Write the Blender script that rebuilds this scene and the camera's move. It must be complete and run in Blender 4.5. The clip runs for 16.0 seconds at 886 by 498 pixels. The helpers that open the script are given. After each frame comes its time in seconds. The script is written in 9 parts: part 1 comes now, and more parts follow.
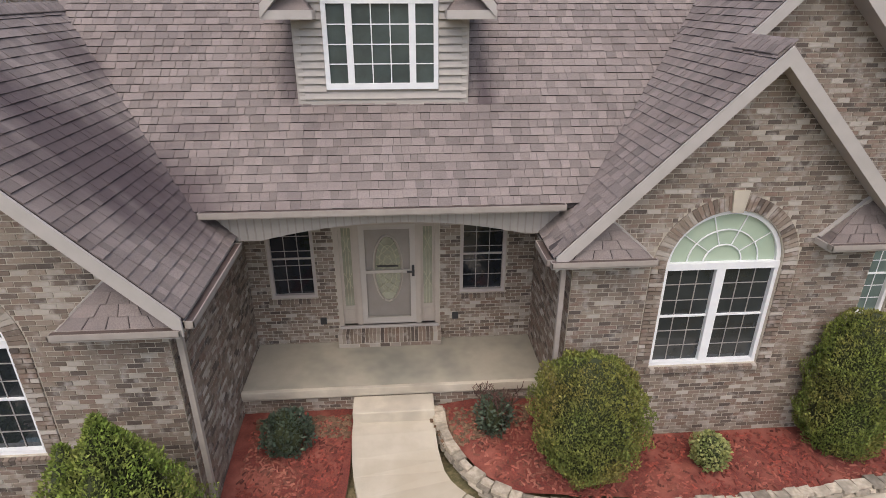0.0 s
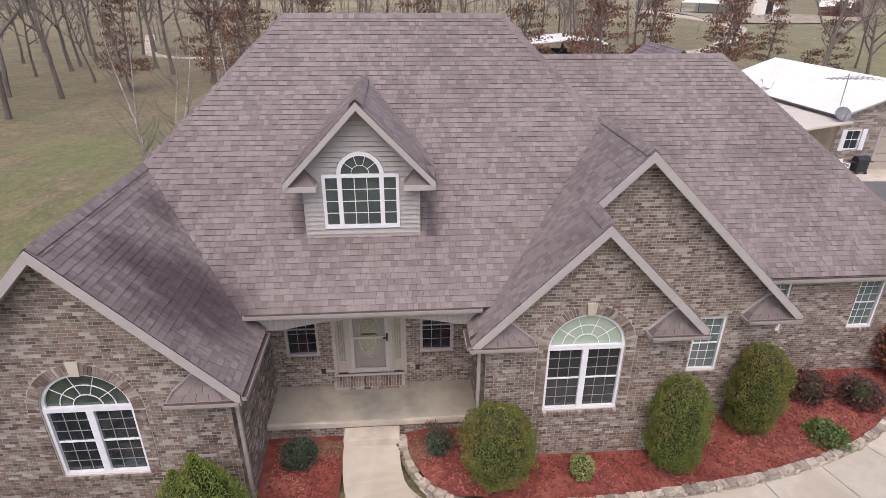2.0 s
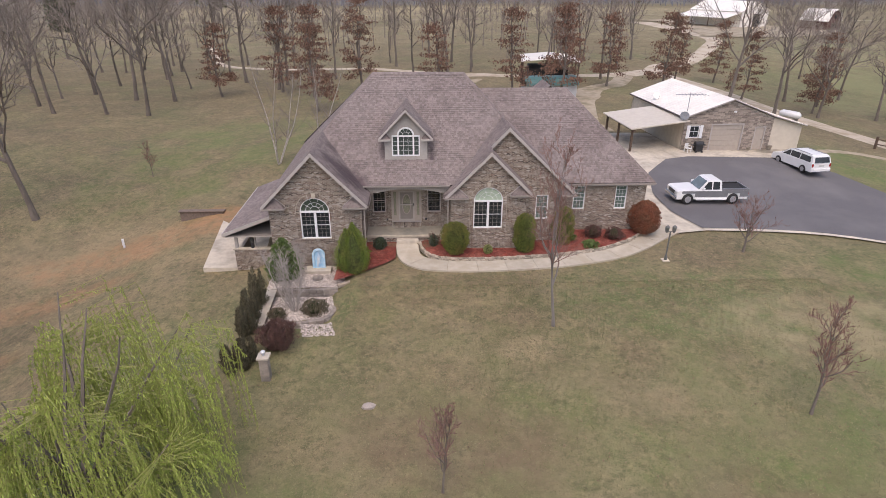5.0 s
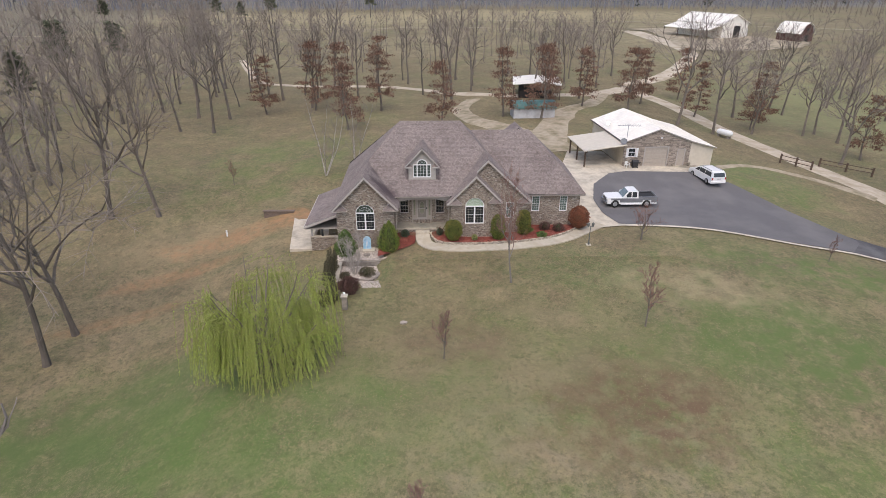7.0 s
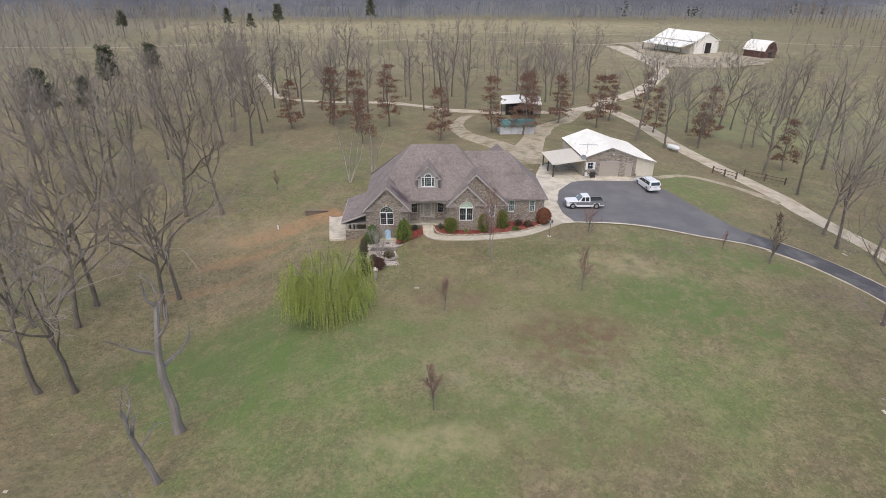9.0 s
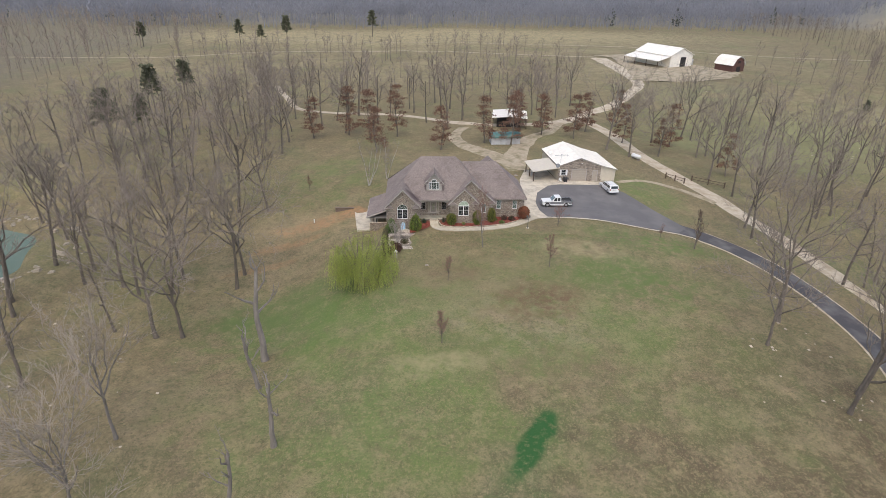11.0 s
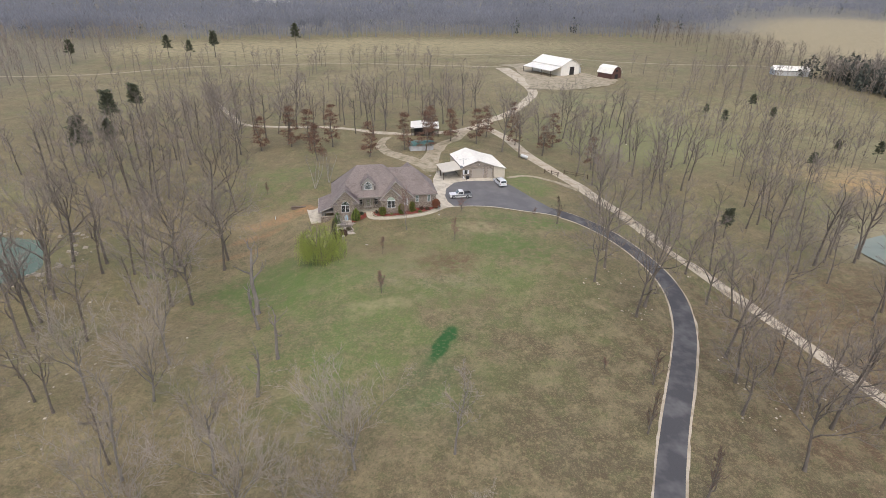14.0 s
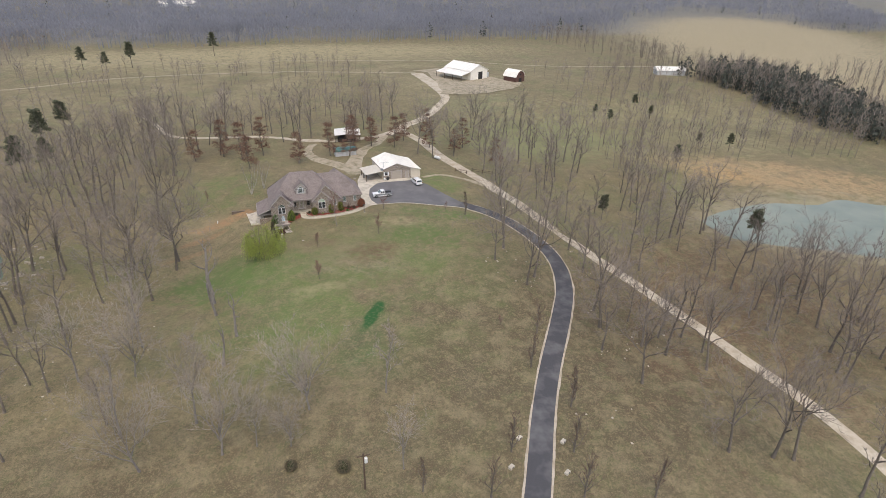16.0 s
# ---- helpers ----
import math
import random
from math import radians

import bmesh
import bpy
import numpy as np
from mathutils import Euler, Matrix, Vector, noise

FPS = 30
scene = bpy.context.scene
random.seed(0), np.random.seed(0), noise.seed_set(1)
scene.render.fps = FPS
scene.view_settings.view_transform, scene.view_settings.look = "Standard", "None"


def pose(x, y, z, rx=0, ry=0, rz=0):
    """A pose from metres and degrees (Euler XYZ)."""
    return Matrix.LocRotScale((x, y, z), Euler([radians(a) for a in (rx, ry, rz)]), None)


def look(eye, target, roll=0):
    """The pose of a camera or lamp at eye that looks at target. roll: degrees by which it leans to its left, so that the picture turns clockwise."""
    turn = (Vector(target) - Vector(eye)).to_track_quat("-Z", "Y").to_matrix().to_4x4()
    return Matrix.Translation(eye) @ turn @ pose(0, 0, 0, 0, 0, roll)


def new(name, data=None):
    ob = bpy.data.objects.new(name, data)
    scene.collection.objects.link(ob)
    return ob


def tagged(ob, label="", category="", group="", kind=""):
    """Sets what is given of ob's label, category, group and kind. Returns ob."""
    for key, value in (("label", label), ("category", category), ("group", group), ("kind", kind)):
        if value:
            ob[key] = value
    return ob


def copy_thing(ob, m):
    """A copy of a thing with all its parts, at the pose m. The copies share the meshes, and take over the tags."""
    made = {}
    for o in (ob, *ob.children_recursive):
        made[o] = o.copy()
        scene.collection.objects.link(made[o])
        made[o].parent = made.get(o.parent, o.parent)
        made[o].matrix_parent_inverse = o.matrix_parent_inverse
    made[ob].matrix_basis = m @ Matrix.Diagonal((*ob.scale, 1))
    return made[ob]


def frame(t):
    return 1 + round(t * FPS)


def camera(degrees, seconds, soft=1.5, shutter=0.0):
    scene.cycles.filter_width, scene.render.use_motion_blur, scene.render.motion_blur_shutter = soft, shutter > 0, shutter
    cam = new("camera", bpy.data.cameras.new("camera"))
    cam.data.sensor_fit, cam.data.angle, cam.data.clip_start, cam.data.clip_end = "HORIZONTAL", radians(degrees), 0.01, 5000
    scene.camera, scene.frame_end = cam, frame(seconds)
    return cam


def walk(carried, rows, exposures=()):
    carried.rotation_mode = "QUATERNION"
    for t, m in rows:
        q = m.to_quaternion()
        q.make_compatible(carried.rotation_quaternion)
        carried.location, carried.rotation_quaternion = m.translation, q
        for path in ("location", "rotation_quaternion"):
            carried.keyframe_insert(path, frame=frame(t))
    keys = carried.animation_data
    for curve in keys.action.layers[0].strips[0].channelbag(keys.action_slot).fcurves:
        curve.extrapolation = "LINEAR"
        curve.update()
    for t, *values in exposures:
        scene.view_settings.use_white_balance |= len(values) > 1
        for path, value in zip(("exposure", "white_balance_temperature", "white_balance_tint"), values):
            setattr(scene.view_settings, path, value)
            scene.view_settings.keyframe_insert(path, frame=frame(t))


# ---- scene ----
# ---- camera and its walk ----
cam = camera(75.3, 16.0, soft=0.8)
PATH = [
    (0, (0.206, -7.362, 7.153), (0.343, -5.543, 6.332), 0.1),
    (0.5, (0.384, -7.643, 8.279), (0.521, -5.83, 7.447), 0.2),
    (1, (0.635, -8.129, 9.718), (0.762, -6.323, 8.867), 0.1),
    (1.5, (0.824, -9.001, 10.609), (0.952, -7.2, 9.749), 0.2),
    (2, (0.876, -10.575, 11.002), (1.014, -8.77, 10.15), 0.3),
    (2.5, (0.882, -12.895, 11.179), (1.019, -11.089, 10.331), 0.3),
    (3, (0.834, -15.984, 11.472), (0.96, -14.174, 10.63), 0.2),
    (3.5, (0.767, -19.739, 11.869), (0.877, -17.927, 11.03), 0.2),
    (4, (0.843, -23.978, 12.606), (0.943, -22.164, 11.769), 0.3),
    (6.5, (0.72, -46.813, 21.86), (0.77, -45.013, 20.989), 0.1),
    (7, (0.385, -51.295, 23.69), (0.44, -49.494, 22.82), 0.2),
    (7.5, (-0.04, -55.849, 25.639), (0.022, -54.05, 24.767), 0.4),
    (8, (-0.269, -60.497, 27.565), (-0.205, -58.698, 26.692), 0.4),
    (8.5, (-0.522, -65.281, 29.51), (-0.454, -63.482, 28.637), 0.6),
    (9, (-0.836, -70.13, 31.402), (-0.764, -68.331, 30.531), 0.6),
    (11.5, (-3.411, -96.381, 41.239), (-3.317, -94.584, 40.367), 1.0),
    (12, (-3.765, -101.74, 42.966), (-3.656, -99.942, 42.097), 0.9),
    (12.5, (-4.255, -107.066, 44.958), (-4.092, -105.274, 44.086), 1.2),
    (13, (-4.697, -112.566, 47.051), (-4.474, -110.78, 46.177), 1.2),
    (13.5, (-5.42, -118.0, 49.346), (-5.135, -116.225, 48.47), 1.4),
    (14, (-5.818, -123.386, 51.492), (-5.486, -121.619, 50.615), 1.2),
    (14.5, (-6.489, -128.698, 53.424), (-6.12, -126.939, 52.548), 1.2),
    (15, (-7.136, -133.83, 55.256), (-6.724, -132.08, 54.38), 1.1),
    (15.5, (-7.933, -139.21, 57.262), (-7.459, -137.475, 56.385), 1.1),
    (16, (-9.104, -144.668, 59.789), (-8.536, -142.964, 58.909), 1.3),
]
walk(cam, [(t, look(eye, target, roll)) for t, eye, target, roll in PATH], [(0, -0.02, 6550, 12), (0.5, 0.02, 6350, 16), (1, 0.04, 6350, 18), (2, 0.0, 6400, 19), (3, -0.1, 6500, 20), (4, -0.14, 6550, 20), (6.5, -0.14, 6450, 14), (8.5, -0.14, 6300, 10), (11.5, -0.12, 6480, 9), (16, -0.14, 6500, 9)])

# ---- world, sun, exposure ----
world = bpy.data.worlds.new("overcast_sky")
scene.world = world
world.use_nodes = True
_wn = world.node_tree
_sky = _wn.nodes.new("ShaderNodeTexSky")
_sky.sky_type = "NISHITA"
_sky.sun_disc = False
_sky.sun_elevation = radians(61)
_sky.sun_rotation = radians(190)
_sky.dust_density = 3.5
_sky.air_density = 1.0
_sky.ozone_density = 0.6
_wn.links.new(_sky.outputs[0], _wn.nodes["Background"].inputs[0])
_wn.nodes["Background"].inputs[1].default_value = 0.225
_sun = new("sun", bpy.data.lights.new("sun", "SUN"))
_sun.data.energy = 1.3
_sun.data.angle = radians(80)
_sun.data.color = (1.0, 0.94, 0.86)
_az = radians(190)
_el = radians(61)
_sun.matrix_world = look((0, 0, 80), (-math.sin(_az) * math.cos(_el), -math.cos(_az) * math.cos(_el), 80 - math.sin(_el)))

# ---- materials ----
RND = random.Random(11)


def surface(name, ca, cb, scale=4.0, rough=0.8, bump=0.0, bump_scale=40.0, cc=None, scale2=0.6, island=0.0, objrand=0.0, metal=0.0, detail=6.0, world_pos=False, stretch=None):
    """Procedural surface: two colours by fine noise, a third by broad noise, with random piece-by-piece shift and relief."""
    m = bpy.data.materials.new(name)
    m.use_nodes = True
    nt = m.node_tree
    n, l = nt.nodes, nt.links
    b = n["Principled BSDF"]
    b.inputs["Roughness"].default_value = rough
    b.inputs["Metallic"].default_value = metal
    if world_pos:
        src = n.new("ShaderNodeNewGeometry").outputs["Position"]
    else:
        src = n.new("ShaderNodeTexCoord").outputs["Object"]
    if stretch:
        mp = n.new("ShaderNodeMapping")
        mp.inputs["Scale"].default_value = stretch
        l.new(src, mp.inputs[0])
        src = mp.outputs[0]

    def noise_node(s, d=detail):
        t = n.new("ShaderNodeTexNoise")
        t.inputs["Scale"].default_value = s
        t.inputs["Detail"].default_value = d
        t.inputs["Roughness"].default_value = 0.6
        l.new(src, t.inputs["Vector"])
        return t.outputs["Fac"]

    def spread(sock, lo=0.35, hi=0.65):
        r = n.new("ShaderNodeMapRange")
        r.inputs["From Min"].default_value = lo
        r.inputs["From Max"].default_value = hi
        l.new(sock, r.inputs["Value"])
        return r.outputs[0]

    def mix(f, a, c, mode="MIX"):
        x = n.new("ShaderNodeMix")
        x.data_type = "RGBA"
        x.blend_type = mode
        for sock, v in ((x.inputs[0], f), (x.inputs[6], a), (x.inputs[7], c)):
            if isinstance(v, (int, float)):
                sock.default_value = v
            elif isinstance(v, tuple):
                sock.default_value = (*v, 1.0)
            else:
                l.new(v, sock)
        return x.outputs[2]

    col = mix(spread(noise_node(scale)), ca, cb)
    if cc:
        col = mix(spread(noise_node(scale2, 3.0), 0.45, 0.7), col, cc)
    for amount, kind in ((island, 0), (objrand, 1)):
        if amount:
            if kind == 0:
                r = n.new("ShaderNodeNewGeometry").outputs["Random Per Island"]
            else:
                r = n.new("ShaderNodeObjectInfo").outputs["Random"]
            mr = n.new("ShaderNodeMapRange")
            mr.inputs["To Min"].default_value = 1.0 - amount
            mr.inputs["To Max"].default_value = 1.0 + amount
            l.new(r, mr.inputs["Value"])
            h = n.new("ShaderNodeHueSaturation")
            l.new(mr.outputs[0], h.inputs["Value"])
            l.new(col, h.inputs["Color"])
            col = h.outputs[0]
    l.new(col, b.inputs["Base Color"])
    if bump:
        bp = n.new("ShaderNodeBump")
        bp.inputs["Strength"].default_value = bump
        bp.inputs["Distance"].default_value = 0.02
        l.new(noise_node(bump_scale, 4.0), bp.inputs["Height"])
        l.new(bp.outputs[0], b.inputs["Normal"])
    return m


def brick_material(name, tones, objrand):
    """Blended brick: each piece takes one of several tones at random, with a mottled, limewashed face."""
    m = surface(name, (0.2, 0.15, 0.12), (0.26, 0.2, 0.165), 30.0, 0.9, 0.5, 60.0)
    nt = m.node_tree
    n, l = nt.nodes, nt.links
    b = n["Principled BSDF"]
    base = b.inputs["Base Color"].links[0].from_socket
    ramp = n.new("ShaderNodeValToRGB")
    ramp.color_ramp.interpolation = "LINEAR"
    while len(ramp.color_ramp.elements) < len(tones):
        ramp.color_ramp.elements.new(0.5)
    for e, (p, c) in zip(ramp.color_ramp.elements, tones):
        e.position, e.color = p, (*c, 1.0)
    src = n.new("ShaderNodeObjectInfo").outputs["Random"] if objrand else n.new("ShaderNodeNewGeometry").outputs["Random Per Island"]
    l.new(src, ramp.inputs[0])
    x = n.new("ShaderNodeMix")
    x.data_type = "RGBA"
    x.inputs[0].default_value = 0.85
    l.new(base, x.inputs[6])
    l.new(ramp.outputs[0], x.inputs[7])
    wash = n.new("ShaderNodeTexNoise")
    wash.inputs["Scale"].default_value = 7.0
    wash.inputs["Detail"].default_value = 8.0
    l.new(n.new("ShaderNodeNewGeometry").outputs["Position"], wash.inputs["Vector"])
    mr = n.new("ShaderNodeMapRange")
    mr.inputs["From Min"].default_value, mr.inputs["From Max"].default_value = 0.53, 0.7
    mr.inputs["To Max"].default_value = 0.62
    l.new(wash.outputs["Fac"], mr.inputs["Value"])
    y = n.new("ShaderNodeMix")
    y.data_type = "RGBA"
    l.new(mr.outputs[0], y.inputs[0])
    l.new(x.outputs[2], y.inputs[6])
    y.inputs[7].default_value = (0.46, 0.42, 0.38, 1)
    l.new(y.outputs[2], b.inputs["Base Color"])
    return m


BRICK_TONES = [(0.0, (0.065, 0.054, 0.046)), (0.25, (0.17, 0.13, 0.1)), (0.5, (0.25, 0.2, 0.155)), (0.66, (0.2, 0.13, 0.098)), (0.86, (0.3, 0.255, 0.205)), (1.0, (0.52, 0.475, 0.42))]
M_BRICK = brick_material("blended_brick", BRICK_TONES, False)
M_BRICK_ONE = brick_material("blended_brick_single", BRICK_TONES, True)
M_MORTAR = surface("mortar", (0.52, 0.47, 0.39), (0.42, 0.375, 0.31), 12.0, 0.95, 0.4, 80.0)
SH = dict(scale=60.0, rough=0.92, bump=0.5, bump_scale=220.0, cc=(0.185, 0.15, 0.138), scale2=0.45)
M_SHINGLE = surface("asphalt_shingle", (0.266, 0.223, 0.205), (0.198, 0.165, 0.152), island=0.2, **SH)
M_SHINGLE_ONE = surface("asphalt_shingle_single", (0.266, 0.223, 0.205), (0.198, 0.165, 0.154), objrand=0.2, **SH)
def algae_stains(m, spots):
    """Dark algae streaks on a roof: ragged ovals of the plan with streaks running down the slope. spots: x, y, half-widths, streak stretch, strength."""
    nt = m.node_tree
    n, l = nt.nodes, nt.links
    b = n["Principled BSDF"]
    col = b.inputs["Base Color"].links[0].from_socket
    pos = n.new("ShaderNodeNewGeometry").outputs["Position"]
    for cx, cy, rx, ry, stretch, k in spots:
        mp = n.new("ShaderNodeMapping")
        mp.vector_type = "TEXTURE"
        mp.inputs["Location"].default_value = (cx, cy, 0)
        mp.inputs["Scale"].default_value = (rx, ry, 1e6)
        l.new(pos, mp.inputs[0])
        ln = n.new("ShaderNodeVectorMath")
        ln.operation = "LENGTH"
        l.new(mp.outputs[0], ln.inputs[0])
        st = n.new("ShaderNodeMapping")
        st.inputs["Scale"].default_value = stretch
        l.new(pos, st.inputs[0])
        t = n.new("ShaderNodeTexNoise")
        t.inputs["Scale"].default_value = 1.0
        t.inputs["Detail"].default_value = 5.0
        l.new(st.outputs[0], t.inputs["Vector"])
        ad = n.new("ShaderNodeMath")
        ad.operation = "ADD"
        l.new(ln.outputs["Value"], ad.inputs[0])
        l.new(t.outputs["Fac"], ad.inputs[1])
        r = n.new("ShaderNodeMapRange")
        r.interpolation_type = "SMOOTHSTEP"
        r.inputs["From Min"].default_value, r.inputs["From Max"].default_value = 1.55, 0.75
        r.inputs["To Max"].default_value = k
        l.new(ad.outputs[0], r.inputs["Value"])
        x = n.new("ShaderNodeMix")
        x.data_type = "RGBA"
        l.new(r.outputs[0], x.inputs[0])
        l.new(col, x.inputs[6])
        x.inputs[7].default_value = (0.066, 0.046, 0.052, 1)
        col = x.outputs[2]
    l.new(col, b.inputs["Base Color"])


algae_stains(M_SHINGLE, ((-3.65, 0.1, 1.3, 1.6, (0.9, 4.0, 0.9), 0.8), (-4.6, 2.1, 0.45, 0.7, (0.9, 5.0, 0.9), 0.5), (-4.6, -0.1, 0.5, 0.9, (0.9, 5.0, 0.9), 0.5), (-3.0, 0.4, 0.9, 1.5, (0.9, 5.0, 0.9), 0.6), (1.6, 1.5, 0.3, 1.3, (5.0, 0.8, 0.8), 0.7), (-1.5, 2.4, 0.25, 1.2, (5.0, 0.8, 0.8), 0.4)))
# near-black for the shingles' lower edges: paints in each course's shadow line
M_EDGE = surface("painted_course_shadow", (0.07, 0.058, 0.056), (0.05, 0.042, 0.04), 30.0, 0.95)
M_DECK = surface("roof_underlay", (0.06, 0.05, 0.05), (0.04, 0.035, 0.035), 20.0, 0.95)
M_TRIM = surface("taupe_metal_trim", (0.45, 0.415, 0.385), (0.4, 0.37, 0.34), 3.0, 0.5)
M_GUTTER = surface("brown_gutter", (0.075, 0.052, 0.045), (0.1, 0.075, 0.065), 6.0, 0.45)
M_GUTTAUPE = surface("taupe_gutter_metal", (0.36, 0.32, 0.285), (0.31, 0.275, 0.245), 6.0, 0.5)
M_SIDING = surface("taupe_vinyl_siding", (0.42, 0.385, 0.345), (0.37, 0.34, 0.305), 5.0, 0.55)
M_WHITE = surface("white_vinyl", (0.82, 0.83, 0.83), (0.75, 0.76, 0.77), 6.0, 0.35)
M_CONC = surface("light_concrete", (0.6, 0.54, 0.435), (0.51, 0.455, 0.365), 3.0, 0.9, 0.2, 60.0, cc=(0.36, 0.32, 0.26), scale2=0.7, world_pos=True)
M_PORCH = surface("sealed_porch_concrete", (0.44, 0.405, 0.325), (0.37, 0.34, 0.275), 1.6, 0.35, 0.05, 30.0, cc=(0.24, 0.235, 0.2), scale2=0.9, world_pos=True)
M_ASPH = surface("asphalt", (0.062, 0.061, 0.066), (0.08, 0.077, 0.081), 50.0, 0.95, 0.4, 120.0, cc=(0.15, 0.145, 0.145), scale2=0.25, world_pos=True)
M_COURT = surface("weathered_asphalt", (0.115, 0.11, 0.113), (0.145, 0.138, 0.138), 40.0, 0.9, 0.4, 120.0, cc=(0.17, 0.163, 0.16), scale2=0.2, world_pos=True)
M_GRAVEL = surface("gravel_track", (0.54, 0.47, 0.365), (0.45, 0.385, 0.29), 1.5, 0.95, 0.15, 20.0, cc=(0.34, 0.275, 0.19), scale2=0.35, world_pos=True)
M_TRACK = surface("worn_soil_and_gravel", (0.42, 0.355, 0.26), (0.32, 0.265, 0.185), 1.2, 0.95, 0.2, 12.0, cc=(0.19, 0.165, 0.09), scale2=0.45, world_pos=True)
M_MULCH = surface("red_mulch", (0.22, 0.05, 0.034), (0.115, 0.03, 0.024), 45.0, 0.95, 0.8, 60.0, cc=(0.3, 0.1, 0.07), scale2=2.0, world_pos=True, island=0.3)
M_STONE = surface("tan_ledge_stone", (0.46, 0.4, 0.315), (0.31, 0.265, 0.205), 12.0, 0.9, 0.5, 30.0, cc=(0.24, 0.21, 0.165), scale2=3.0, objrand=0.4, world_pos=True)
M_BARK = surface("grey_brown_bark", (0.125, 0.105, 0.087), (0.19, 0.161, 0.135), 3.0, 0.95, 0.6, 14.0, objrand=0.15, stretch=(1, 1, 0.25))
M_TWIG = surface("bare_twigs", (0.2, 0.168, 0.14), (0.265, 0.225, 0.19), 0.7, 0.95, objrand=0.15)


def glass(name, tint=(0.02, 0.024, 0.026), rough=0.04):
    m = surface(name, tint, tuple(v * 1.5 for v in tint), 2.0, rough)
    m.node_tree.nodes["Principled BSDF"].inputs["Specular IOR Level"].default_value = 0.8
    return m


M_GLASS = glass("dark_window_glass")
M_GLASS_GREEN = surface("pale_green_fanlight_glass", (0.42, 0.5, 0.38), (0.36, 0.45, 0.35), 1.5, 0.12)


# ---- building tools ----
def mesh_object(name, verts, faces, material, parent=None, label=""):
    me = bpy.data.meshes.new(name)
    me.from_pydata(verts, [], faces)
    me.materials.append(material)
    me.update()
    ob = new(name, me)
    if parent:
        ob.parent = parent
    return tagged(ob, label)


def part(name, bm, material, parent=None, label="", smooth=False):
    me = bpy.data.meshes.new(name)
    bm.normal_update()
    bm.to_mesh(me)
    bm.free()
    me.materials.append(material)
    if smooth:
        for p in me.polygons:
            p.use_smooth = True
    ob = new(name, me)
    if parent:
        ob.parent = parent
    return tagged(ob, label)


def empty(name, x=0, y=0, z=0, rz=0, label="", category="", group="", kind=""):
    ob = new(name)
    ob.matrix_world = pose(x, y, z, 0, 0, rz)
    return tagged(ob, label, category, group, kind)


def box(bm, x0, x1, y0, y1, z0, z1, bevel=0.0):
    r = bmesh.ops.create_cube(bm, size=1.0)
    m = Matrix.Translation(((x0 + x1) / 2, (y0 + y1) / 2, (z0 + z1) / 2)) @ Matrix.Diagonal((x1 - x0, y1 - y0, z1 - z0, 1))
    bmesh.ops.transform(bm, matrix=m, verts=r["verts"])
    if bevel:
        es = list({e for v in r["verts"] for e in v.link_edges})
        bmesh.ops.bevel(bm, geom=es, offset=bevel, segments=2, affect="EDGES", profile=0.5)
    return bm


def boxes(*rows, bevel=0.0):
    bm = bmesh.new()
    for r in rows:
        box(bm, *r, bevel=bevel)
    return bm


def prism(bm, outline, axis, lo, hi):
    """A flat outline of (a, b) pairs pushed from lo to hi along an axis: x takes (y, z), y takes (x, z), z takes (x, y)."""
    def at(a, b, c):
        return {"x": (c, a, b), "y": (a, c, b), "z": (a, b, c)}[axis]
    va = [bm.verts.new(at(a, b, lo)) for a, b in outline]
    vb = [bm.verts.new(at(a, b, hi)) for a, b in outline]
    bm.faces.new(va)
    bm.faces.new(vb[::-1])
    k = len(outline)
    for i in range(k):
        bm.faces.new((va[i], vb[i], vb[(i + 1) % k], va[(i + 1) % k]))
    bmesh.ops.recalc_face_normals(bm, faces=bm.faces[:])
    return bm


def tube(bm, pts, radii, sides=6, cap=True):
    rings = []
    for i, p in enumerate(pts):
        p = Vector(p)
        d = (Vector(pts[min(i + 1, len(pts) - 1)]) - Vector(pts[max(i - 1, 0)])).normalized()
        a = d.orthogonal().normalized()
        c = d.cross(a)
        r = radii[i] if isinstance(radii, (list, tuple)) else radii
        rings.append([bm.verts.new(p + r * (math.cos(2 * math.pi * k / sides) * a + math.sin(2 * math.pi * k / sides) * c)) for k in range(sides)])
    for q, s in zip(rings, rings[1:]):
        for k in range(sides):
            bm.faces.new((q[k], q[(k + 1) % sides], s[(k + 1) % sides], s[k]))
    if cap:
        bm.faces.new(rings[0][::-1])
        bm.faces.new(rings[-1])
    return bm


def blob(bm, cx, cy, cz, rx, ry, rz, rough=0.12, sub=2, seed=0):
    r = bmesh.ops.create_icosphere(bm, subdivisions=sub, radius=1.0)
    for v in r["verts"]:
        k = 1 + rough * noise.noise(v.co * 2.2 + Vector((seed * 3.1, seed, 0)))
        v.co = Vector((cx + v.co.x * rx * k, cy + v.co.y * ry * k, cz + v.co.z * rz * k))
    return bm


def smooth(a, b, v):
    u = min(1.0, max(0.0, (v - a) / (b - a)))
    return u * u * (3 - 2 * u)


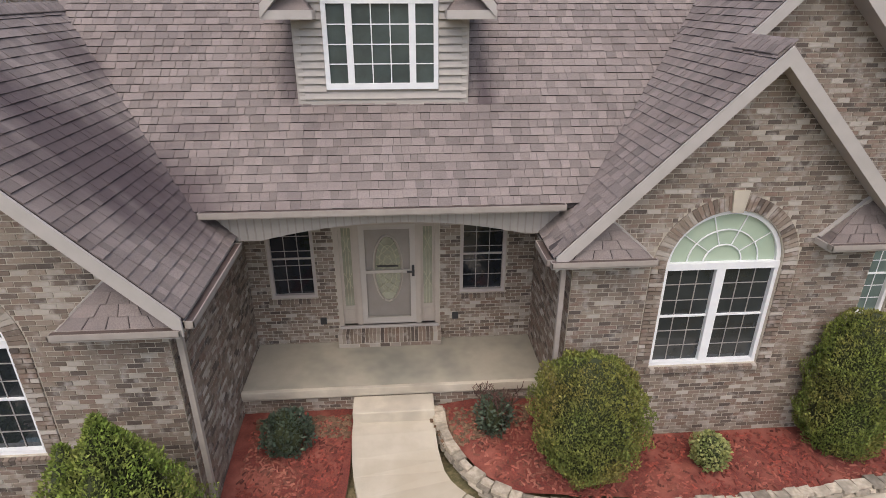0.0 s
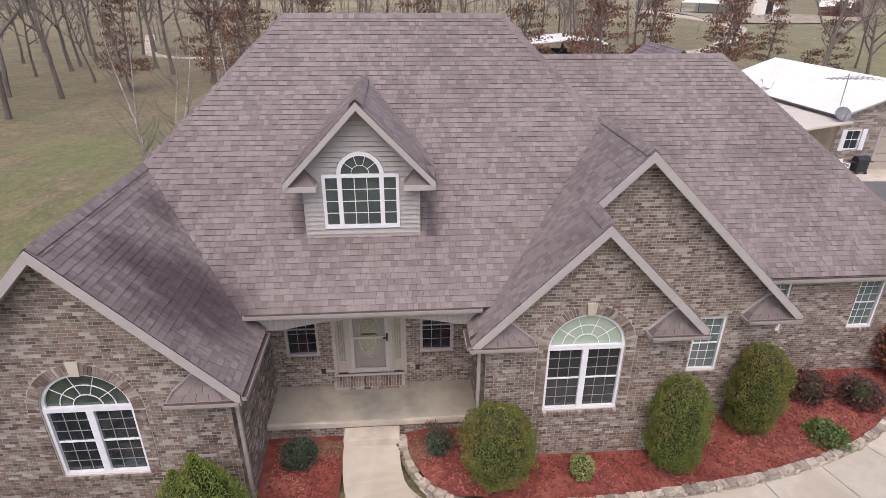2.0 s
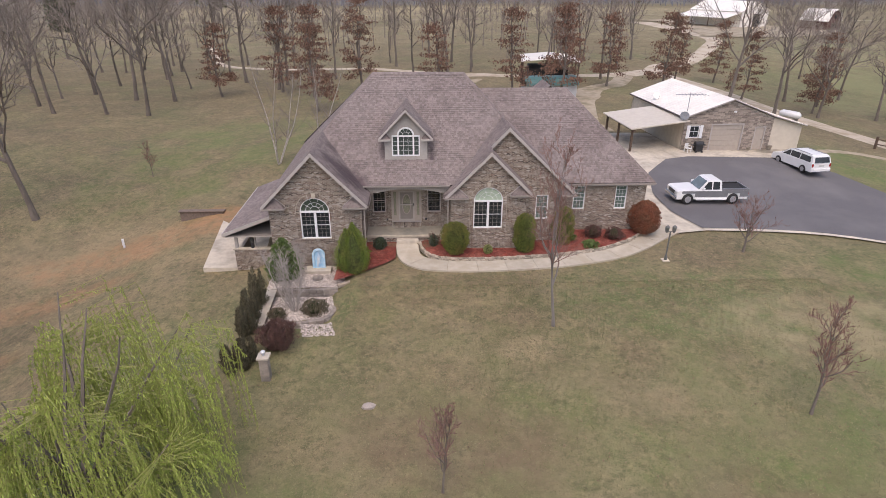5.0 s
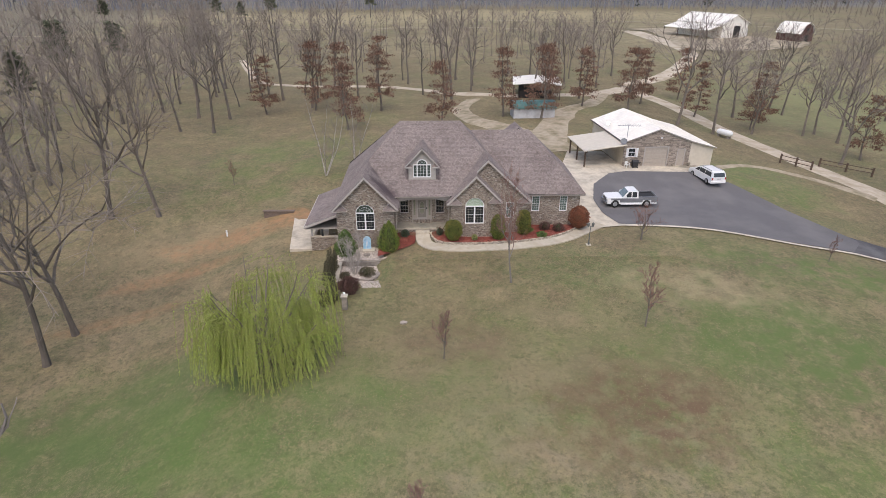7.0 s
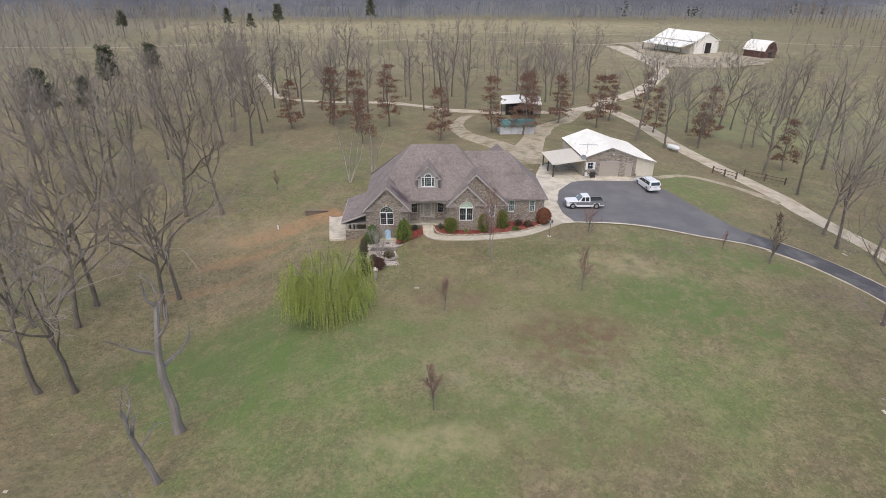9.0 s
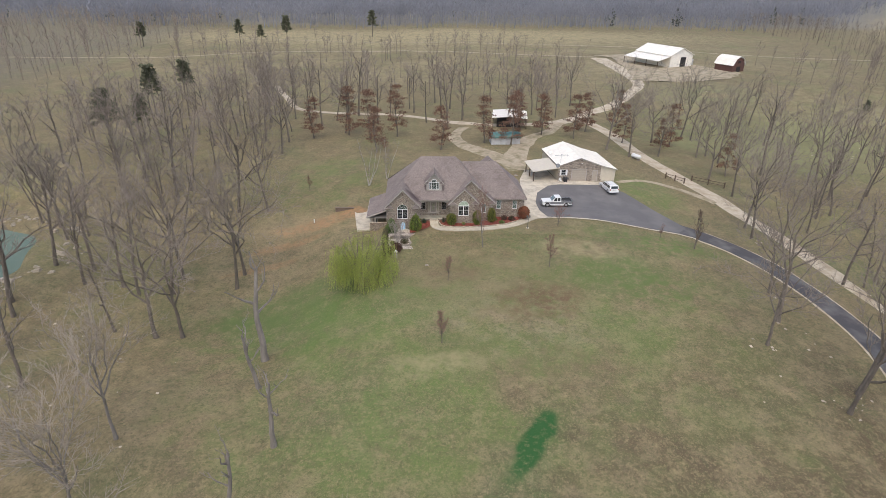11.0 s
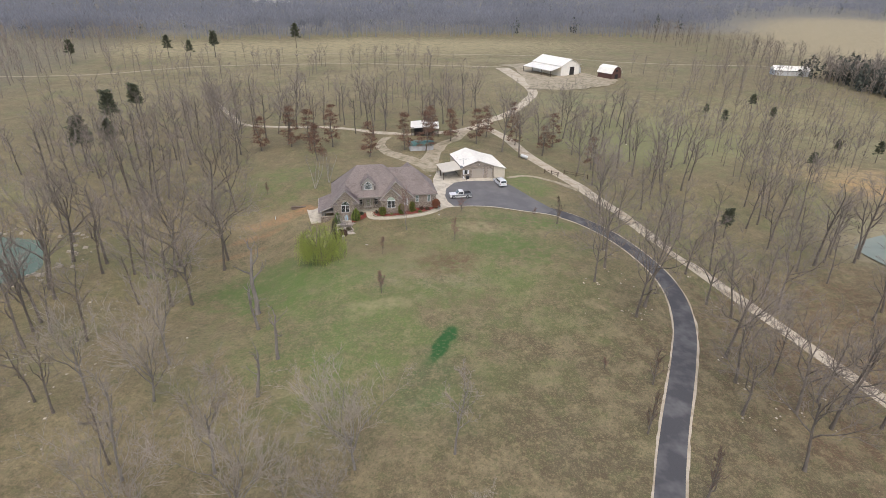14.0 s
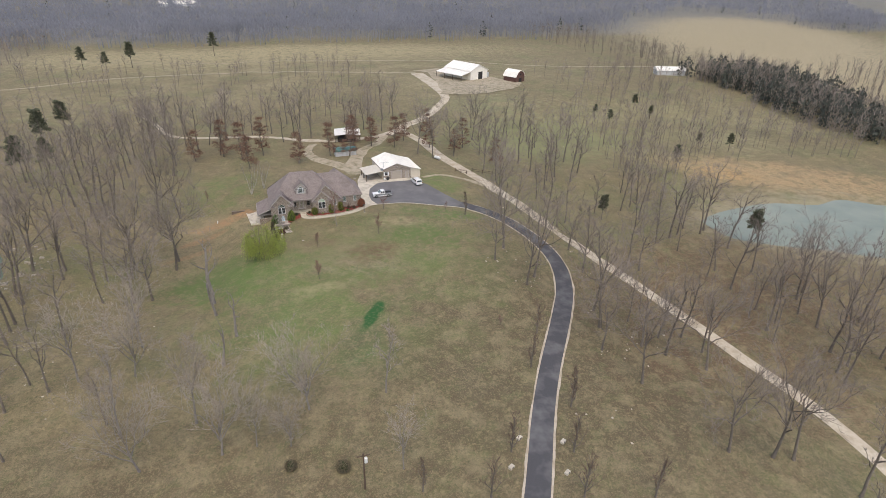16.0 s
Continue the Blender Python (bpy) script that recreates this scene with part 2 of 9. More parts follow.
def ground(x, y):
    """Height of the land: a level pad under the house, falling to the west hollow, the front field and the east valley."""
    d = -(y + 6)
    z = -0.06 * (2.0 * math.log1p(math.exp(max(d, -30) / 2.0)) if d < 40 else d)
    if y < -120:
        z = -0.06 * 114
    z += -5.2 * smooth(-6, -27, x) * (1 - 0.8 * smooth(-8, 30, y)) * (1 - 0.7 * smooth(-20, -50, y))
    z += -5.0 * smooth(22, 85, x) * (1 - smooth(60, 140, y))
    z += 0.9 * smooth(8, 20, y) * smooth(4, 14, x)
    z -= 0.55 * math.exp(-(((x + 1) / 9) ** 2)) * smooth(-3, -8, y) * (1 - smooth(-14, -24, y))
    z -= 1.0 * smooth(-8.2, -9.6, x) * (1 - smooth(-10, -16, x)) * smooth(-18, -12, y) * (1 - smooth(14, 24, y))
    z -= 1.1 * smooth(-3.6, -4.6, x) * smooth(-8.6, -7.6, x) * smooth(-0.2, -1.6, y) * smooth(-7.5, -6.5, y)
    z += 0.3 * smooth(-20, -17.8, x) * (1 - smooth(-15, -13, x)) * smooth(10.0, 10.9, y) * (1 - smooth(12, 17, y))
    for cx, cy, rx, ry, turn, rim, deep in ((-84, -2, 17, 12.5, 0, -4.9, 1.8), (162, -37, 45, 22, -25, -6.5, 2.2)):
        if abs(x - cx) > 95 or abs(y - cy) > 95:
            continue
        c, s = math.cos(radians(turn)), math.sin(radians(turn))
        u, w = (x - cx) * c + (y - cy) * s, (y - cy) * c - (x - cx) * s
        r = math.hypot(u / rx, w / ry) * (1 + 0.12 * math.sin(3 * math.atan2(w, u) + 1) + 0.06 * math.sin(7 * math.atan2(w, u)))
        if r < 2.2:
            z += (rim - z) * (1 - smooth(1.2, 2.2, r))
            z -= deep * (1 - smooth(0.7, 1.15, r))
    return z


def spline(pts, step=1.5):
    """Points along a smooth curve through the given plan points (with any further values carried along)."""
    out = []
    for i in range(len(pts) - 1):
        a, b, c, d = (np.array(pts[min(max(k, 0), len(pts) - 1)], float) for k in (i - 1, i, i + 1, i + 2))
        n = max(2, int(np.linalg.norm((c - b)[:2]) / step))
        for k in range(n):
            t = k / n
            out.append(0.5 * (2 * b + (c - a) * t + (2 * a - 5 * b + 4 * c - d) * t * t + (3 * b - a - 3 * c + d) * t ** 3))
    out.append(np.array(pts[-1], float))
    return out


def ribbon(name, pts, lift, material, across=4, step=1.5, label="", category="road", kind="structure", wobble=0.0):
    """A road laid on the land: plan points (x, y, width)."""
    line = spline(pts, step)
    verts, faces = [], []
    rnd = random.Random(5)
    for i, p in enumerate(line):
        a, b = line[max(i - 1, 0)], line[min(i + 1, len(line) - 1)]
        d = (b - a)[:2]
        d = d / (np.linalg.norm(d) + 1e-9)
        nx, ny = -d[1], d[0]
        w = p[2] / 2
        wl, wr = (w * (1 + wobble * (0.7 * noise.noise(Vector((p[0] * 0.25, p[1] * 0.25, s * 9.0))) + 0.25 * rnd.uniform(-1, 1))) for s in (0, 1))
        for k in range(across + 1):
            s = -wl + (wl + wr) * k / across
            x, y = p[0] + nx * s, p[1] + ny * s
            edge = 0.06 if k in (0, across) else 0.0
            verts.append((x, y, ground(x, y) + lift - edge))
    n = across + 1
    for i in range(len(line) - 1):
        for k in range(across):
            faces.append((i * n + k, i * n + k + 1, (i + 1) * n + k + 1, (i + 1) * n + k))
    return tagged(mesh_object(name, verts, faces, material), label, category, kind=kind)


def drape(name, poly, lift, material, step=0.8, label="", category="ground", level=None, thick=0.0, parent=None):
    """A paved or planted patch laid on the land inside a plan outline."""
    ys = [p[1] for p in poly]
    rows = int((max(ys) - min(ys)) / step) + 1
    y0, dy = min(ys), (max(ys) - min(ys)) / rows

    def span(y):
        xs = []
        for (ax, ay), (bx, by) in zip(poly, poly[1:] + poly[:1]):
            if (ay <= y < by) or (by <= y < ay):
                xs.append(ax + (bx - ax) * (y - ay) / (by - ay))
        return (min(xs), max(xs)) if len(xs) > 1 else None

    verts, faces = [], []
    lines = []
    for r in range(rows + 1):
        y = y0 + dy * r
        s = span(min(max(y, y0 + 1e-4), max(ys) - 1e-4))
        lines.append((y, s))
    n = max(2, int(max(s[1] - s[0] for _, s in lines if s) / step))
    for y, s in lines:
        for k in range(n + 1):
            x = s[0] + (s[1] - s[0]) * k / n
            verts.append((x, y, (ground(x, y) if level is None else level(x, y) if callable(level) else level) + lift))
    for r in range(rows):
        for k in range(n):
            a = r * (n + 1) + k
            faces.append((a, a + 1, a + n + 2, a + n + 1))
    if thick:
        rim = [k for k in range(n + 1)] + [r * (n + 1) + n for r in range(1, rows + 1)] + [rows * (n + 1) + k for k in range(n - 1, -1, -1)] + [r * (n + 1) for r in range(rows - 1, 0, -1)]
        base = len(verts)
        for i in rim:
            x, y, z = verts[i]
            verts.append((x, y, z - thick))
        m = len(rim)
        for i in range(m):
            j = (i + 1) % m
            faces.append((rim[j], rim[i], base + i, base + j))
    ob = mesh_object(name, verts, faces, material, parent)
    return tagged(ob, label, category, kind="" if parent else "structure")


class Pieces:
    """Many small boxes kept as plain lists, to be joined into one mesh or split off one by one."""
    def __init__(self):
        self.v, self.f, self.count = [], [], 0

    def hexa(self, p, open_back=False):
        """p: eight corners, four of the back (or bottom) and then four of the front (or top) in the same turn."""
        b = len(self.v)
        self.v.extend(p)
        self.f.extend([(b + 4, b + 5, b + 6, b + 7), (b, b + 1, b + 5, b + 4), (b + 1, b + 2, b + 6, b + 5), (b + 2, b + 3, b + 7, b + 6), (b + 3, b, b + 4, b + 7)])
        if not open_back:
            self.f.append((b + 3, b + 2, b + 1, b))
        self.count += 1

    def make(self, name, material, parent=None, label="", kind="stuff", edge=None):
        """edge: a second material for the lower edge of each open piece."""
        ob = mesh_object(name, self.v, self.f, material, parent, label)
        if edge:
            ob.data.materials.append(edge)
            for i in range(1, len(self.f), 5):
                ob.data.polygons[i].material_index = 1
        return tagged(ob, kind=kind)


# ---- land ----
def land_material():
    m = surface("winter_lawn", (0.21, 0.164, 0.088), (0.142, 0.114, 0.06), 2.2, 0.97, 0.5, 18.0, world_pos=True)
    nt = m.node_tree
    n, l = nt.nodes, nt.links
    b = n["Principled BSDF"]
    col = b.inputs["Base Color"].links[0].from_socket
    geo = n.new("ShaderNodeNewGeometry")
    sep = n.new("ShaderNodeSeparateXYZ")
    l.new(geo.outputs["Position"], sep.inputs[0])

    def fac(scale, lo, hi, detail=6.0, offset=(0, 0, 0)):
        mp = n.new("ShaderNodeMapping")
        mp.inputs["Location"].default_value = offset
        l.new(geo.outputs["Position"], mp.inputs[0])
        t = n.new("ShaderNodeTexNoise")
        t.inputs["Scale"].default_value = scale
        t.inputs["Detail"].default_value = detail
        t.inputs["Roughness"].default_value = 0.62
        l.new(mp.outputs[0], t.inputs["Vector"])
        r = n.new("ShaderNodeMapRange")
        r.inputs["From Min"].default_value, r.inputs["From Max"].default_value = lo, hi
        l.new(t.outputs["Fac"], r.inputs["Value"])
        return r.outputs[0]

    def patch(cx, cy, rx, ry, turn=0.0, soft=0.6):
        """1 inside an oval of the plan, falling to 0 at its edge, with a ragged outline."""
        mp = n.new("ShaderNodeMapping")
        mp.vector_type = "TEXTURE"
        mp.inputs["Location"].default_value = (cx, cy, 0)
        mp.inputs["Rotation"].default_value = (0, 0, radians(turn))
        mp.inputs["Scale"].default_value = (rx, ry, 1)
        l.new(geo.outputs["Position"], mp.inputs[0])
        flat = n.new("ShaderNodeVectorMath")
        flat.operation = "MULTIPLY"
        flat.inputs[1].default_value = (1, 1, 0)
        l.new(mp.outputs[0], flat.inputs[0])
        ln = n.new("ShaderNodeVectorMath")
        ln.operation = "LENGTH"
        l.new(flat.outputs[0], ln.inputs[0])
        ad = n.new("ShaderNodeMath")
        ad.operation = "ADD"
        l.new(ln.outputs["Value"], ad.inputs[0])
        t = n.new("ShaderNodeTexNoise")
        t.inputs["Scale"].default_value = 0.35
        t.inputs["Detail"].default_value = 8.0
        l.new(geo.outputs["Position"], t.inputs["Vector"])
        l.new(t.outputs["Fac"], ad.inputs[1])
        r = n.new("ShaderNodeMapRange")
        r.interpolation_type = "SMOOTHSTEP"
        r.inputs["From Min"].default_value, r.inputs["From Max"].default_value = 1.45, 1.45 - soft
        l.new(ad.outputs[0], r.inputs["Value"])
        return r.outputs[0]

    def mul(a, c):
        x = n.new("ShaderNodeMath")
        x.operation = "MULTIPLY"
        for s, v in zip(x.inputs, (a, c)):
            if isinstance(v, (int, float)):
                s.default_value = v
            else:
                l.new(v, s)
        return x.outputs[0]

    def lay(f, c):
        nonlocal col
        x = n.new("ShaderNodeMix")
        x.data_type = "RGBA"
        if isinstance(f, (int, float)):
            x.inputs[0].default_value = f
        else:
            l.new(f, x.inputs[0])
        l.new(col, x.inputs[6])
        x.inputs[7].default_value = (*c, 1)
        col = x.outputs[2]

    # woodland floor all round, lawn and fields upon it
    lay(mul(fac(0.09, 0.42, 0.6), 0.6), (0.17, 0.128, 0.076))
    lay(mul(fac(0.05, 0.48, 0.64, offset=(40, 9, 0)), 0.7), (0.13, 0.155, 0.055))
    lay(mul(patch(6, -38, 44, 36), fac(0.12, 0.36, 0.58, offset=(7, 3, 0))), (0.125, 0.158, 0.048))
    lay(mul(patch(-14, -24, 22, 9), 0.7), (0.1, 0.14, 0.045))
    lay(mul(patch(6.5, -53, 16, 4.5, 60, 0.5), 0.75), (0.07, 0.125, 0.035))
    lay(mul(patch(5, -58, 10, 5, 60), 0.55), (0.085, 0.15, 0.055))
    lay(mul(patch(10, -28, 17, 12), mul(fac(0.5, 0.4, 0.6), 0.75)), (0.27, 0.22, 0.145))
    lay(mul(patch(-20, 5.5, 17, 10), mul(fac(0.25, 0.36, 0.62), 0.8)), (0.28, 0.2, 0.115))
    lay(mul(patch(-27, -42, 12, 10), 0.5), (0.23, 0.175, 0.1))
    lay(mul(patch(44, -68, 60, 46), mul(fac(0.07, 0.22, 0.5, offset=(61, 4, 0)), 0.95)), (0.095, 0.07, 0.041))
    lay(mul(patch(92, -62, 60, 50), mul(fac(0.06, 0.25, 0.5, offset=(1, 44, 0)), 0.92)), (0.12, 0.07, 0.043))
    lay(mul(patch(-40, -92, 80, 34), mul(fac(0.07, 0.22, 0.5, offset=(9, 14, 0)), 0.9)), (0.105, 0.075, 0.043))
    lay(mul(patch(168, 6, 60, 20, -36, 0.5), 0.9), (0.42, 0.28, 0.15))
    lay(mul(patch(150, 12, 14, 7, -30, 0.5), 0.8), (0.44, 0.27, 0.12))
    lay(mul(patch(0, 312, 280, 72), 0.9), (0.42, 0.35, 0.195))
    lay(mul(patch(100, 120, 40, 26), 0.55), (0.2, 0.225, 0.115))
    lay(mul(patch(20, 215, 260, 130), mul(fac(0.03, 0.4, 0.6, offset=(5, 70, 0)), 0.8)), (0.32, 0.27, 0.155))
    lay(mul(patch(175, 75, 100, 70), mul(fac(0.035, 0.34, 0.55, offset=(15, 30, 0)), 0.9)), (0.3, 0.272, 0.15))
    lay(mul(fac(0.2, 0.5, 0.62, 8.0, (33, 21, 0)), 0.38), (0.31, 0.25, 0.145))
    lay(mul(fac(0.16, 0.52, 0.64, 8.0, (3, 121, 0)), 0.55), (0.12, 0.098, 0.06))
    for cx, cy, rx, ry, k in ((14.5, -6.5, 7, 4, 0.8), (-12.8, -8.5, 3.5, 3.5, 0.75), (-3.4, -5.6, 0.8, 2.2, 0.85), (44, 18, 6, 7, 0.7), (-11, -45, 12, 8, 0.6), (95, 70, 30, 20, 0.7)):
        lay(mul(patch(cx, cy, rx * 1.6, ry * 1.6), mul(fac(1.1, 0.3, 0.62, offset=(cx, cy, 0)), k)), (0.1, 0.15, 0.045))
    for cx, cy, rx, ry, k in ((6.1, -10, 1.5, 0.9, 0.9), (-30, -10, 7, 7, 0.5), (107, 118, 7, 4, 0.8)):
        lay(mul(patch(cx, cy, rx * 1.5, ry * 1.5), mul(fac(0.8, 0.3, 0.6, offset=(cy, cx, 0)), k)), (0.34, 0.26, 0.155))
    # leaf-strewn floor of the far woods; beyond the hay field its colour carries blue-grey haze
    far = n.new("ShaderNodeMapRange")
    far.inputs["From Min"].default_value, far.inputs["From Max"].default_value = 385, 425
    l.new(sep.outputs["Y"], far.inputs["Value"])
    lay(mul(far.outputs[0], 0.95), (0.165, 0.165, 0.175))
    west = n.new("ShaderNodeMapRange")
    west.inputs["From Min"].default_value, west.inputs["From Max"].default_value = -140, -175
    l.new(sep.outputs["X"], west.inputs["Value"])
    lay(mul(west.outputs[0], 0.7), (0.15, 0.135, 0.115))
    lay(mul(patch(505, 375, 380, 150, 52, 0.4), 0.95), (0.43, 0.35, 0.22))
    lay(mul(patch(385, 160, 150, 85, 48, 0.4), 0.9), (0.43, 0.35, 0.22))
    # tufts, litter and bare spots at several sizes
    lay(mul(fac(0.38, 0.53, 0.62, 9.0, (71, 12, 0)), 0.4), (0.28, 0.222, 0.125))
    lay(mul(fac(0.42, 0.54, 0.63, 9.0, (17, 52, 0)), 0.5), (0.115, 0.12, 0.05))
    lay(mul(fac(1.7, 0.53, 0.6, 9.0, (41, 2, 0)), 0.34), (0.3, 0.235, 0.125))
    lay(mul(fac(1.9, 0.54, 0.61, 9.0, (1, 32, 0)), 0.5), (0.085, 0.09, 0.04))
    lay(mul(fac(0.9, 0.56, 0.66, 10.0, (3, 80, 0)), 0.42), (0.32, 0.25, 0.13))
    lay(mul(fac(0.6, 0.56, 0.68, 10.0, (53, 8, 0)), 0.5), (0.11, 0.09, 0.05))
    lay(mul(fac(3.2, 0.53, 0.63, 10.0, (13, 8, 0)), 0.6), (0.085, 0.078, 0.04))
    lay(mul(fac(4.5, 0.54, 0.63, 10.0, (23, 48, 0)), 0.4), (0.34, 0.275, 0.14))
    lay(mul(fac(14.0, 0.53, 0.64, 6.0, (3, 18, 0)), 0.65), (0.08, 0.075, 0.038))
    lay(mul(fac(17.0, 0.55, 0.66, 6.0, (9, 1, 0)), 0.45), (0.34, 0.285, 0.16))
    lay(mul(patch(6, -36, 46, 38), mul(fac(0.12, 0.4, 0.62, offset=(7, 3, 0)), 0.3)), (0.105, 0.165, 0.038))
    lay(mul(patch(-16, -23, 26, 13), mul(fac(0.3, 0.35, 0.6, offset=(4, 9, 0)), 0.5)), (0.085, 0.155, 0.03))
    lay(mul(patch(-21, 27, 18, 20), mul(fac(0.2, 0.35, 0.6, offset=(14, 9, 0)), 0.45)), (0.1, 0.16, 0.035))
    lay(mul(patch(42, 17, 12, 12), mul(fac(0.3, 0.3, 0.6, offset=(4, 19, 0)), 0.5)), (0.12, 0.17, 0.045))
    lay(mul(patch(105, 70, 60, 50), mul(fac(0.06, 0.32, 0.58, offset=(4, 29, 0)), 0.7)), (0.225, 0.225, 0.105))
    lay(mul(patch(7, -19, 20, 13), mul(fac(0.35, 0.36, 0.6, offset=(16, 9, 0)), 0.45)), (0.21, 0.17, 0.095))
    lay(mul(patch(8.6, -48.6, 7.0, 1.7, 56, 0.4), mul(fac(1.5, 0.25, 0.5, offset=(2, 2, 0)), 0.95)), (0.018, 0.085, 0.018))
    lay(mul(patch(159, -35, 66, 36, -25, 0.5), 0.6), (0.3, 0.26, 0.17))
    for cx, cy, rx, ry, turn, k, c in ((13.8, -23.5, 7.5, 5, 10, 0.85, (0.135, 0.082, 0.048)), (2, -15.8, 5, 3, 0, 0.6, (0.16, 0.11, 0.066)), (22.5, -9.5, 8, 3.5, -10, 0.7, (0.33, 0.28, 0.16)), (36, -6, 14, 4.5, -14, 0.8, (0.1, 0.15, 0.04)), (28, -18, 13, 7, -20, 0.85, (0.095, 0.14, 0.038)), (4.3, -33.8, 9, 4, 0, 0.6, (0.115, 0.14, 0.045)), (0, -36.5, 7, 2.5, 8, 0.6, (0.32, 0.27, 0.15)), (-24, -19, 13, 5, 20, 0.7, (0.085, 0.125, 0.038)), (-28, 7, 9, 4, 20, 0.5, (0.27, 0.22, 0.125)), (12, -38, 12, 4, 10, 0.45, (0.16, 0.115, 0.07))):
        lay(mul(patch(cx, cy, rx * 1.35, ry * 1.35, turn, 0.7), mul(fac(0.7, 0.34, 0.6, 9.0, offset=(cy, cx, 7)), k)), c)
    for cx, cy, rx, ry, turn, k in ((-19, 7.5, 12, 3.0, 14, 0.5), (-15, 9.8, 5, 2.2, 0, 0.5), (-25, 1.0, 9, 1.6, 22, 0.4), (-28, -6, 9, 1.4, 24, 0.35)):
        lay(mul(patch(cx, cy, rx, ry, turn, 0.5), mul(fac(1.3, 0.32, 0.6, 9.0, offset=(cx, cy, 4)), k)), (0.38, 0.2, 0.1))
    l.new(col, b.inputs["Base Color"])
    return m


def lines(*stretches):
    out = []
    for a, b, s in stretches:
        k = max(1, round((b - a) / s))
        out += [a + (b - a) * i / k for i in range(k)]
    return out + [stretches[-1][1]]


GX = lines((-3000, -700, 230), (-700, -160, 30), (-160, -40, 4), (-40, 66, 1), (66, 210, 4), (210, 700, 30), (700, 3200, 250))
GY = lines((-900, -220, 60), (-220, -105, 5), (-105, 42, 1), (42, 300, 4), (300, 700, 25), (700, 3600, 200))
_v = [(x, y, ground(x, y)) for y in GY for x in GX]
_n = len(GX)
_f = [(j * _n + i, j * _n + i + 1, (j + 1) * _n + i + 1, (j + 1) * _n + i) for j in range(len(GY) - 1) for i in range(_n - 1)]
land = mesh_object("ground", _v, _f, land_material())
tagged(land, "winter lawn and pasture with bare and green patches", "ground", kind="structure")
for p in land.data.polygons:
    p.use_smooth = True

# asphalt drive with pale gravel shoulders
DRIVE = [(42, 1.5, 5.5), (46.5, -1.5, 4.6), (50.8, -6, 4.2), (54.8, -13, 4), (57.2, -22, 3.9), (57.6, -31, 3.9), (55.9, -39, 3.9), (52.2, -47.5, 3.8), (47.2, -55.5, 3.8), (42.2, -62.8, 3.7), (37.3, -69.8, 3.6), (32.8, -76.6, 3.6), (28.5, -83.7, 3.6), (24.6, -90.7, 3.6), (21, -97, 3.6), (13, -110, 3.6), (2, -128, 3.6), (-10, -150, 3.6), (-20, -180, 3.6)]
ribbon("drive_shoulder", [(x, y, w + 1.1) for x, y, w in DRIVE[1:]], 0.05, M_GRAVEL, label="pale gravel shoulder beside the asphalt drive", category="shoulder", wobble=0.12)
ribbon("driveway", DRIVE, 0.1, M_ASPH, label="dark asphalt driveway winding down the field", category="driveway")
drape("driveway_court", [(20.4, 3.1), (29, 2.3), (37, -0.4), (42.5, -1.6), (45.2, 1.2), (43.3, 6), (41.2, 11), (38.4, 16.2), (34.5, 18.9), (28, 18.8), (23.4, 17.4), (20.6, 14.2), (19.5, 10), (19.5, 6)], 0.14, M_COURT, label="wide dark asphalt turning court beside the house", category="driveway")
drape("concrete_apron", [(16.3, 2.0), (18.6, 2.3), (20.8, 2.6), (22.5, 6), (24, 14), (30, 17.5), (36.5, 17.6), (38.2, 20.9), (25.8, 21.2), (25.2, 27), (20.2, 27), (18.2, 21), (16.9, 12), (16.2, 6)], 0.09, M_CONC, label="pale concrete apron between house and court", category="pavement")
ribbon("court_kerb", [(20.4, 2.9, 0.4), (29, 2.1, 0.4), (37, -0.6, 0.4), (42.5, -1.9, 0.4), (45.3, -3.4, 0.4)], 0.17, M_CONC, across=2, label="pale concrete edging along the asphalt court", category="kerb")
TRACK = [(46, 83, 4.5), (51.5, 67, 4.5), (52.8, 49, 4.5), (56.2, 31, 4.4), (59.6, 16.5, 4.2), (62.7, 5.6, 4), (64.1, -7.5, 3.8), (66.8, -21, 3.5), (69.3, -34, 3.4), (71.9, -45, 3.3), (74, -55, 3.2), (76.1, -65, 3.1), (77.5, -74, 3.1), (79.2, -82, 3.1), (80.4, -90, 3), (80.6, -100, 3), (79, -115, 3), (74, -140, 3), (66, -180, 3)]
ribbon("gravel_lane", TRACK, 0.09, M_GRAVEL, label="pale gravel farm lane beside the woods", category="lane", wobble=0.1)
ribbon("gravel_lane", [(46, 82, 4), (38, 74, 3.6), (30, 69.5, 3.4), (15, 68, 3), (0, 79, 2.6), (-20, 88, 2.4), (-39, 94, 2.2), (-47, 111, 2), (-56, 135, 2)], 0.08, M_GRAVEL, label="narrow gravel lane running into the wood", category="lane", wobble=0.2)
ribbon("gravel_lane", [(46, 80, 4), (51, 90, 4), (62, 101, 4), (76, 121, 4), (84, 137, 4.5), (88, 170, 7), (89, 208, 8)], 0.08, M_GRAVEL, label="gravel lane climbing to the white barn", category="lane", wobble=0.15)
ribbon("gravel_lane", [(38, 73, 3), (33, 62, 3), (27, 55, 3.5), (22, 44, 5), (19, 34, 5.5), (19.5, 27, 5)], 0.075, M_TRACK, label="gravel yard behind the house", category="lane", wobble=0.2)
ribbon("gravel_lane", [(10, 66, 3), (7, 58, 3), (9, 48, 3.5), (15, 38, 5), (19, 32, 5)], 0.07, M_TRACK, label="worn gravel loop round the sheds", category="lane", wobble=0.25)
ribbon("gravel_lane", [(39, 22, 1.2), (46, 25, 1.4), (52, 22, 1.8), (58, 16, 2.5)], 0.07, M_TRACK, label="worn wheel track from workshop to lane", category="lane", wobble=0.3)
_yard = []
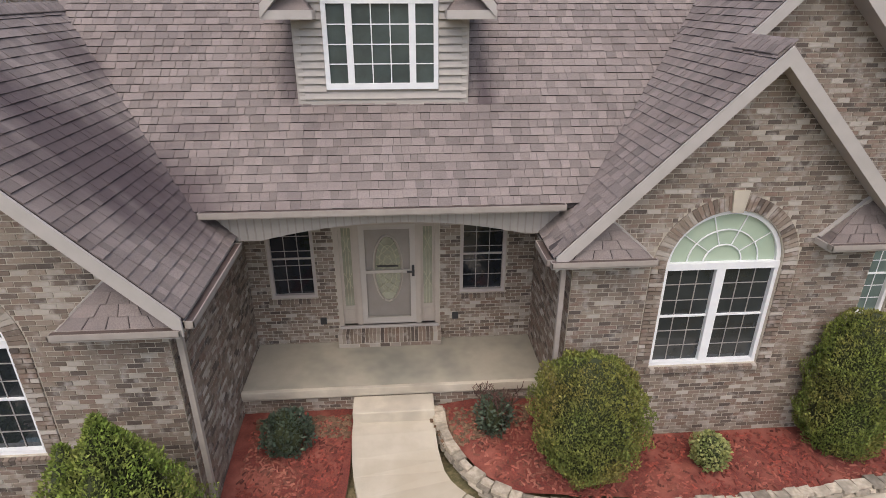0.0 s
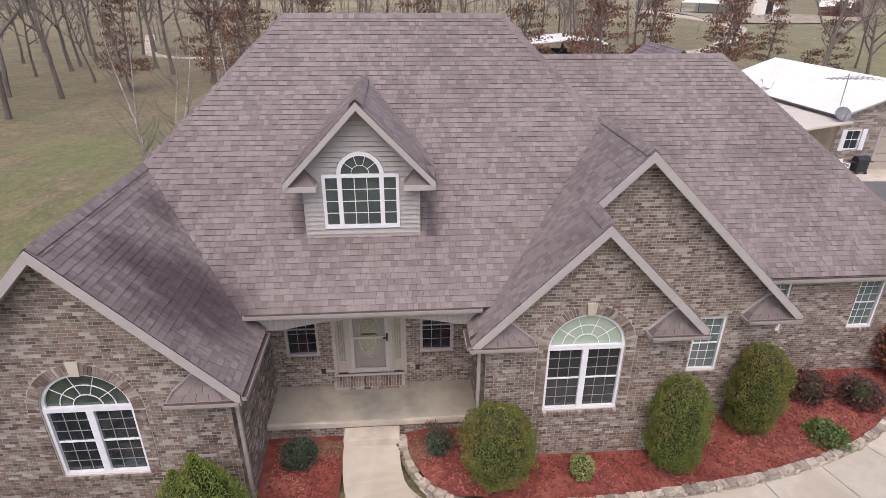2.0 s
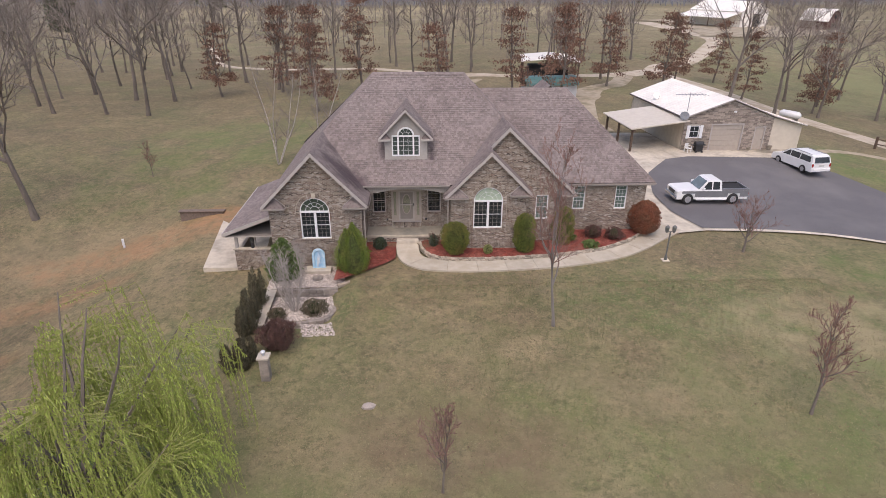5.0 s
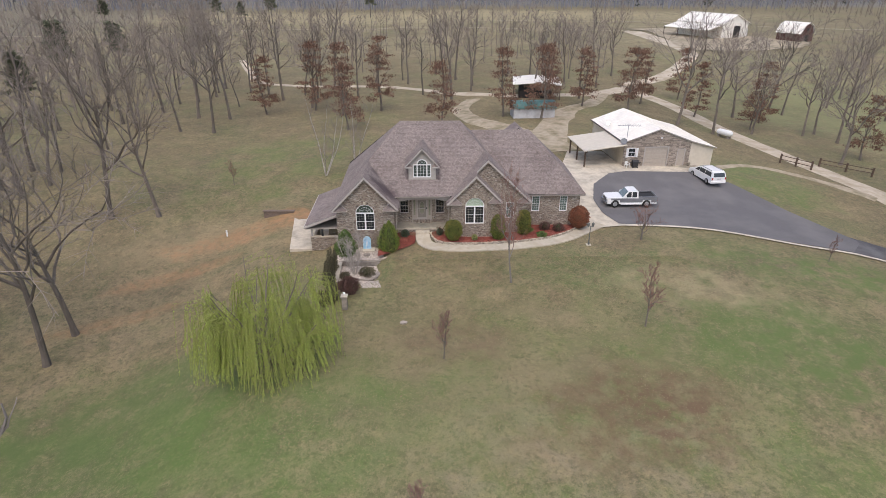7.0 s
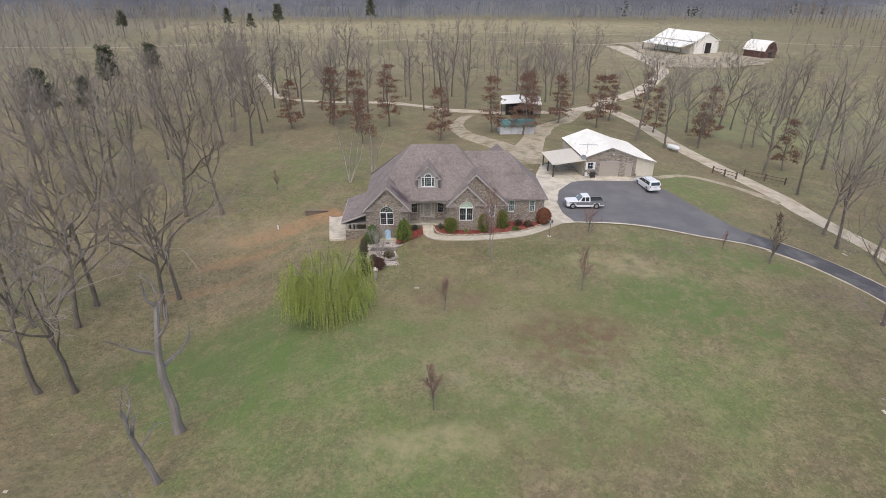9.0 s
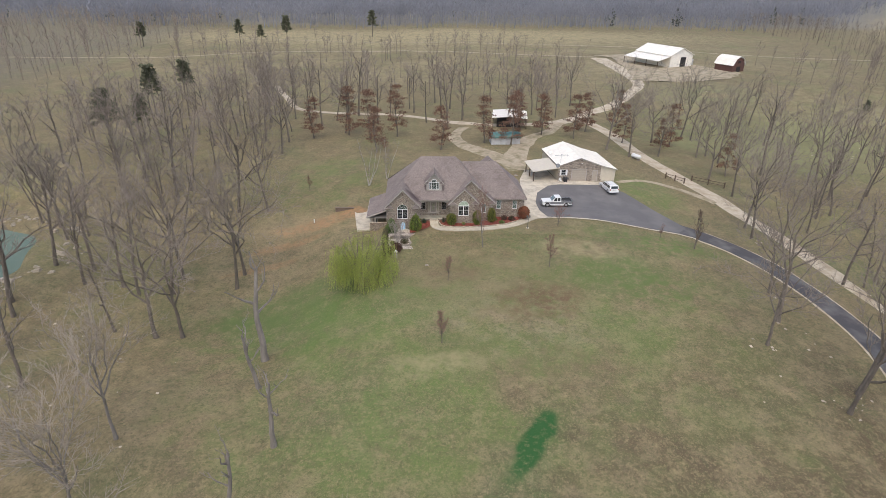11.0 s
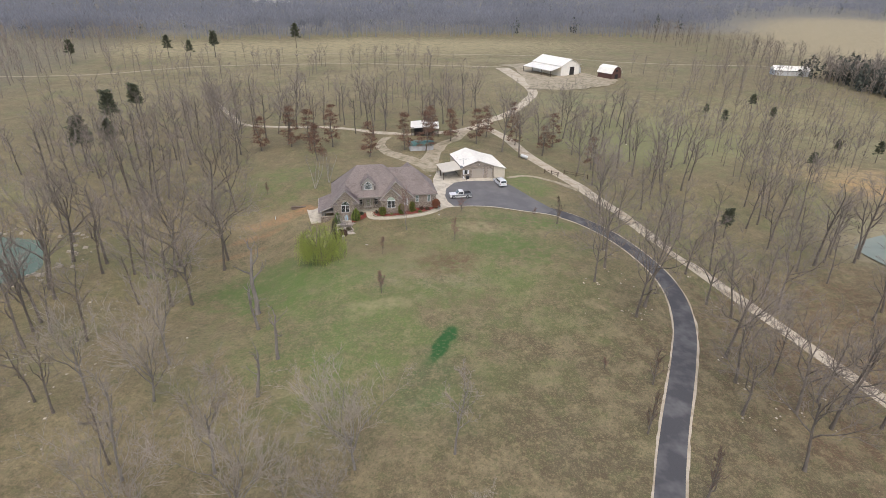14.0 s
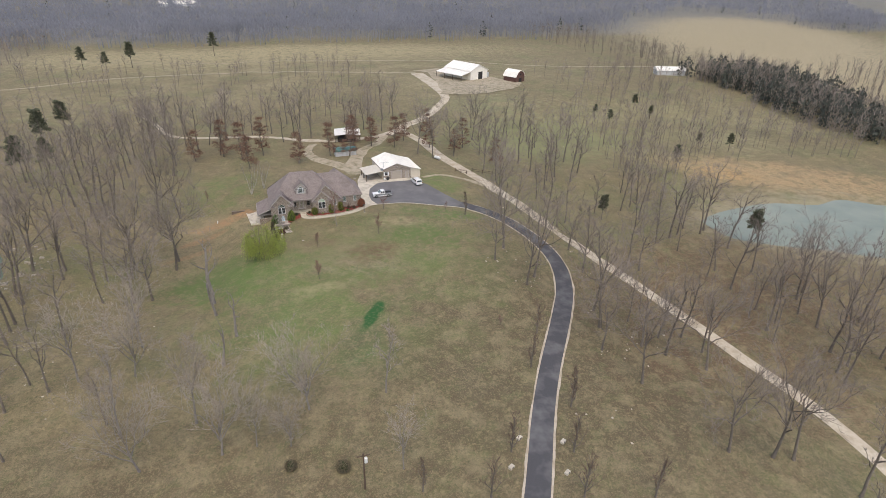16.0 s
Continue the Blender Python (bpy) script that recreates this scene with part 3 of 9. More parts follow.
_corners = [(87, 216), (97, 212), (92, 172), (84, 142), (95, 139), (108, 141), (121, 146), (133, 153), (140, 166), (131, 183), (121, 201), (109, 224)]
_rag = random.Random(19)
for (ax, ay), (bx, by) in zip(_corners, _corners[1:] + _corners[:1]):
    for u in (0, 0.25, 0.5, 0.75):
        _yard.append((ax + (bx - ax) * u + _rag.uniform(-1.6, 1.6), ay + (by - ay) * u + _rag.uniform(-1.6, 1.6)))
drape("gravel_yard", _yard, 0.25, M_TRACK, 2.0, label="pale gravel yard in front of the barn", category="yard")
ribbon("farm_track", [(-200, 205, 2.5), (-131, 209, 2.5), (-84, 233, 2.5), (-23, 240, 2.5), (30, 224, 2.5), (89, 212, 3)], 0.1, M_TRACK, step=4, label="faint farm track across the hay field", category="track", wobble=0.4)
ribbon("farm_track", [(-120, 300, 2), (-73, 292, 2), (35, 270, 2), (120, 258, 2.5), (160, 232, 2.5), (196, 217, 2.5), (244, 208, 2.5), (330, 190, 2.5)], 0.1, M_TRACK, step=4, label="faint farm track across the hay field", category="track", wobble=0.4)

M_POND = surface("green_pond_water", (0.12, 0.16, 0.115), (0.145, 0.185, 0.135), 0.15, 0.25, 0.03, 3.0, world_pos=True)
M_POND_GREY = surface("grey_blue_pond_water", (0.2, 0.225, 0.18), (0.27, 0.285, 0.22), 0.06, 0.25, 0.03, 3.0, world_pos=True)
for _m in (M_POND, M_POND_GREY):
    _m.node_tree.nodes["Principled BSDF"].inputs["Specular IOR Level"].default_value = 0.2
for nm, mt, cx, cy, rx, ry, z, lb in (("water", M_POND, -84, -2, 17.5, 13, -5.6, "still green farm pond in the hollow"), ("water", M_POND_GREY, 168, -38, 54, 29, -7.2, "grey-blue farm pond below a clay bank")):
    bm = bmesh.new()
    vs = []
    for k in range(48):
        a = 2 * math.pi * k / 48
        s = 1.12 + 0.06 * math.sin(3 * a + 1)
        turn = radians(-25) if cx > 0 else 0.0
        u, w = rx * s * math.cos(a), ry * s * math.sin(a)
        vs.append(bm.verts.new((cx + u * math.cos(turn) - w * math.sin(turn), cy + u * math.sin(turn) + w * math.cos(turn), z)))
    bm.faces.new(vs)
    tagged(part(nm, bm, mt), lb, "pond", kind="structure")

# pale rocks along the shore of the hollow's pond
rnd = random.Random(17)
P = Pieces()
for _ in range(150):
    a, k = rnd.uniform(0, 6.3), rnd.uniform(1.05, 1.3)
    x, y, w = -84 + 18.5 * k * math.cos(a), -2 + 13.5 * k * math.sin(a), rnd.uniform(0.15, 0.55)
    z = ground(x, y) - 0.1
    q = [(x + w * rnd.uniform(0.7, 1.3) * c, y + w * rnd.uniform(0.7, 1.3) * s) for c, s in ((-1, -1), (1, -1), (1, 1), (-1, 1))]
    P.hexa([(px, py, z) for px, py in q] + [(x + (px - x) * 0.7, y + (py - y) * 0.7, z + w * rnd.uniform(0.5, 1.0)) for px, py in q], True)
tagged(P.make("shore_rocks", M_STONE), "pale rocks along the muddy pond shore", "rocks", kind="stuff")


# ---- the house ----
house = empty("house", 0, 0, 0, 0, "one-and-a-half-storey brick house with brown shingle roof", "house")
COURSE, BRICK_L, JOINT = 0.0735, 0.198, 0.016
PLAIN = []  # walls whose bricks are laid at the end of the file


class Opening:
    def __init__(self, x0, x1, z0, z1, arch=False):
        self.x0, self.x1, self.z0, self.z1, self.arch = x0, x1, z0, z1, arch
        self.r, self.cx = (x1 - x0) / 2, (x0 + x1) / 2

    def top(self, x):
        if not self.arch:
            return self.z1
        return self.z1 + math.sqrt(max(0.0, self.r ** 2 - (x - self.cx) ** 2))

    def span(self, za, zb, ring=0.0):
        """The x-range that the opening takes from a course between za and zb."""
        if zb <= self.z0 or za >= self.z1 + (self.r + ring if self.arch else 0):
            return None
        if self.arch and (za + zb) / 2 > self.z1:
            h = (za + zb) / 2 - self.z1
            w = math.sqrt(max(0.0, (self.r + ring) ** 2 - h * h))
            return (self.cx - w, self.cx + w)
        g = ring * 0.0
        return (self.x0 - g, self.x1 + g)


def brick_wall(name, x0, x1, z0, top, openings, place, thick=0.22, ring=0.24, bricks=True, label=""):
    """A brick wall in its own plane (u along, z up). place(u, d, z) gives the world point, d metres out from the mortar face."""
    cuts = {x0, x1}
    for o in openings:
        cuts |= {o.x0, o.x1}
        if o.arch:
            cuts |= {o.cx + o.r * math.sin(math.pi * k / 24) for k in range(-12, 13)}
    k = max(1, round((x1 - x0) / 0.5))
    cuts |= {x0 + (x1 - x0) * i / k for i in range(k + 1)}
    cuts |= {b for b in top.breaks if x0 < b < x1}
    cuts = sorted(cuts)
    cuts = [c for i, c in enumerate(cuts) if i == 0 or c - cuts[i - 1] > 1e-5]
    P = Pieces()
    for a, b in zip(cuts, cuts[1:]):
        m = (a + b) / 2
        holes = sorted((o for o in openings if o.x0 < m < o.x1), key=lambda o: o.z0)
        lo = (z0, z0)
        spans = []
        for o in holes:
            spans.append((lo, (o.z0, o.z0)))
            lo = (o.top(a), o.top(b))
        spans.append((lo, (top(a), top(b))))
        for (la, lb), (ha, hb) in spans:
            if max(ha - la, hb - lb) < 1e-3:
                continue
            P.hexa([place(a, -thick, la), place(b, -thick, lb), place(b, -thick, hb), place(a, -thick, ha), place(a, 0, la), place(b, 0, lb), place(b, 0, hb), place(a, 0, ha)])
    bm = bmesh.new()
    vs = [bm.verts.new(p) for p in P.v]
    for q in P.f:
        bm.faces.new([vs[i] for i in q])
    bmesh.ops.remove_doubles(bm, verts=bm.verts[:], dist=1e-4)
    same = {}
    for q in bm.faces:
        same.setdefault(frozenset(q.verts), []).append(q)
    bmesh.ops.delete(bm, geom=[q for g in same.values() if len(g) > 1 for q in g], context="FACES_ONLY")
    wall = part(name, bm, M_MORTAR, house, label or "blended brown brick wall with pale mortar")
    if bricks:
        PLAIN.append((wall, x0, x1, z0, top, openings, place, ring))
    return wall


class Roofline:
    """Top of a wall as straight pieces through (u, z) points."""
    def __init__(self, *pts):
        self.pts, self.breaks = pts, [p[0] for p in pts]

    def __call__(self, u):
        for (a, za), (b, zb) in zip(self.pts, self.pts[1:]):
            if a - 1e-6 <= u <= b + 1e-6:
                return za + (zb - za) * (u - a) / (b - a)
        return self.pts[0][1] if u < self.pts[0][0] else self.pts[-1][1]


def brick_quads(u0, u1, z0, z1, place, proud=0.009):
    return [place(u0, -0.004, z0), place(u1, -0.004, z0), place(u1, -0.004, z1), place(u0, -0.004, z1), place(u0, proud, z0), place(u1, proud, z0), place(u1, proud, z1), place(u0, proud, z1)]


def lay_bricks(x0, x1, z0, top, openings, place, ring, rnd):
    """Rows of bricks in running bond, cut at the openings and at the roofline; arches get a ring of standing bricks."""
    rows = int((max(z for _, z in top.pts) - z0) / COURSE)
    out = []
    for r in range(rows):
        za, zb = z0 + r * COURSE + JOINT / 2, z0 + (r + 1) * COURSE - JOINT / 2
        lo, hi = None, None
        n = 160
        for i in range(n + 1):
            u = x0 + (x1 - x0) * i / n
            if top(u) >= zb:
                lo = u if lo is None else lo
                hi = u
        if lo is None or hi - lo < 0.08:
            continue
        free = [(lo, hi)]
        for o in openings:
            s = o.span(za, zb, ring)
            if s:
                free = [q for a, b in free for q in ((a, min(b, s[0] - 0.005)), (max(a, s[1] + 0.005), b)) if q[1] - q[0] > 0.03]
            if o.arch and o.z0 < za < o.z1:
                for e in (o.x0 - ring, o.x1 + ring):
                    free = [q for a, b in free for q in (((a, e - 0.002), (e + 0.002, b)) if a + 0.05 < e < b - 0.05 else ((a, b),))]
        shift = (r % 2) * BRICK_L / 2
        for a, b in free:
            u = x0 + shift - BRICK_L + math.floor((a - x0 - shift + BRICK_L) / BRICK_L) * BRICK_L
            if any(o.arch and o.z0 < za < o.z1 and o.x0 - ring <= a and b <= o.x1 + ring for o in openings):
                cut = a + (b - a) * (0.5 if r % 2 else 0.98)
                for p, q in ((a, cut), (cut, b)):
                    if q - p > 0.03:
                        out.append(brick_quads(p + JOINT / 2, q - JOINT / 2, za, zb, place, 0.026))
                continue
            while u < b:
                p, q = max(u, a) + JOINT / 2, min(u + BRICK_L, b) - JOINT / 2
                if q - p > 0.03:
                    out.append(brick_quads(p, q, za, zb, place, 0.007 + rnd.uniform(0, 0.006)))
                u += BRICK_L
    for o in openings:
        if o.arch and ring:
            for depth, (ra, rb) in enumerate(((o.r + 0.012, o.r + ring - 0.012),)):
                k = int(math.pi * (o.r + ring / 2) / 0.072)
                for i in range(k):
                    a0, a1 = math.pi * i / k + 0.006, math.pi * (i + 1) / k - 0.006
                    if abs((a0 + a1) / 2 - math.pi / 2) < 0.09:
                        continue
                    cs = [(o.cx - math.cos(a) * rr, o.z1 + math.sin(a) * rr) for rr, a in ((ra, a0), (rb, a0), (rb, a1), (ra, a1))]
                    out.append([place(u, -0.004, z) for u, z in cs] + [place(u, 0.016, z) for u, z in cs])
    return out


def keystone(o, place, ring=0.24):
    cs = [(o.cx - 0.085, o.z1 + o.r - 0.02), (o.cx + 0.085, o.z1 + o.r - 0.02), (o.cx + 0.12, o.z1 + o.r + ring + 0.07), (o.cx - 0.12, o.z1 + o.r + ring + 0.07)]
    P = Pieces()
    P.hexa([place(u, -0.01, z) for u, z in cs] + [place(u, 0.045, z) for u, z in cs])
    ob = mesh_object("keystone", P.v, P.f, M_CONC, house, "pale limestone keystone")
    return ob


def front(y):
    return lambda u, d, z: (u, y - d, z)


def side_east(x):
    return lambda u, d, z: (x + d, u, z)


def side_west(x):
    return lambda u, d, z: (x - d, u, z)


WL = Opening(-6.29, -4.55, 1.56, 3.27, True)
WR = Opening(4.1, 5.9, 1.6, 3.375, True)
W3 = Opening(8.18, 8.98, 1.7, 3.34)
W4 = Opening(11.04, 11.84, 1.7, 3.34)
W5 = Opening(13.88, 14.66, 1.7, 3.34)
P1 = Opening(-2.3, -1.45, 1.8, 3.4)
P2 = Opening(1.27, 2.14, 1.8, 3.4)
DR = Opening(-1.07, 0.87, 1.16, 3.34)
PORCH_Y, SLAB_Z = 2.4, 0.8

brick_wall("wall", -8.1, -2.68, -2.2, Roofline((-8.1, 3.95), (-5.31, 6.83), (-2.68, 4.06)), [WL], front(-1.2))
brick_wall("wall", 2.68, 7.35, -0.3, Roofline((2.68, 3.99), (5.06, 6.42), (7.35, 4.13)), [WR], front(0.06))
brick_wall("wall", 3.2, 10.32, -0.3, Roofline((3.2, 4.5), (6.23, 7.62), (10.32, 3.73)), [W3], front(1.2))
brick_wall("wall", 10.1, 15.92, -0.3, Roofline((10.1, 3.62), (15.92, 3.62)), [W4, W5], front(2.9))
brick_wall("wall", -2.78, 2.75, 0.0, Roofline((-2.78, 4.2), (2.75, 4.2)), [P1, P2, DR], front(PORCH_Y))
brick_wall("wall", -1.18, 2.62, -0.3, Roofline((-1.18, 3.9), (2.62, 3.9)), [], side_east(-2.68))
brick_wall("wall", 0.08, 2.62, -0.3, Roofline((0.08, 3.9), (2.62, 3.9)), [], side_west(2.68))
brick_wall("wall", -1.18, 12.4, -2.2, Roofline((-1.18, 3.9), (12.4, 3.9)), [], side_west(-8.1))
brick_wall("wall", 2.92, 12.4, -0.3, Roofline((2.92, 3.62), (12.4, 3.62)), [], side_east(15.92), bricks=False)
brick_wall("wall", -8.1, 15.92, -0.3, Roofline((-8.1, 3.62), (15.92, 3.62)), [], lambda u, d, z: (u, 12.4 + d, z), bricks=False)
keystone(WL, front(-1.2))
keystone(WR, front(0.06))


# ---- roof ----
def roof_plane(name, outline, height, up, extra=0.0):
    """A roof slope: plan outline, its height function and the uphill direction in the plan. Returns rows of shingle corners too."""
    thick = 0.1
    bm = bmesh.new()
    tops = [bm.verts.new((x, y, height(x, y))) for x, y in outline]
    lows = [bm.verts.new((x, y, height(x, y) - thick)) for x, y in outline]
    bm.faces.new(tops)
    bm.faces.new(lows[::-1])
    k = len(outline)
    for i in range(k):
        bm.faces.new((tops[i], lows[i], lows[(i + 1) % k], tops[(i + 1) % k]))
    bmesh.ops.recalc_face_normals(bm, faces=bm.faces[:])
    deck = part(name, bm, M_DECK, house, "brown-grey architectural shingle roof slope")
    ux, uy = up
    ax, ay = -uy, ux
    # along = a, uphill = b, both in plan metres
    ab = [(x * ax + y * ay, x * ux + y * uy) for x, y in outline]
    slope = height(ux, uy) - height(0, 0)
    dv = 0.148 / math.sqrt(1 + slope * slope)
    b0, b1 = min(b for _, b in ab), max(b for _, b in ab)
    rnd = random.Random(len(name) + int(b0 * 100))
    nrm = Vector((-slope * ux, -slope * uy, 1)).normalized()
    rows = []
    r = 0
    b = b0 - 0.02
    while b < b1 - 0.02:
        mid = min(max(b + dv * 0.5, b0 + 1e-4), b1 - 1e-4)
        bt = min(b + dv * 1.25, b1 + 0.004)
        xs = []
        for (a1, q1), (a2, q2) in zip(ab, ab[1:] + ab[:1]):
            if (q1 <= mid < q2) or (q2 <= mid < q1):
                xs.append(a1 + (a2 - a1) * (mid - q1) / (q2 - q1))
        if len(xs) > 1:
            lo, hi = min(xs), max(xs)
            a = lo - rnd.uniform(0, 0.3)
            while a < hi:
                w = rnd.choice((0.11, 0.14, 0.17, 0.21))
                s, e = max(a, lo) + 0.0026, min(a + w, hi) - 0.0026
                if e - s > 0.02:
                    lift = rnd.choice((0.016, 0.02, 0.027))
                    cs = []
                    for aa, bb, h in ((s, b, 0.0), (e, b, 0.0), (e, bt, 0.0), (s, bt, 0.0), (s, b, lift), (e, b, lift), (e, bt, 0.004), (s, bt, 0.004)):
                        x, y = aa * ax + bb * ux, aa * ay + bb * uy
                        p = Vector((x, y, height(x, y))) + nrm * h
                        cs.append(tuple(p))
                    rows.append(cs)
                a += w
        b += dv
        r += 1
    return deck, rows


KF, KL = 0.965, 1.03
z_front = lambda x, y: 4.31 + (y - 0.57) * KF
z_left = lambda x, y: 6.95 + (x + 5.31) * KL
z_lr = lambda x, y: 6.95 - (x + 5.31) * 1.045
z_rl = lambda x, y: 6.54 + (x - 5.06) * 1.02
z_r1 = lambda x, y: 6.54 - (x - 5.06) * 1.0
z_r2 = lambda x, y: 7.74 - (x - 6.23) * 0.95
z_wing = lambda x, y: 3.68 + (y - 2.55) * 1.0
z_wend = lambda x, y: 3.68 + (16.3 - x) * 1.0
z_right = lambda x, y: 10.11 - (x - 3.8) * 1.05
z_back = lambda x, y: 10.11 - (y - 6.58) * 1.0
z_wback = lambda x, y: 8.88 - (y - 7.75) * 1.0
RX = -5.31 + (10.11 - 6.95) / KL
ROOFS = [
    roof_plane("roof", [(-7.88, 0.55), (3.4, 0.55), (6.54, 3.6), (3.8, 6.58), (RX, 6.58)], z_front, (0, 1)),
    roof_plane("roof", [(-8.43, -1.6), (-5.31, -1.6), (-5.31, 3.3), (RX, 6.58), (-8.43, 12.8)], z_left, (1, 0)),
    roof_plane("roof", [(-2.3, -1.6), (-2.3, 0.75), (-5.31, 4.2), (-5.31, -1.6)], z_lr, (-1, 0)),
    roof_plane("roof", [(2.33, -0.22), (5.06, -0.22), (5.06, 0.87), (6.23, 0.87), (6.23, 4.5), (2.33, 0.9)], z_rl, (1, 0)),
    roof_plane("roof", [(7.62, -0.22), (7.62, 1.25), (5.06, 1.25), (5.06, -0.22)], z_r1, (-1, 0)),
    roof_plane("roof", [(10.66, 0.87), (10.66, 2.7), (8.3, 3.5), (6.23, 4.2), (6.23, 0.87)], z_r2, (-1, 0)),
    roof_plane("roof", [(8.6, 2.55), (16.3, 2.55), (11.1, 7.75), (4.4, 7.75), (4.4, 6.6)], z_wing, (0, 1)),
    roof_plane("roof", [(16.3, 2.55), (16.3, 12.95), (11.1, 7.75)], z_wend, (-1, 0)),
    roof_plane("roof", [(3.8, 6.58), (6.54, 3.6), (9.9, 2.0), (9.9, 12.6)], z_right, (-1, 0)),
    roof_plane("roof", [(RX, 6.58), (3.8, 6.58), (9.9, 12.8), (-8.43, 12.8)], z_back, (0, -1)),
    roof_plane("roof", [(4.4, 7.75), (11.1, 7.75), (16.3, 12.95), (4.4, 12.95)], z_wback, (0, -1)),
    roof_plane("roof", [(10.1, 8.3), (10.1, 11.2), (5.9, 12.95), (5.9, 8.3)], lambda x, y: 8.95 - (10.1 - x) * 0.95, (1, 0)),
    roof_plane("roof", [(14.4, 12.95), (10.1, 11.2), (10.1, 8.3), (14.4, 8.3)], lambda x, y: 8.95 - (x - 10.1) * 0.95, (-1, 0)),
]


def ridge_cap(a, b):
    """Overlapping cap shingles along a ridge or hip."""
    a, b = Vector(a), Vector(b)
    d = (b - a).normalized()
    s = d.cross(Vector((0, 0, 1))).normalized()
    k = int((b - a).length / 0.15)
    P = Pieces()
    for i in range(k):
        p, q = a + d * 0.15 * i, a + d * (0.15 * i + 0.19)
        for sg in (-1, 1):
            for w0, d0, w1, d1 in ((0.0, 0.0, 0.055, 0.036), (0.055, 0.036, 0.15, 0.134)):
                o0, o1 = s * w0 * sg + Vector((0, 0, 0.022 - d0)), s * w1 * sg + Vector((0, 0, 0.022 - d1))
                up = Vector((0, 0, 0.018))
                ring = (p + o0, p + o1, q + o1, q + o0)
                if sg < 0:
                    ring = ring[::-1]
                lift = (up, up, up * 0.4, up * 0.4) if sg > 0 else (up * 0.4, up * 0.4, up, up)
                P.hexa([tuple(v) for v in ring] + [tuple(v + h) for v, h in zip(ring, lift)], True)
    return P.make("ridge_cap", M_SHINGLE, house, "brown-grey ridge shingles")


for a, b in (((RX, 6.58, 10.11), (3.8, 6.58, 10.11)), ((-5.31, -1.58, 6.95), (-5.31, 3.3, 6.95)), ((-5.31, 3.3, 6.95), (RX, 6.58, 10.11)), ((6.23, 0.9, 7.74), (6.23, 4.22, 7.74)), ((5.06, -0.2, 6.54), (5.06, 0.9, 6.54)), ((5.2, 7.75, 8.88), (11.1, 7.75, 8.88)), ((16.3, 2.55, 3.68), (11.1, 7.75, 8.88)), ((6.06, 4.12, 7.76), (3.8, 6.58, 10.13))):
    ridge_cap(a, b)


def board(a, b, depth, thick, name="rake_board", material=None, label="taupe rake board"):
    """A trim board hung under the line a-b: depth down, thick along -y."""
    a, b = Vector(a), Vector(b)
    bm = bmesh.new()
    dn, th = Vector((0, 0, -depth)), Vector((0, -thick, 0))
    if abs((b - a).y) > abs((b - a).x):
        th = Vector((thick, 0, 0))
    c = [a, b, b + dn, a + dn]
    v = [bm.verts.new(p) for p in c] + [bm.verts.new(p + th) for p in c]
    for f in ((0, 1, 2, 3), (7, 6, 5, 4), (0, 4, 5, 1), (1, 5, 6, 2), (2, 6, 7, 3), (3, 7, 4, 0)):
        bm.faces.new([v[i] for i in f])
    bmesh.ops.recalc_face_normals(bm, faces=bm.faces[:])
    return part(name, bm, material or M_TRIM, house, label)


def gable_trim(px, pz, lx, lz, rx, rz, y, wall_y):
    """Rake boards, rake soffits and the two little shingled eave returns of a front gable."""
    board((lx, y, lz), (px, y, pz), 0.24, 0.03)
    board((px, y, pz), (rx, y, rz), 0.24, 0.03)
    for (ax, az), (bx, bz) in (((lx, lz), (px, pz)), ((px, pz), (rx, rz))):
        bm = bmesh.new()
        q = [(ax, y, az - 0.2), (bx, y, bz - 0.2), (bx, wall_y, bz - 0.2), (ax, wall_y, az - 0.2)]
        v = [bm.verts.new(p) for p in q] + [bm.verts.new((x, yy, z + 0.03)) for x, yy, z in q]
        for f in ((3, 2, 1, 0), (4, 5, 6, 7), (0, 1, 5, 4), (2, 3, 7, 6)):
            bm.faces.new([v[i] for i in f])
        part("soffit", bm, M_TRIM, house, "taupe vented soffit")


def gutter_run(x0, x1, y0, y1, z0, z1):
    """An open eaves gutter: taupe channel with a dark filling that paints the shade inside it."""
    if x1 - x0 > y1 - y0:
        sides = ((x0, x1, y0, y0 + 0.014, z0, z1), (x0, x1, y1 - 0.014, y1, z0, z1 - 0.01), (x0, x0 + 0.014, y0, y1, z0, z1 - 0.004), (x1 - 0.014, x1, y0, y1, z0, z1 - 0.004))
    else:
        sides = ((x0, x0 + 0.014, y0, y1, z0, z1), (x1 - 0.014, x1, y0, y1, z0, z1), (x0, x1, y0, y0 + 0.014, z0, z1 - 0.004), (x0, x1, y1 - 0.014, y1, z0, z1 - 0.004))
    g = part("gutter", boxes(*sides, (x0, x1, y0, y1, z0 - 0.006, z0 + 0.006)), M_GUTTAUPE, house, "taupe metal eaves gutter")
    part("gutter_bed", boxes((x0 + 0.015, x1 - 0.015, y0 + 0.015, y1 - 0.015, z0 + 0.01, z0 + (z1 - z0) * 0.88)), M_GUTTER, g, "dark filling painted as inner gutter shade")


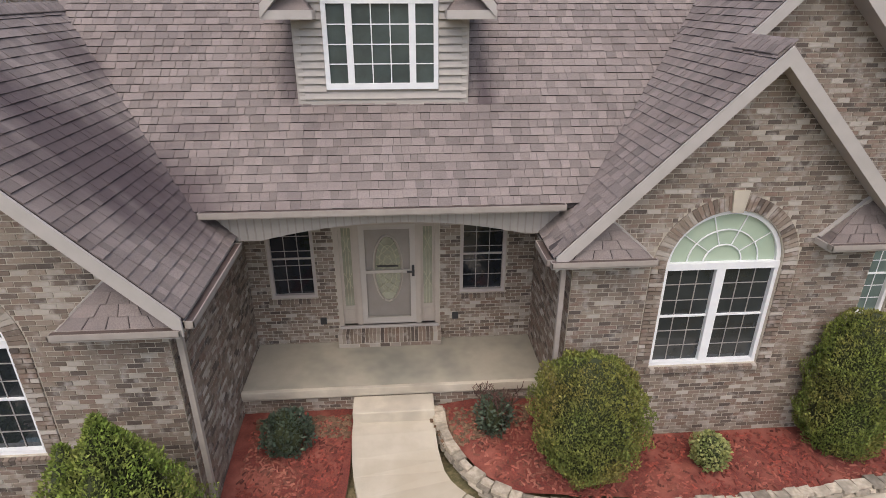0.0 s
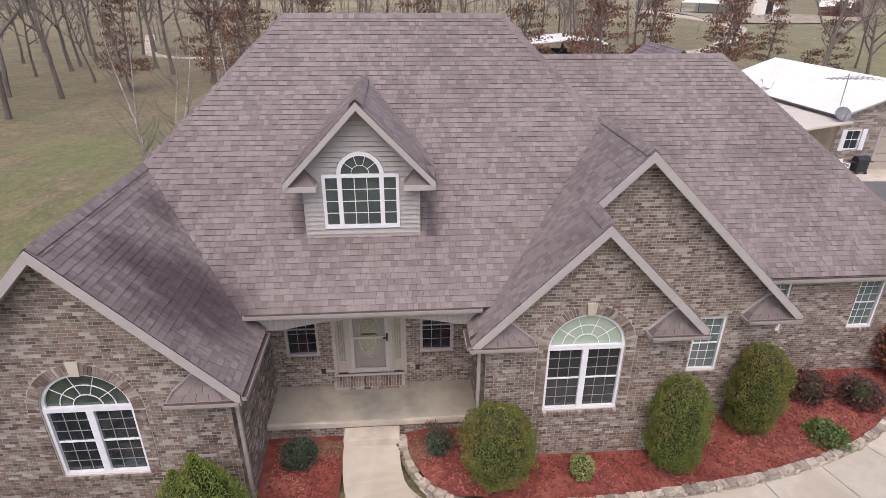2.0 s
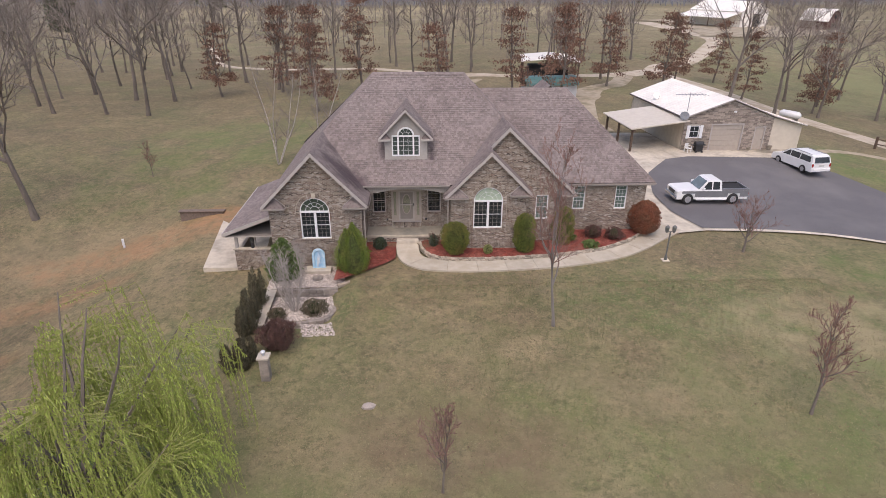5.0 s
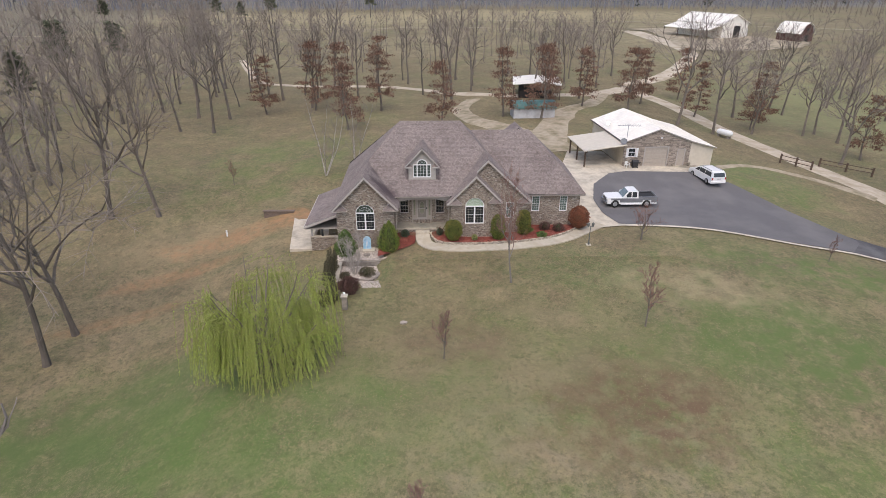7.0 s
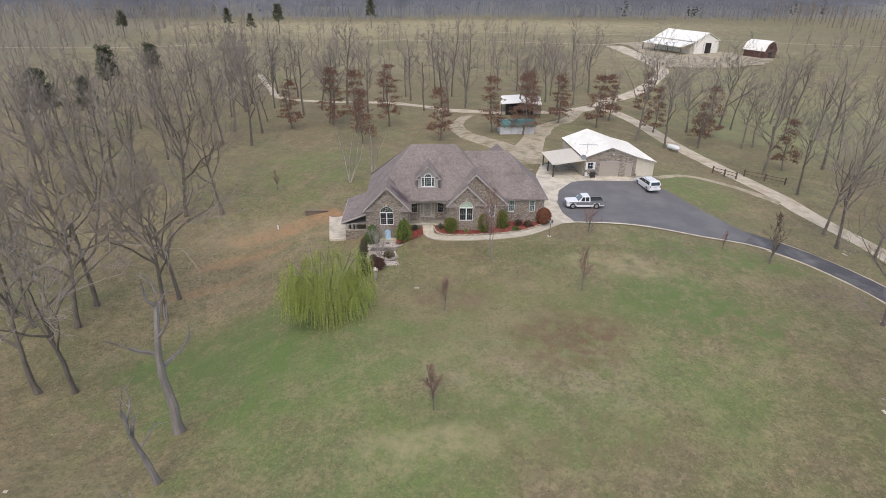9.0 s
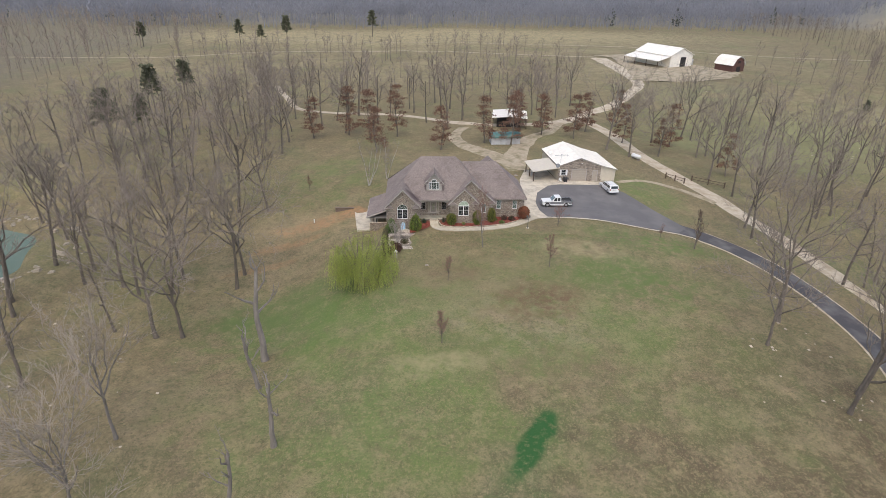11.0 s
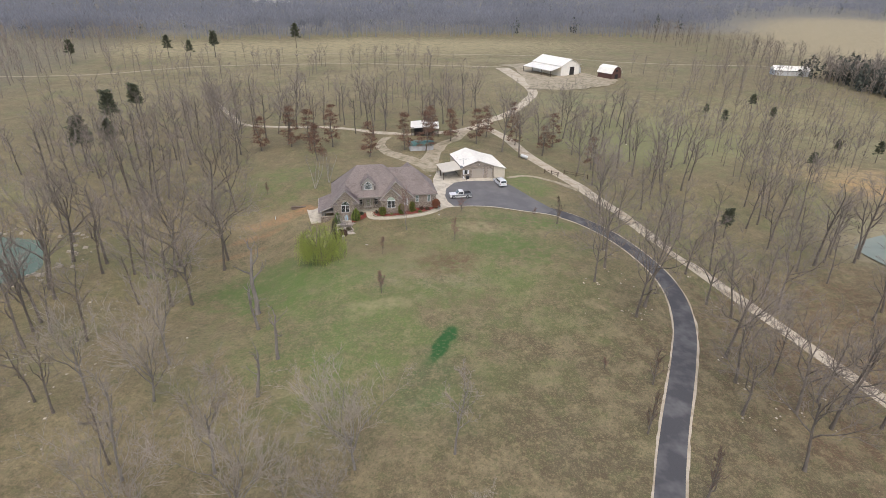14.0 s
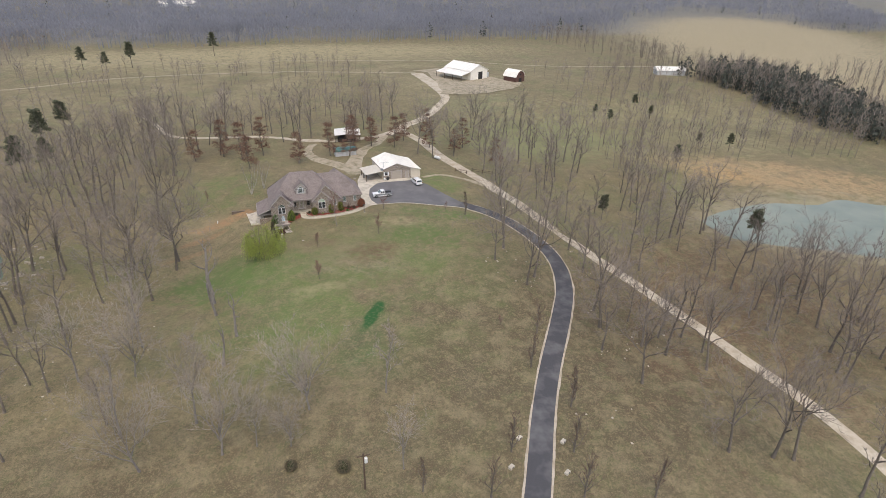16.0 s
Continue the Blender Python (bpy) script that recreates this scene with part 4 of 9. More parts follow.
def eave_return(x0, x1, peak_x, y, wall_y, z):
    """A small hipped return at the foot of a gable: gutter, fascia and shingled slopes leaning on the wall."""
    bm = bmesh.new()
    h = 0.62
    inner = x1 if abs(x1 - peak_x) < abs(x0 - peak_x) else x0
    outer = x0 if inner == x1 else x1
    a, b = bm.verts.new((outer, y, z)), bm.verts.new((inner, y, z))
    c, d = bm.verts.new((inner, wall_y, z)), bm.verts.new((outer, wall_y, z))
    t1 = bm.verts.new((outer + (inner - outer) * 0.5, wall_y, z + h))
    t2 = bm.verts.new((outer, wall_y, z + 0.12))
    bm.faces.new((a, b, t1))
    bm.faces.new((a, t1, t2))
    bm.faces.new((b, c, t1))
    bm.faces.new((a, d, c, b))
    bm.faces.new((a, t2, d))
    bmesh.ops.recalc_face_normals(bm, faces=bm.faces[:])
    ret = part("eave_return", bm, M_DECK, house, "small shingled eave return")
    A, B, T1, T2 = Vector((outer, y, z)), Vector((inner, y, z)), Vector((outer + (inner - outer) * 0.5, wall_y, z + h)), Vector((outer, wall_y, z + 0.12))
    C = Vector((inner, wall_y, z))
    out = Vector((0, -0.8, 0.6)) * 0.018
    P = Pieces()
    for r in range(5):
        u0, u1 = r / 5, (r + 1.1) / 5
        for (p0, p1), (q0, q1), k in (((A, T1), (B, T1), max(1, 5 - r)), ((B, T1), (C, T1), 1)):
            o2 = out if q0 is B else Vector(((inner - outer) * 0.012, 0, 0.01))
            l0, l1, r0, r1 = p0.lerp(p1, u0), p0.lerp(p1, min(1, u1)), q0.lerp(q1, u0), q0.lerp(q1, min(1, u1))
            for i in range(k):
                a0, a1 = i / k + 0.006, (i + 1) / k - 0.006
                base = [l0.lerp(r0, a0), l0.lerp(r0, a1), l1.lerp(r1, a1), l1.lerp(r1, a0)]
                P.hexa([tuple(v) for v in base] + [tuple(base[0] + o2), tuple(base[1] + o2), tuple(base[2] + o2 * 0.3), tuple(base[3] + o2 * 0.3)], True)
    P.make("shingles", M_SHINGLE, ret, kind="stuff")
    part("return_fascia", boxes((min(x0, x1) - 0.04, max(x0, x1) + 0.04, y - 0.1, wall_y, z - 0.09, z + 0.005)), M_TRIM, house, "taupe return fascia")
    gutter_run(min(x0, x1) - 0.05, max(x0, x1) + 0.06, y - 0.14, y - 0.03, z - 0.05, z + 0.03)
    bm = bmesh.new()
    tube(bm, [(inner, wall_y - 0.03, z + 0.02), (outer + (inner - outer) * 0.5, wall_y - 0.03, z + h)], 0.045, 4)
    part("flashing", bm, M_TRIM, house, "pale step flashing")


gable_trim(-5.31, 6.95, -8.43, 3.74, -2.3, 3.81, -1.62, -1.2)
gable_trim(5.06, 6.54, 2.33, 3.76, 7.62, 3.98, -0.24, 0.06)
gable_trim(6.23, 7.74, 5.06, 6.54, 10.66, 3.53, 0.85, 1.2)
eave_return(-8.4, -7.1, -5.31, -1.55, -1.2, 3.62)
eave_return(-3.7, -2.38, -5.31, -1.55, -1.2, 3.65)
eave_return(2.3, 3.72, 5.06, -0.2, 0.06, 3.68)
eave_return(6.35, 7.6, 5.06, -0.2, 0.06, 3.82)
eave_return(9.3, 10.6, 6.23, 0.9, 1.2, 3.42)

# gutters, fascia and downpipes
gutter_run(-2.68, 2.62, 0.42, 0.55, 4.2, 4.29)
gutter_run(10.7, 16.35, 2.42, 2.55, 3.55, 3.64)
part("fascia", boxes((10.6, 16.3, 2.55, 2.62, 3.45, 3.62), (10.6, 16.3, 2.6, 2.92, 3.45, 3.48)), M_TRIM, house, "taupe fascia and soffit")
gutter_run(-2.3, -2.18, -1.6, 0.62, 3.66, 3.75)
gutter_run(2.2, 2.33, -0.22, 0.5, 3.62, 3.71)
part("soffit", boxes((-2.68, -2.3, -1.6, 2.4, 3.62, 3.66)), M_TRIM, house, "taupe vented soffit")
part("soffit", boxes((2.33, 2.68, -0.2, 2.4, 3.6, 3.64)), M_TRIM, house, "taupe vented soffit")
for x, y, z1, z0 in ((-2.5, -1.3, 3.66, -0.1), (2.5, -0.07, 3.64, 0.1)):
    bm = bmesh.new()
    tube(bm, [(x, y, z1), (x, y, z0 + 0.12), (x, y - 0.15, z0)], 0.05, 4)
    part("downpipe", bm, M_GUTTAUPE, house, "taupe metal downpipe")

# porch: slab, steps, stoop, arched fascia
porch_slab = part("porch_slab", boxes((-2.67, 2.67, 0.96, 2.41, 0.45, SLAB_Z), bevel=0.02), M_PORCH, house, "sealed tan concrete porch floor")
part("porch_edge", boxes((-2.67, 2.67, 0.88, 0.96, SLAB_Z - 0.16, SLAB_Z + 0.004), bevel=0.012), M_CONC, house, "pale concrete porch edge")
brick_wall("porch_footing", -2.67, 2.67, -0.3, Roofline((-2.67, SLAB_Z - 0.16), (2.67, SLAB_Z - 0.16)), [], front(0.95), thick=0.1)
part("step", boxes((-0.74, 0.66, 0.44, 0.89, 0.2, 0.63), bevel=0.02), M_CONC, house, "pale concrete step")
stoop = part("stoop", boxes((-1.1, 0.89, 2.16, 2.41, SLAB_Z, 1.1)), M_MORTAR, house, "brick door stoop")
for i in range(27):
    x = -1.1 + i * 0.0737
    P = Pieces()
    P.hexa([(x + 0.006, 2.155, 0.895), (x + 0.067, 2.155, 0.895), (x + 0.067, 2.3, 0.895), (x + 0.006, 2.3, 0.895), (x + 0.006, 2.145, 1.105), (x + 0.067, 2.145, 1.105), (x + 0.067, 2.36, 1.112), (x + 0.006, 2.36, 1.112)])
    mesh_object("brick", P.v, P.f, M_BRICK_ONE, stoop)
for i in range(10):
    x = -1.1 + i * 0.199
    P = Pieces()
    P.hexa([(x + 0.006, 2.15, 0.81), (x + 0.193, 2.15, 0.81), (x + 0.193, 2.18, 0.81), (x + 0.006, 2.18, 0.81), (x + 0.006, 2.148, 0.882), (x + 0.193, 2.148, 0.882), (x + 0.193, 2.18, 0.882), (x + 0.006, 2.18, 0.882)])
    mesh_object("brick", P.v, P.f, M_BRICK_ONE, stoop)
bm = bmesh.new()
out = []
n = 28
for i in range(n + 1):
    x = -2.68 + 5.34 * i / n
    out.append((x, 3.72 + 0.24 * (1 - ((x - 0.09) / 2.0) ** 2) if abs(x - 0.09) < 2.0 else 3.72))
prism(bm, out + [(2.66, 4.24), (-2.68, 4.24)], "y", 0.74, 0.8)
part("porch_fascia", bm, M_SIDING, house, "arched taupe beadboard fascia over the porch")
k = 0
x = -2.6
while x < 2.6:
    zb = 3.72 + (0.24 * (1 - ((x - 0.09) / 2.0) ** 2) if abs(x - 0.09) < 2.0 else 0)
    part("batten", boxes((x, x + 0.018, 0.728, 0.742, zb + 0.01, 4.2)), M_GUTTAUPE, house)
    x += 0.12
part("porch_ceiling", boxes((-2.68, 2.68, 0.8, 2.4, 4.0, 4.04)), M_SIDING, house, "taupe porch ceiling")


# ---- windows and doors ----
def arch_ring(bm, cx, z0, r_in, r_out, y0, y1, squash=1.0, n=28):
    """A half-round flat frame facing -y."""
    pts = [[(cx + math.cos(math.pi * i / n) * r, z0 + math.sin(math.pi * i / n) * r * squash) for i in range(n + 1)] for r in (r_in, r_out)]
    prism(bm, pts[1] + pts[0][::-1], "y", y0, y1)
    return bm


def bar(bm, x0, x1, y0, y1, z0, z1):
    box(bm, x0, x1, y0, y1, z0, z1)


def sash_window(o, y, cols, rows, paired=False, fan=None, frame_mat=None, pane=None, parent=None, bar_mat=None):
    """A white vinyl window set into an opening in a wall facing -y: frame, sashes, grilles, panes and brick sill."""
    fm, bmx = frame_mat or M_WHITE, bar_mat or M_WHITE
    w = empty("window", 0, 0, 0)
    w.parent = parent or house
    f = 0.06
    bm = boxes((o.x0, o.x0 + f, y - 0.02, y + 0.1, o.z0, o.z1), (o.x1 - f, o.x1, y - 0.02, y + 0.1, o.z0, o.z1), (o.x0, o.x1, y - 0.025, y + 0.1, o.z0, o.z0 + f), (o.x0, o.x1, y - 0.025, y + 0.1, o.z1 - f, o.z1 + (0.05 if fan else 0)))
    if paired:
        box(bm, o.cx - 0.07, o.cx + 0.07, y - 0.02, y + 0.1, o.z0, o.z1)
    part("window_frame", bm, fm, w)
    halves = [(o.x0 + f, o.cx - 0.07), (o.cx + 0.07, o.x1 - f)] if paired else [(o.x0 + f, o.x1 - f)]
    za, zb = o.z0 + f, o.z1 - f
    zm = za + (zb - za) * 0.5
    for a, b in halves:
        part("pane", boxes((a, b, y + 0.055, y + 0.065, za, zb)), pane or M_GLASS, w, "dark window glass")
        part("meeting_rail", boxes((a, b, y + 0.02, y + 0.06, zm - 0.014, zm + 0.014)), fm, w)
        for i in range(1, cols):
            x = a + (b - a) * i / cols
            part("muntin", boxes((x - 0.007, x + 0.007, y + 0.042, y + 0.05, za, zb)), bmx, w)
        for j in range(1, rows):
            z = za + (zb - za) * j / rows
            if abs(z - zm) > 0.05:
                part("muntin", boxes((a, b, y + 0.043, y + 0.051, z - 0.007, z + 0.007)), bmx, w)
    if fan:
        r = o.r - 0.01
        bm = bmesh.new()
        ring = [(o.cx + math.cos(math.pi * i / 24) * r, o.z1 + 0.05 + math.sin(math.pi * i / 24) * (r - 0.05)) for i in range(25)]
        prism(bm, ring, "y", y + 0.05, y + 0.06)
        part("fanlight", bm, fan, w, "half-round fanlight pane")
        bm = bmesh.new()
        arc = lambda q, n=24: [(o.cx + math.cos(math.pi * i / n) * q, y + 0.03, o.z1 + 0.05 + math.sin(math.pi * i / n) * (q - 0.05 * q / r)) for i in range(n + 1)]
        arch_ring(bm, o.cx, o.z1 + 0.045, r - 0.06, r + 0.005, y - 0.01, y + 0.048, (r - 0.05) / r)
        part("fanlight_frame", bm, fm, w)
        bm = bmesh.new()
        for q in (0.33, 0.62):
            tube(bm, arc(q * r, 16), 0.012, 4)
        for deg in (36, 72, 108, 144):
            c, s = math.cos(radians(deg)), math.sin(radians(deg))
            tube(bm, [(o.cx + c * 0.33 * r, y + 0.03, o.z1 + 0.05 + s * 0.31 * r), (o.cx + c * 0.96 * r, y + 0.03, o.z1 + 0.05 + s * 0.9 * r)], 0.009, 4)
        part("fanlight_grille", bm, fm, w)
    return w


def brick_sill(x0, x1, z, y):
    sill = part("window_sill", boxes((x0 - 0.06, x1 + 0.06, y - 0.045, y + 0.055, z - 0.095, z - 0.03)), M_MORTAR, house, "sloped rowlock brick sill")
    x = x0 - 0.06
    while x < x1 + 0.06:
        a, b = x + 0.005, min(x + 0.072, x1 + 0.06)
        P = Pieces()
        P.hexa([(a, y - 0.05, z - 0.1), (b, y - 0.05, z - 0.1), (b, y + 0.06, z - 0.1), (a, y + 0.06, z - 0.1), (a, y - 0.06, z - 0.02), (b, y - 0.06, z - 0.02), (b, y + 0.06, z), (a, y + 0.06, z)])
        mesh_object("brick", P.v, P.f, M_BRICK_ONE, sill)
        x += 0.078


M_GRID = surface("taupe_window_grid", (0.34, 0.32, 0.3), (0.29, 0.27, 0.255), 5.0, 0.5)
M_FRAMET = surface("pale_taupe_window_frame", (0.5, 0.45, 0.42), (0.45, 0.4, 0.375), 5.0, 0.4)
# darker copy of the window glass, porch shade put into its colour
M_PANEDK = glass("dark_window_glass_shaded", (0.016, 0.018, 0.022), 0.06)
M_PANEGR = glass("greenish_window_glass", (0.1, 0.135, 0.12), 0.05)
sash_window(WL, -1.14, 3, 6, True, glass("dark_green_fanlight_glass", (0.05, 0.066, 0.05), 0.05), bar_mat=M_GRID)
sash_window(WR, 0.12, 3, 6, True, M_GLASS_GREEN, bar_mat=M_GRID)
sash_window(W3, 1.26, 3, 6, False, None, pane=M_PANEGR)
sash_window(W4, 2.96, 3, 6, False, None, pane=M_PANEGR)
sash_window(W5, 2.96, 3, 6, False, None, pane=M_PANEGR)
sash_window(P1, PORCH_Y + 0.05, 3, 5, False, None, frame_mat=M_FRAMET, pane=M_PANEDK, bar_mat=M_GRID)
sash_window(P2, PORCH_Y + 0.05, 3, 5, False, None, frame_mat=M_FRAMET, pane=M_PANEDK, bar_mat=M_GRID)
for o, y in ((WL, -1.2), (WR, 0.06), (W3, 1.2), (W4, 2.9), (W5, 2.9), (P1, PORCH_Y), (P2, PORCH_Y)):
    brick_sill(o.x0, o.x1, o.z0, y)

# front door with storm door and sidelights
M_DOOR = surface("taupe_door_paint", (0.46, 0.40, 0.34), (0.42, 0.365, 0.31), 4.0, 0.4)
M_BLACK = surface("black_iron", (0.02, 0.02, 0.022), (0.035, 0.035, 0.038), 20.0, 0.45)
YD = PORCH_Y + 0.07
DX0, DX1, DZ0, DZ1 = -1.07, 0.87, 1.11, 3.34
SX0, SX1 = -0.62, 0.42
M_SIDEGLASS = glass("bronze_leaded_glass", (0.23, 0.23, 0.175), 0.1)
M_STORM = surface("pale_storm_door_paint", (0.5, 0.455, 0.41), (0.46, 0.42, 0.375), 4.0, 0.35)
M_LEADGOLD = surface("brass_caming", (0.42, 0.4, 0.27), (0.34, 0.33, 0.22), 10.0, 0.4)
door = empty("front_door")
door.parent = house
tagged(door, "taupe front door with oval leaded glass and storm door")
part("door_frame", boxes((DX0, DX0 + 0.08, YD - 0.07, YD + 0.1, DZ0, DZ1), (DX1 - 0.08, DX1, YD - 0.07, YD + 0.1, DZ0, DZ1), (DX0, DX1, YD - 0.065, YD + 0.1, DZ1 - 0.08, DZ1), (SX0 - 0.1, SX0, YD - 0.06, YD + 0.1, DZ0, DZ1 - 0.08), (SX1, SX1 + 0.1, YD - 0.06, YD + 0.1, DZ0, DZ1 - 0.08)), M_DOOR, door)
part("threshold", boxes((DX0, DX1, YD - 0.12, YD + 0.1, DZ0 - 0.02, DZ0 + 0.05), bevel=0.008), M_TRIM, door, "pale metal threshold")
# darker door colour paints in the dimming of storm glass that has no pane
M_LEAF = surface("door_paint_behind_glass", (0.3, 0.265, 0.235), (0.27, 0.24, 0.21), 4.0, 0.4)
part("door_leaf", boxes((SX0, SX1, YD + 0.05, YD + 0.1, DZ0 + 0.05, DZ1 - 0.08)), M_LEAF, door, "taupe door leaf dimmed for the storm glass")
part("storm_door", boxes((SX0, SX0 + 0.1, YD - 0.03, YD + 0.012, DZ0 + 0.05, DZ1 - 0.08), (SX1 - 0.1, SX1, YD - 0.03, YD + 0.012, DZ0 + 0.05, DZ1 - 0.08), (SX0 + 0.1, SX1 - 0.1, YD - 0.03, YD + 0.012, DZ0 + 0.05, DZ0 + 0.19), (SX0 + 0.1, SX1 - 0.1, YD - 0.03, YD + 0.012, DZ1 - 0.18, DZ1 - 0.08), (SX0 + 0.1, SX1 - 0.1, YD - 0.03, YD + 0.012, 2.26, 2.32)), M_STORM, door, "pale storm door frame")
OX, OZ = (SX0 + SX1) / 2, 2.32
bm = bmesh.new()
prism(bm, [(OX + 0.24 * math.cos(2 * math.pi * i / 28), OZ + 0.66 * math.sin(2 * math.pi * i / 28)) for i in range(28)], "y", YD + 0.03, YD + 0.052)
part("oval_glass", bm, M_SIDEGLASS, door, "oval leaded glass")
bm = bmesh.new()
tube(bm, [(OX + 0.27 * math.cos(2 * math.pi * i / 28), YD + 0.035, OZ + 0.69 * math.sin(2 * math.pi * i / 28)) for i in range(29)], 0.024, 5)
part("oval_frame", bm, M_DOOR, door)
for rx, rz in ((0.17, 0.5), (0.09, 0.3)):
    bm = bmesh.new()
    tube(bm, [(OX + rx * math.cos(2 * math.pi * i / 20), YD + 0.022, OZ + rz * math.sin(2 * math.pi * i / 20)) for i in range(21)], 0.009, 4)
    part("caming", bm, M_LEADGOLD, door, "brass caming")
for sg in (-1, 1):
    for q in (-0.42, -0.25, -0.08, 0.08, 0.25, 0.42):
        bm = bmesh.new()
        w = 0.23 * math.sqrt(max(0.05, 1 - (q / 0.66) ** 2))
        tube(bm, [(OX - sg * w, YD + 0.024, OZ + q - w * 0.9), (OX + sg * w, YD + 0.024, OZ + q + w * 0.9)], 0.007, 4)
        part("caming", bm, M_LEADGOLD, door)
part("push_bar", boxes((OX - 0.2, OX + 0.2, YD - 0.05, YD - 0.03, 2.4, 2.43)), M_BLACK, door, "dark storm door bar")
part("door_handle", boxes((SX1 - 0.07, SX1 - 0.02, YD - 0.08, YD - 0.03, 2.2, 2.42), (SX1 - 0.16, SX1 - 0.02, YD - 0.1, YD - 0.07, 2.28, 2.32), bevel=0.008), M_BLACK, door, "black storm door handle")
for a, b in ((DX0 + 0.08, SX0 - 0.1), (SX1 + 0.1, DX1 - 0.08)):
    part("sidelight_panel", boxes((a, b, YD, YD + 0.05, DZ0 + 0.05, 1.56), (a, a + 0.05, YD, YD + 0.05, 1.56, DZ1 - 0.08), (b - 0.05, b, YD, YD + 0.05, 1.56, DZ1 - 0.08), (a + 0.05, b - 0.05, YD + 0.001, YD + 0.05, DZ1 - 0.15, DZ1 - 0.08)), M_DOOR, door)
    part("sidelight_moulding", boxes((a + 0.06, b - 0.06, YD - 0.012, YD, DZ0 + 0.12, 1.48), bevel=0.008), M_DOOR, door)
    part("sidelight_glass", boxes((a + 0.05, b - 0.05, YD + 0.02, YD + 0.03, 1.56, DZ1 - 0.15)), M_SIDEGLASS, door, "leaded sidelight glass")
    for i in range(1, 3):
        x = a + 0.05 + (b - a - 0.1) * i / 3
        part("caming", boxes((x - 0.005, x + 0.005, YD + 0.01, YD + 0.02, 1.56, DZ1 - 0.15)), M_LEADGOLD, door)
    for zc in (2.85, 2.1):
        for sg in (-1, 1):
            bm = bmesh.new()
            tube(bm, [((a + b) / 2 - sg * 0.07, YD + 0.012, zc - 0.16), ((a + b) / 2, YD + 0.012, zc), ((a + b) / 2 - sg * 0.07, YD + 0.012, zc + 0.16)], 0.007, 4)
            part("caming", bm, M_LEADGOLD, door)
for x, z in ((-1.38, 1.3), (1.18, 1.32)):
    ob = part("outlet_cover", boxes((x - 0.06, x + 0.06, PORCH_Y - 0.05, PORCH_Y, z - 0.07, z + 0.07), bevel=0.01), M_BLACK, house, "small black outdoor outlet cover")

# ---- dormer ----
dormer_y = 1.85
bm = bmesh.new()
prism(bm, [(-1.32, 5.3), (1.26, 5.3), (1.26, 7.25), (-0.03, 8.55), (-1.32, 7.25)], "y", dormer_y, dormer_y + 0.1)
for a, b in ((-1.32, -1.24), (1.18, 1.26)):
    prism(bm, [(dormer_y, 5.3), (dormer_y, 7.2), (3.9, 7.2)], "x", a, b)
part("dormer_wall", bm, M_SIDING, house, "taupe clapboard dormer wall")
WD = Opening(-0.9, 0.82, 5.76, 7.05)
z = 5.5
while z < 8.4:
    half = 1.29 if z < 7.2 else (8.5 - z)
    segs = [(-0.03 - half, -0.03 + half)]
    if 5.7 < z < 7.1:
        segs = [(-0.03 - half, -0.905), (0.825, -0.03 + half)]
    elif 7.1 <= z < 7.62:
        w = math.sqrt(max(0.0, 0.53 ** 2 - (z + 0.05 - 7.05) ** 2))
        segs = [(-0.03 - half, -0.04 - w), (-0.04 + w, -0.03 + half)]
    for a, b in segs:
        if b - a > 0.05:
            P = Pieces()
            P.hexa([(a, dormer_y, z), (b, dormer_y, z), (b, dormer_y, z + 0.1), (a, dormer_y, z + 0.1), (a, dormer_y - 0.048, z), (b, dormer_y - 0.048, z), (b, dormer_y - 0.012, z + 0.1), (a, dormer_y - 0.012, z + 0.1)])
            mesh_object("siding_board", P.v, P.f, M_SIDING, house)
    z += 0.115
part("corner_board", boxes((-1.35, -1.24, dormer_y - 0.03, dormer_y + 0.06, 5.5, 7.15)), M_SIDING, house)
part("corner_board", boxes((1.18, 1.29, dormer_y - 0.03, dormer_y + 0.06, 5.5, 7.15)), M_SIDING, house)
part("skirt_board", boxes((-1.35, 1.29, dormer_y - 0.035, dormer_y + 0.02, 5.44, 5.58)), M_SIDING, house)
dw = empty("window")
dw.parent = house
tagged(dw, "white arched dormer window")
YW = dormer_y - 0.06
part("window_frame", boxes((-0.9, -0.83, YW, YW + 0.08, 5.76, 7.05), (0.75, 0.82, YW, YW + 0.08, 5.76, 7.05), (-0.9, 0.82, YW - 0.005, YW + 0.08, 5.76, 5.85), (-0.9, 0.82, YW - 0.005, YW + 0.08, 6.98, 7.06), (-0.56, -0.46, YW, YW + 0.08, 5.84, 6.99), (0.38, 0.48, YW, YW + 0.08, 5.84, 6.99)), M_WHITE, dw)
M_DPANE = glass("grey_green_window_glass", (0.05, 0.065, 0.062), 0.05)
for a, b, c in ((-0.83, -0.56, 1), (-0.46, 0.38, 3), (0.48, 0.75, 1)):
    part("pane", boxes((a, b, YW + 0.04, YW + 0.05, 5.85, 6.98)), M_DPANE, dw, "dark window glass")
    for i in range(1, c):
        x = a + (b - a) * i / c
        part("muntin", boxes((x - 0.008, x + 0.008, YW + 0.025, YW + 0.035, 5.85, 6.98)), M_WHITE, dw)
    for j in range(1, 4):
        zz = 5.85 + 1.13 * j / 4
        part("muntin", boxes((a, b, YW + 0.026, YW + 0.036, zz - 0.008, zz + 0.008)), M_WHITE, dw)
bm = bmesh.new()
arcp = lambda q, n=20: [(-0.04 + math.cos(math.pi * i / n) * q, YW + 0.02, 7.06 + math.sin(math.pi * i / n) * q) for i in range(n + 1)]
prism(bm, [(x, z) for x, _, z in arcp(0.46)], "y", YW + 0.04, YW + 0.05)
part("fanlight", bm, M_DPANE, dw)
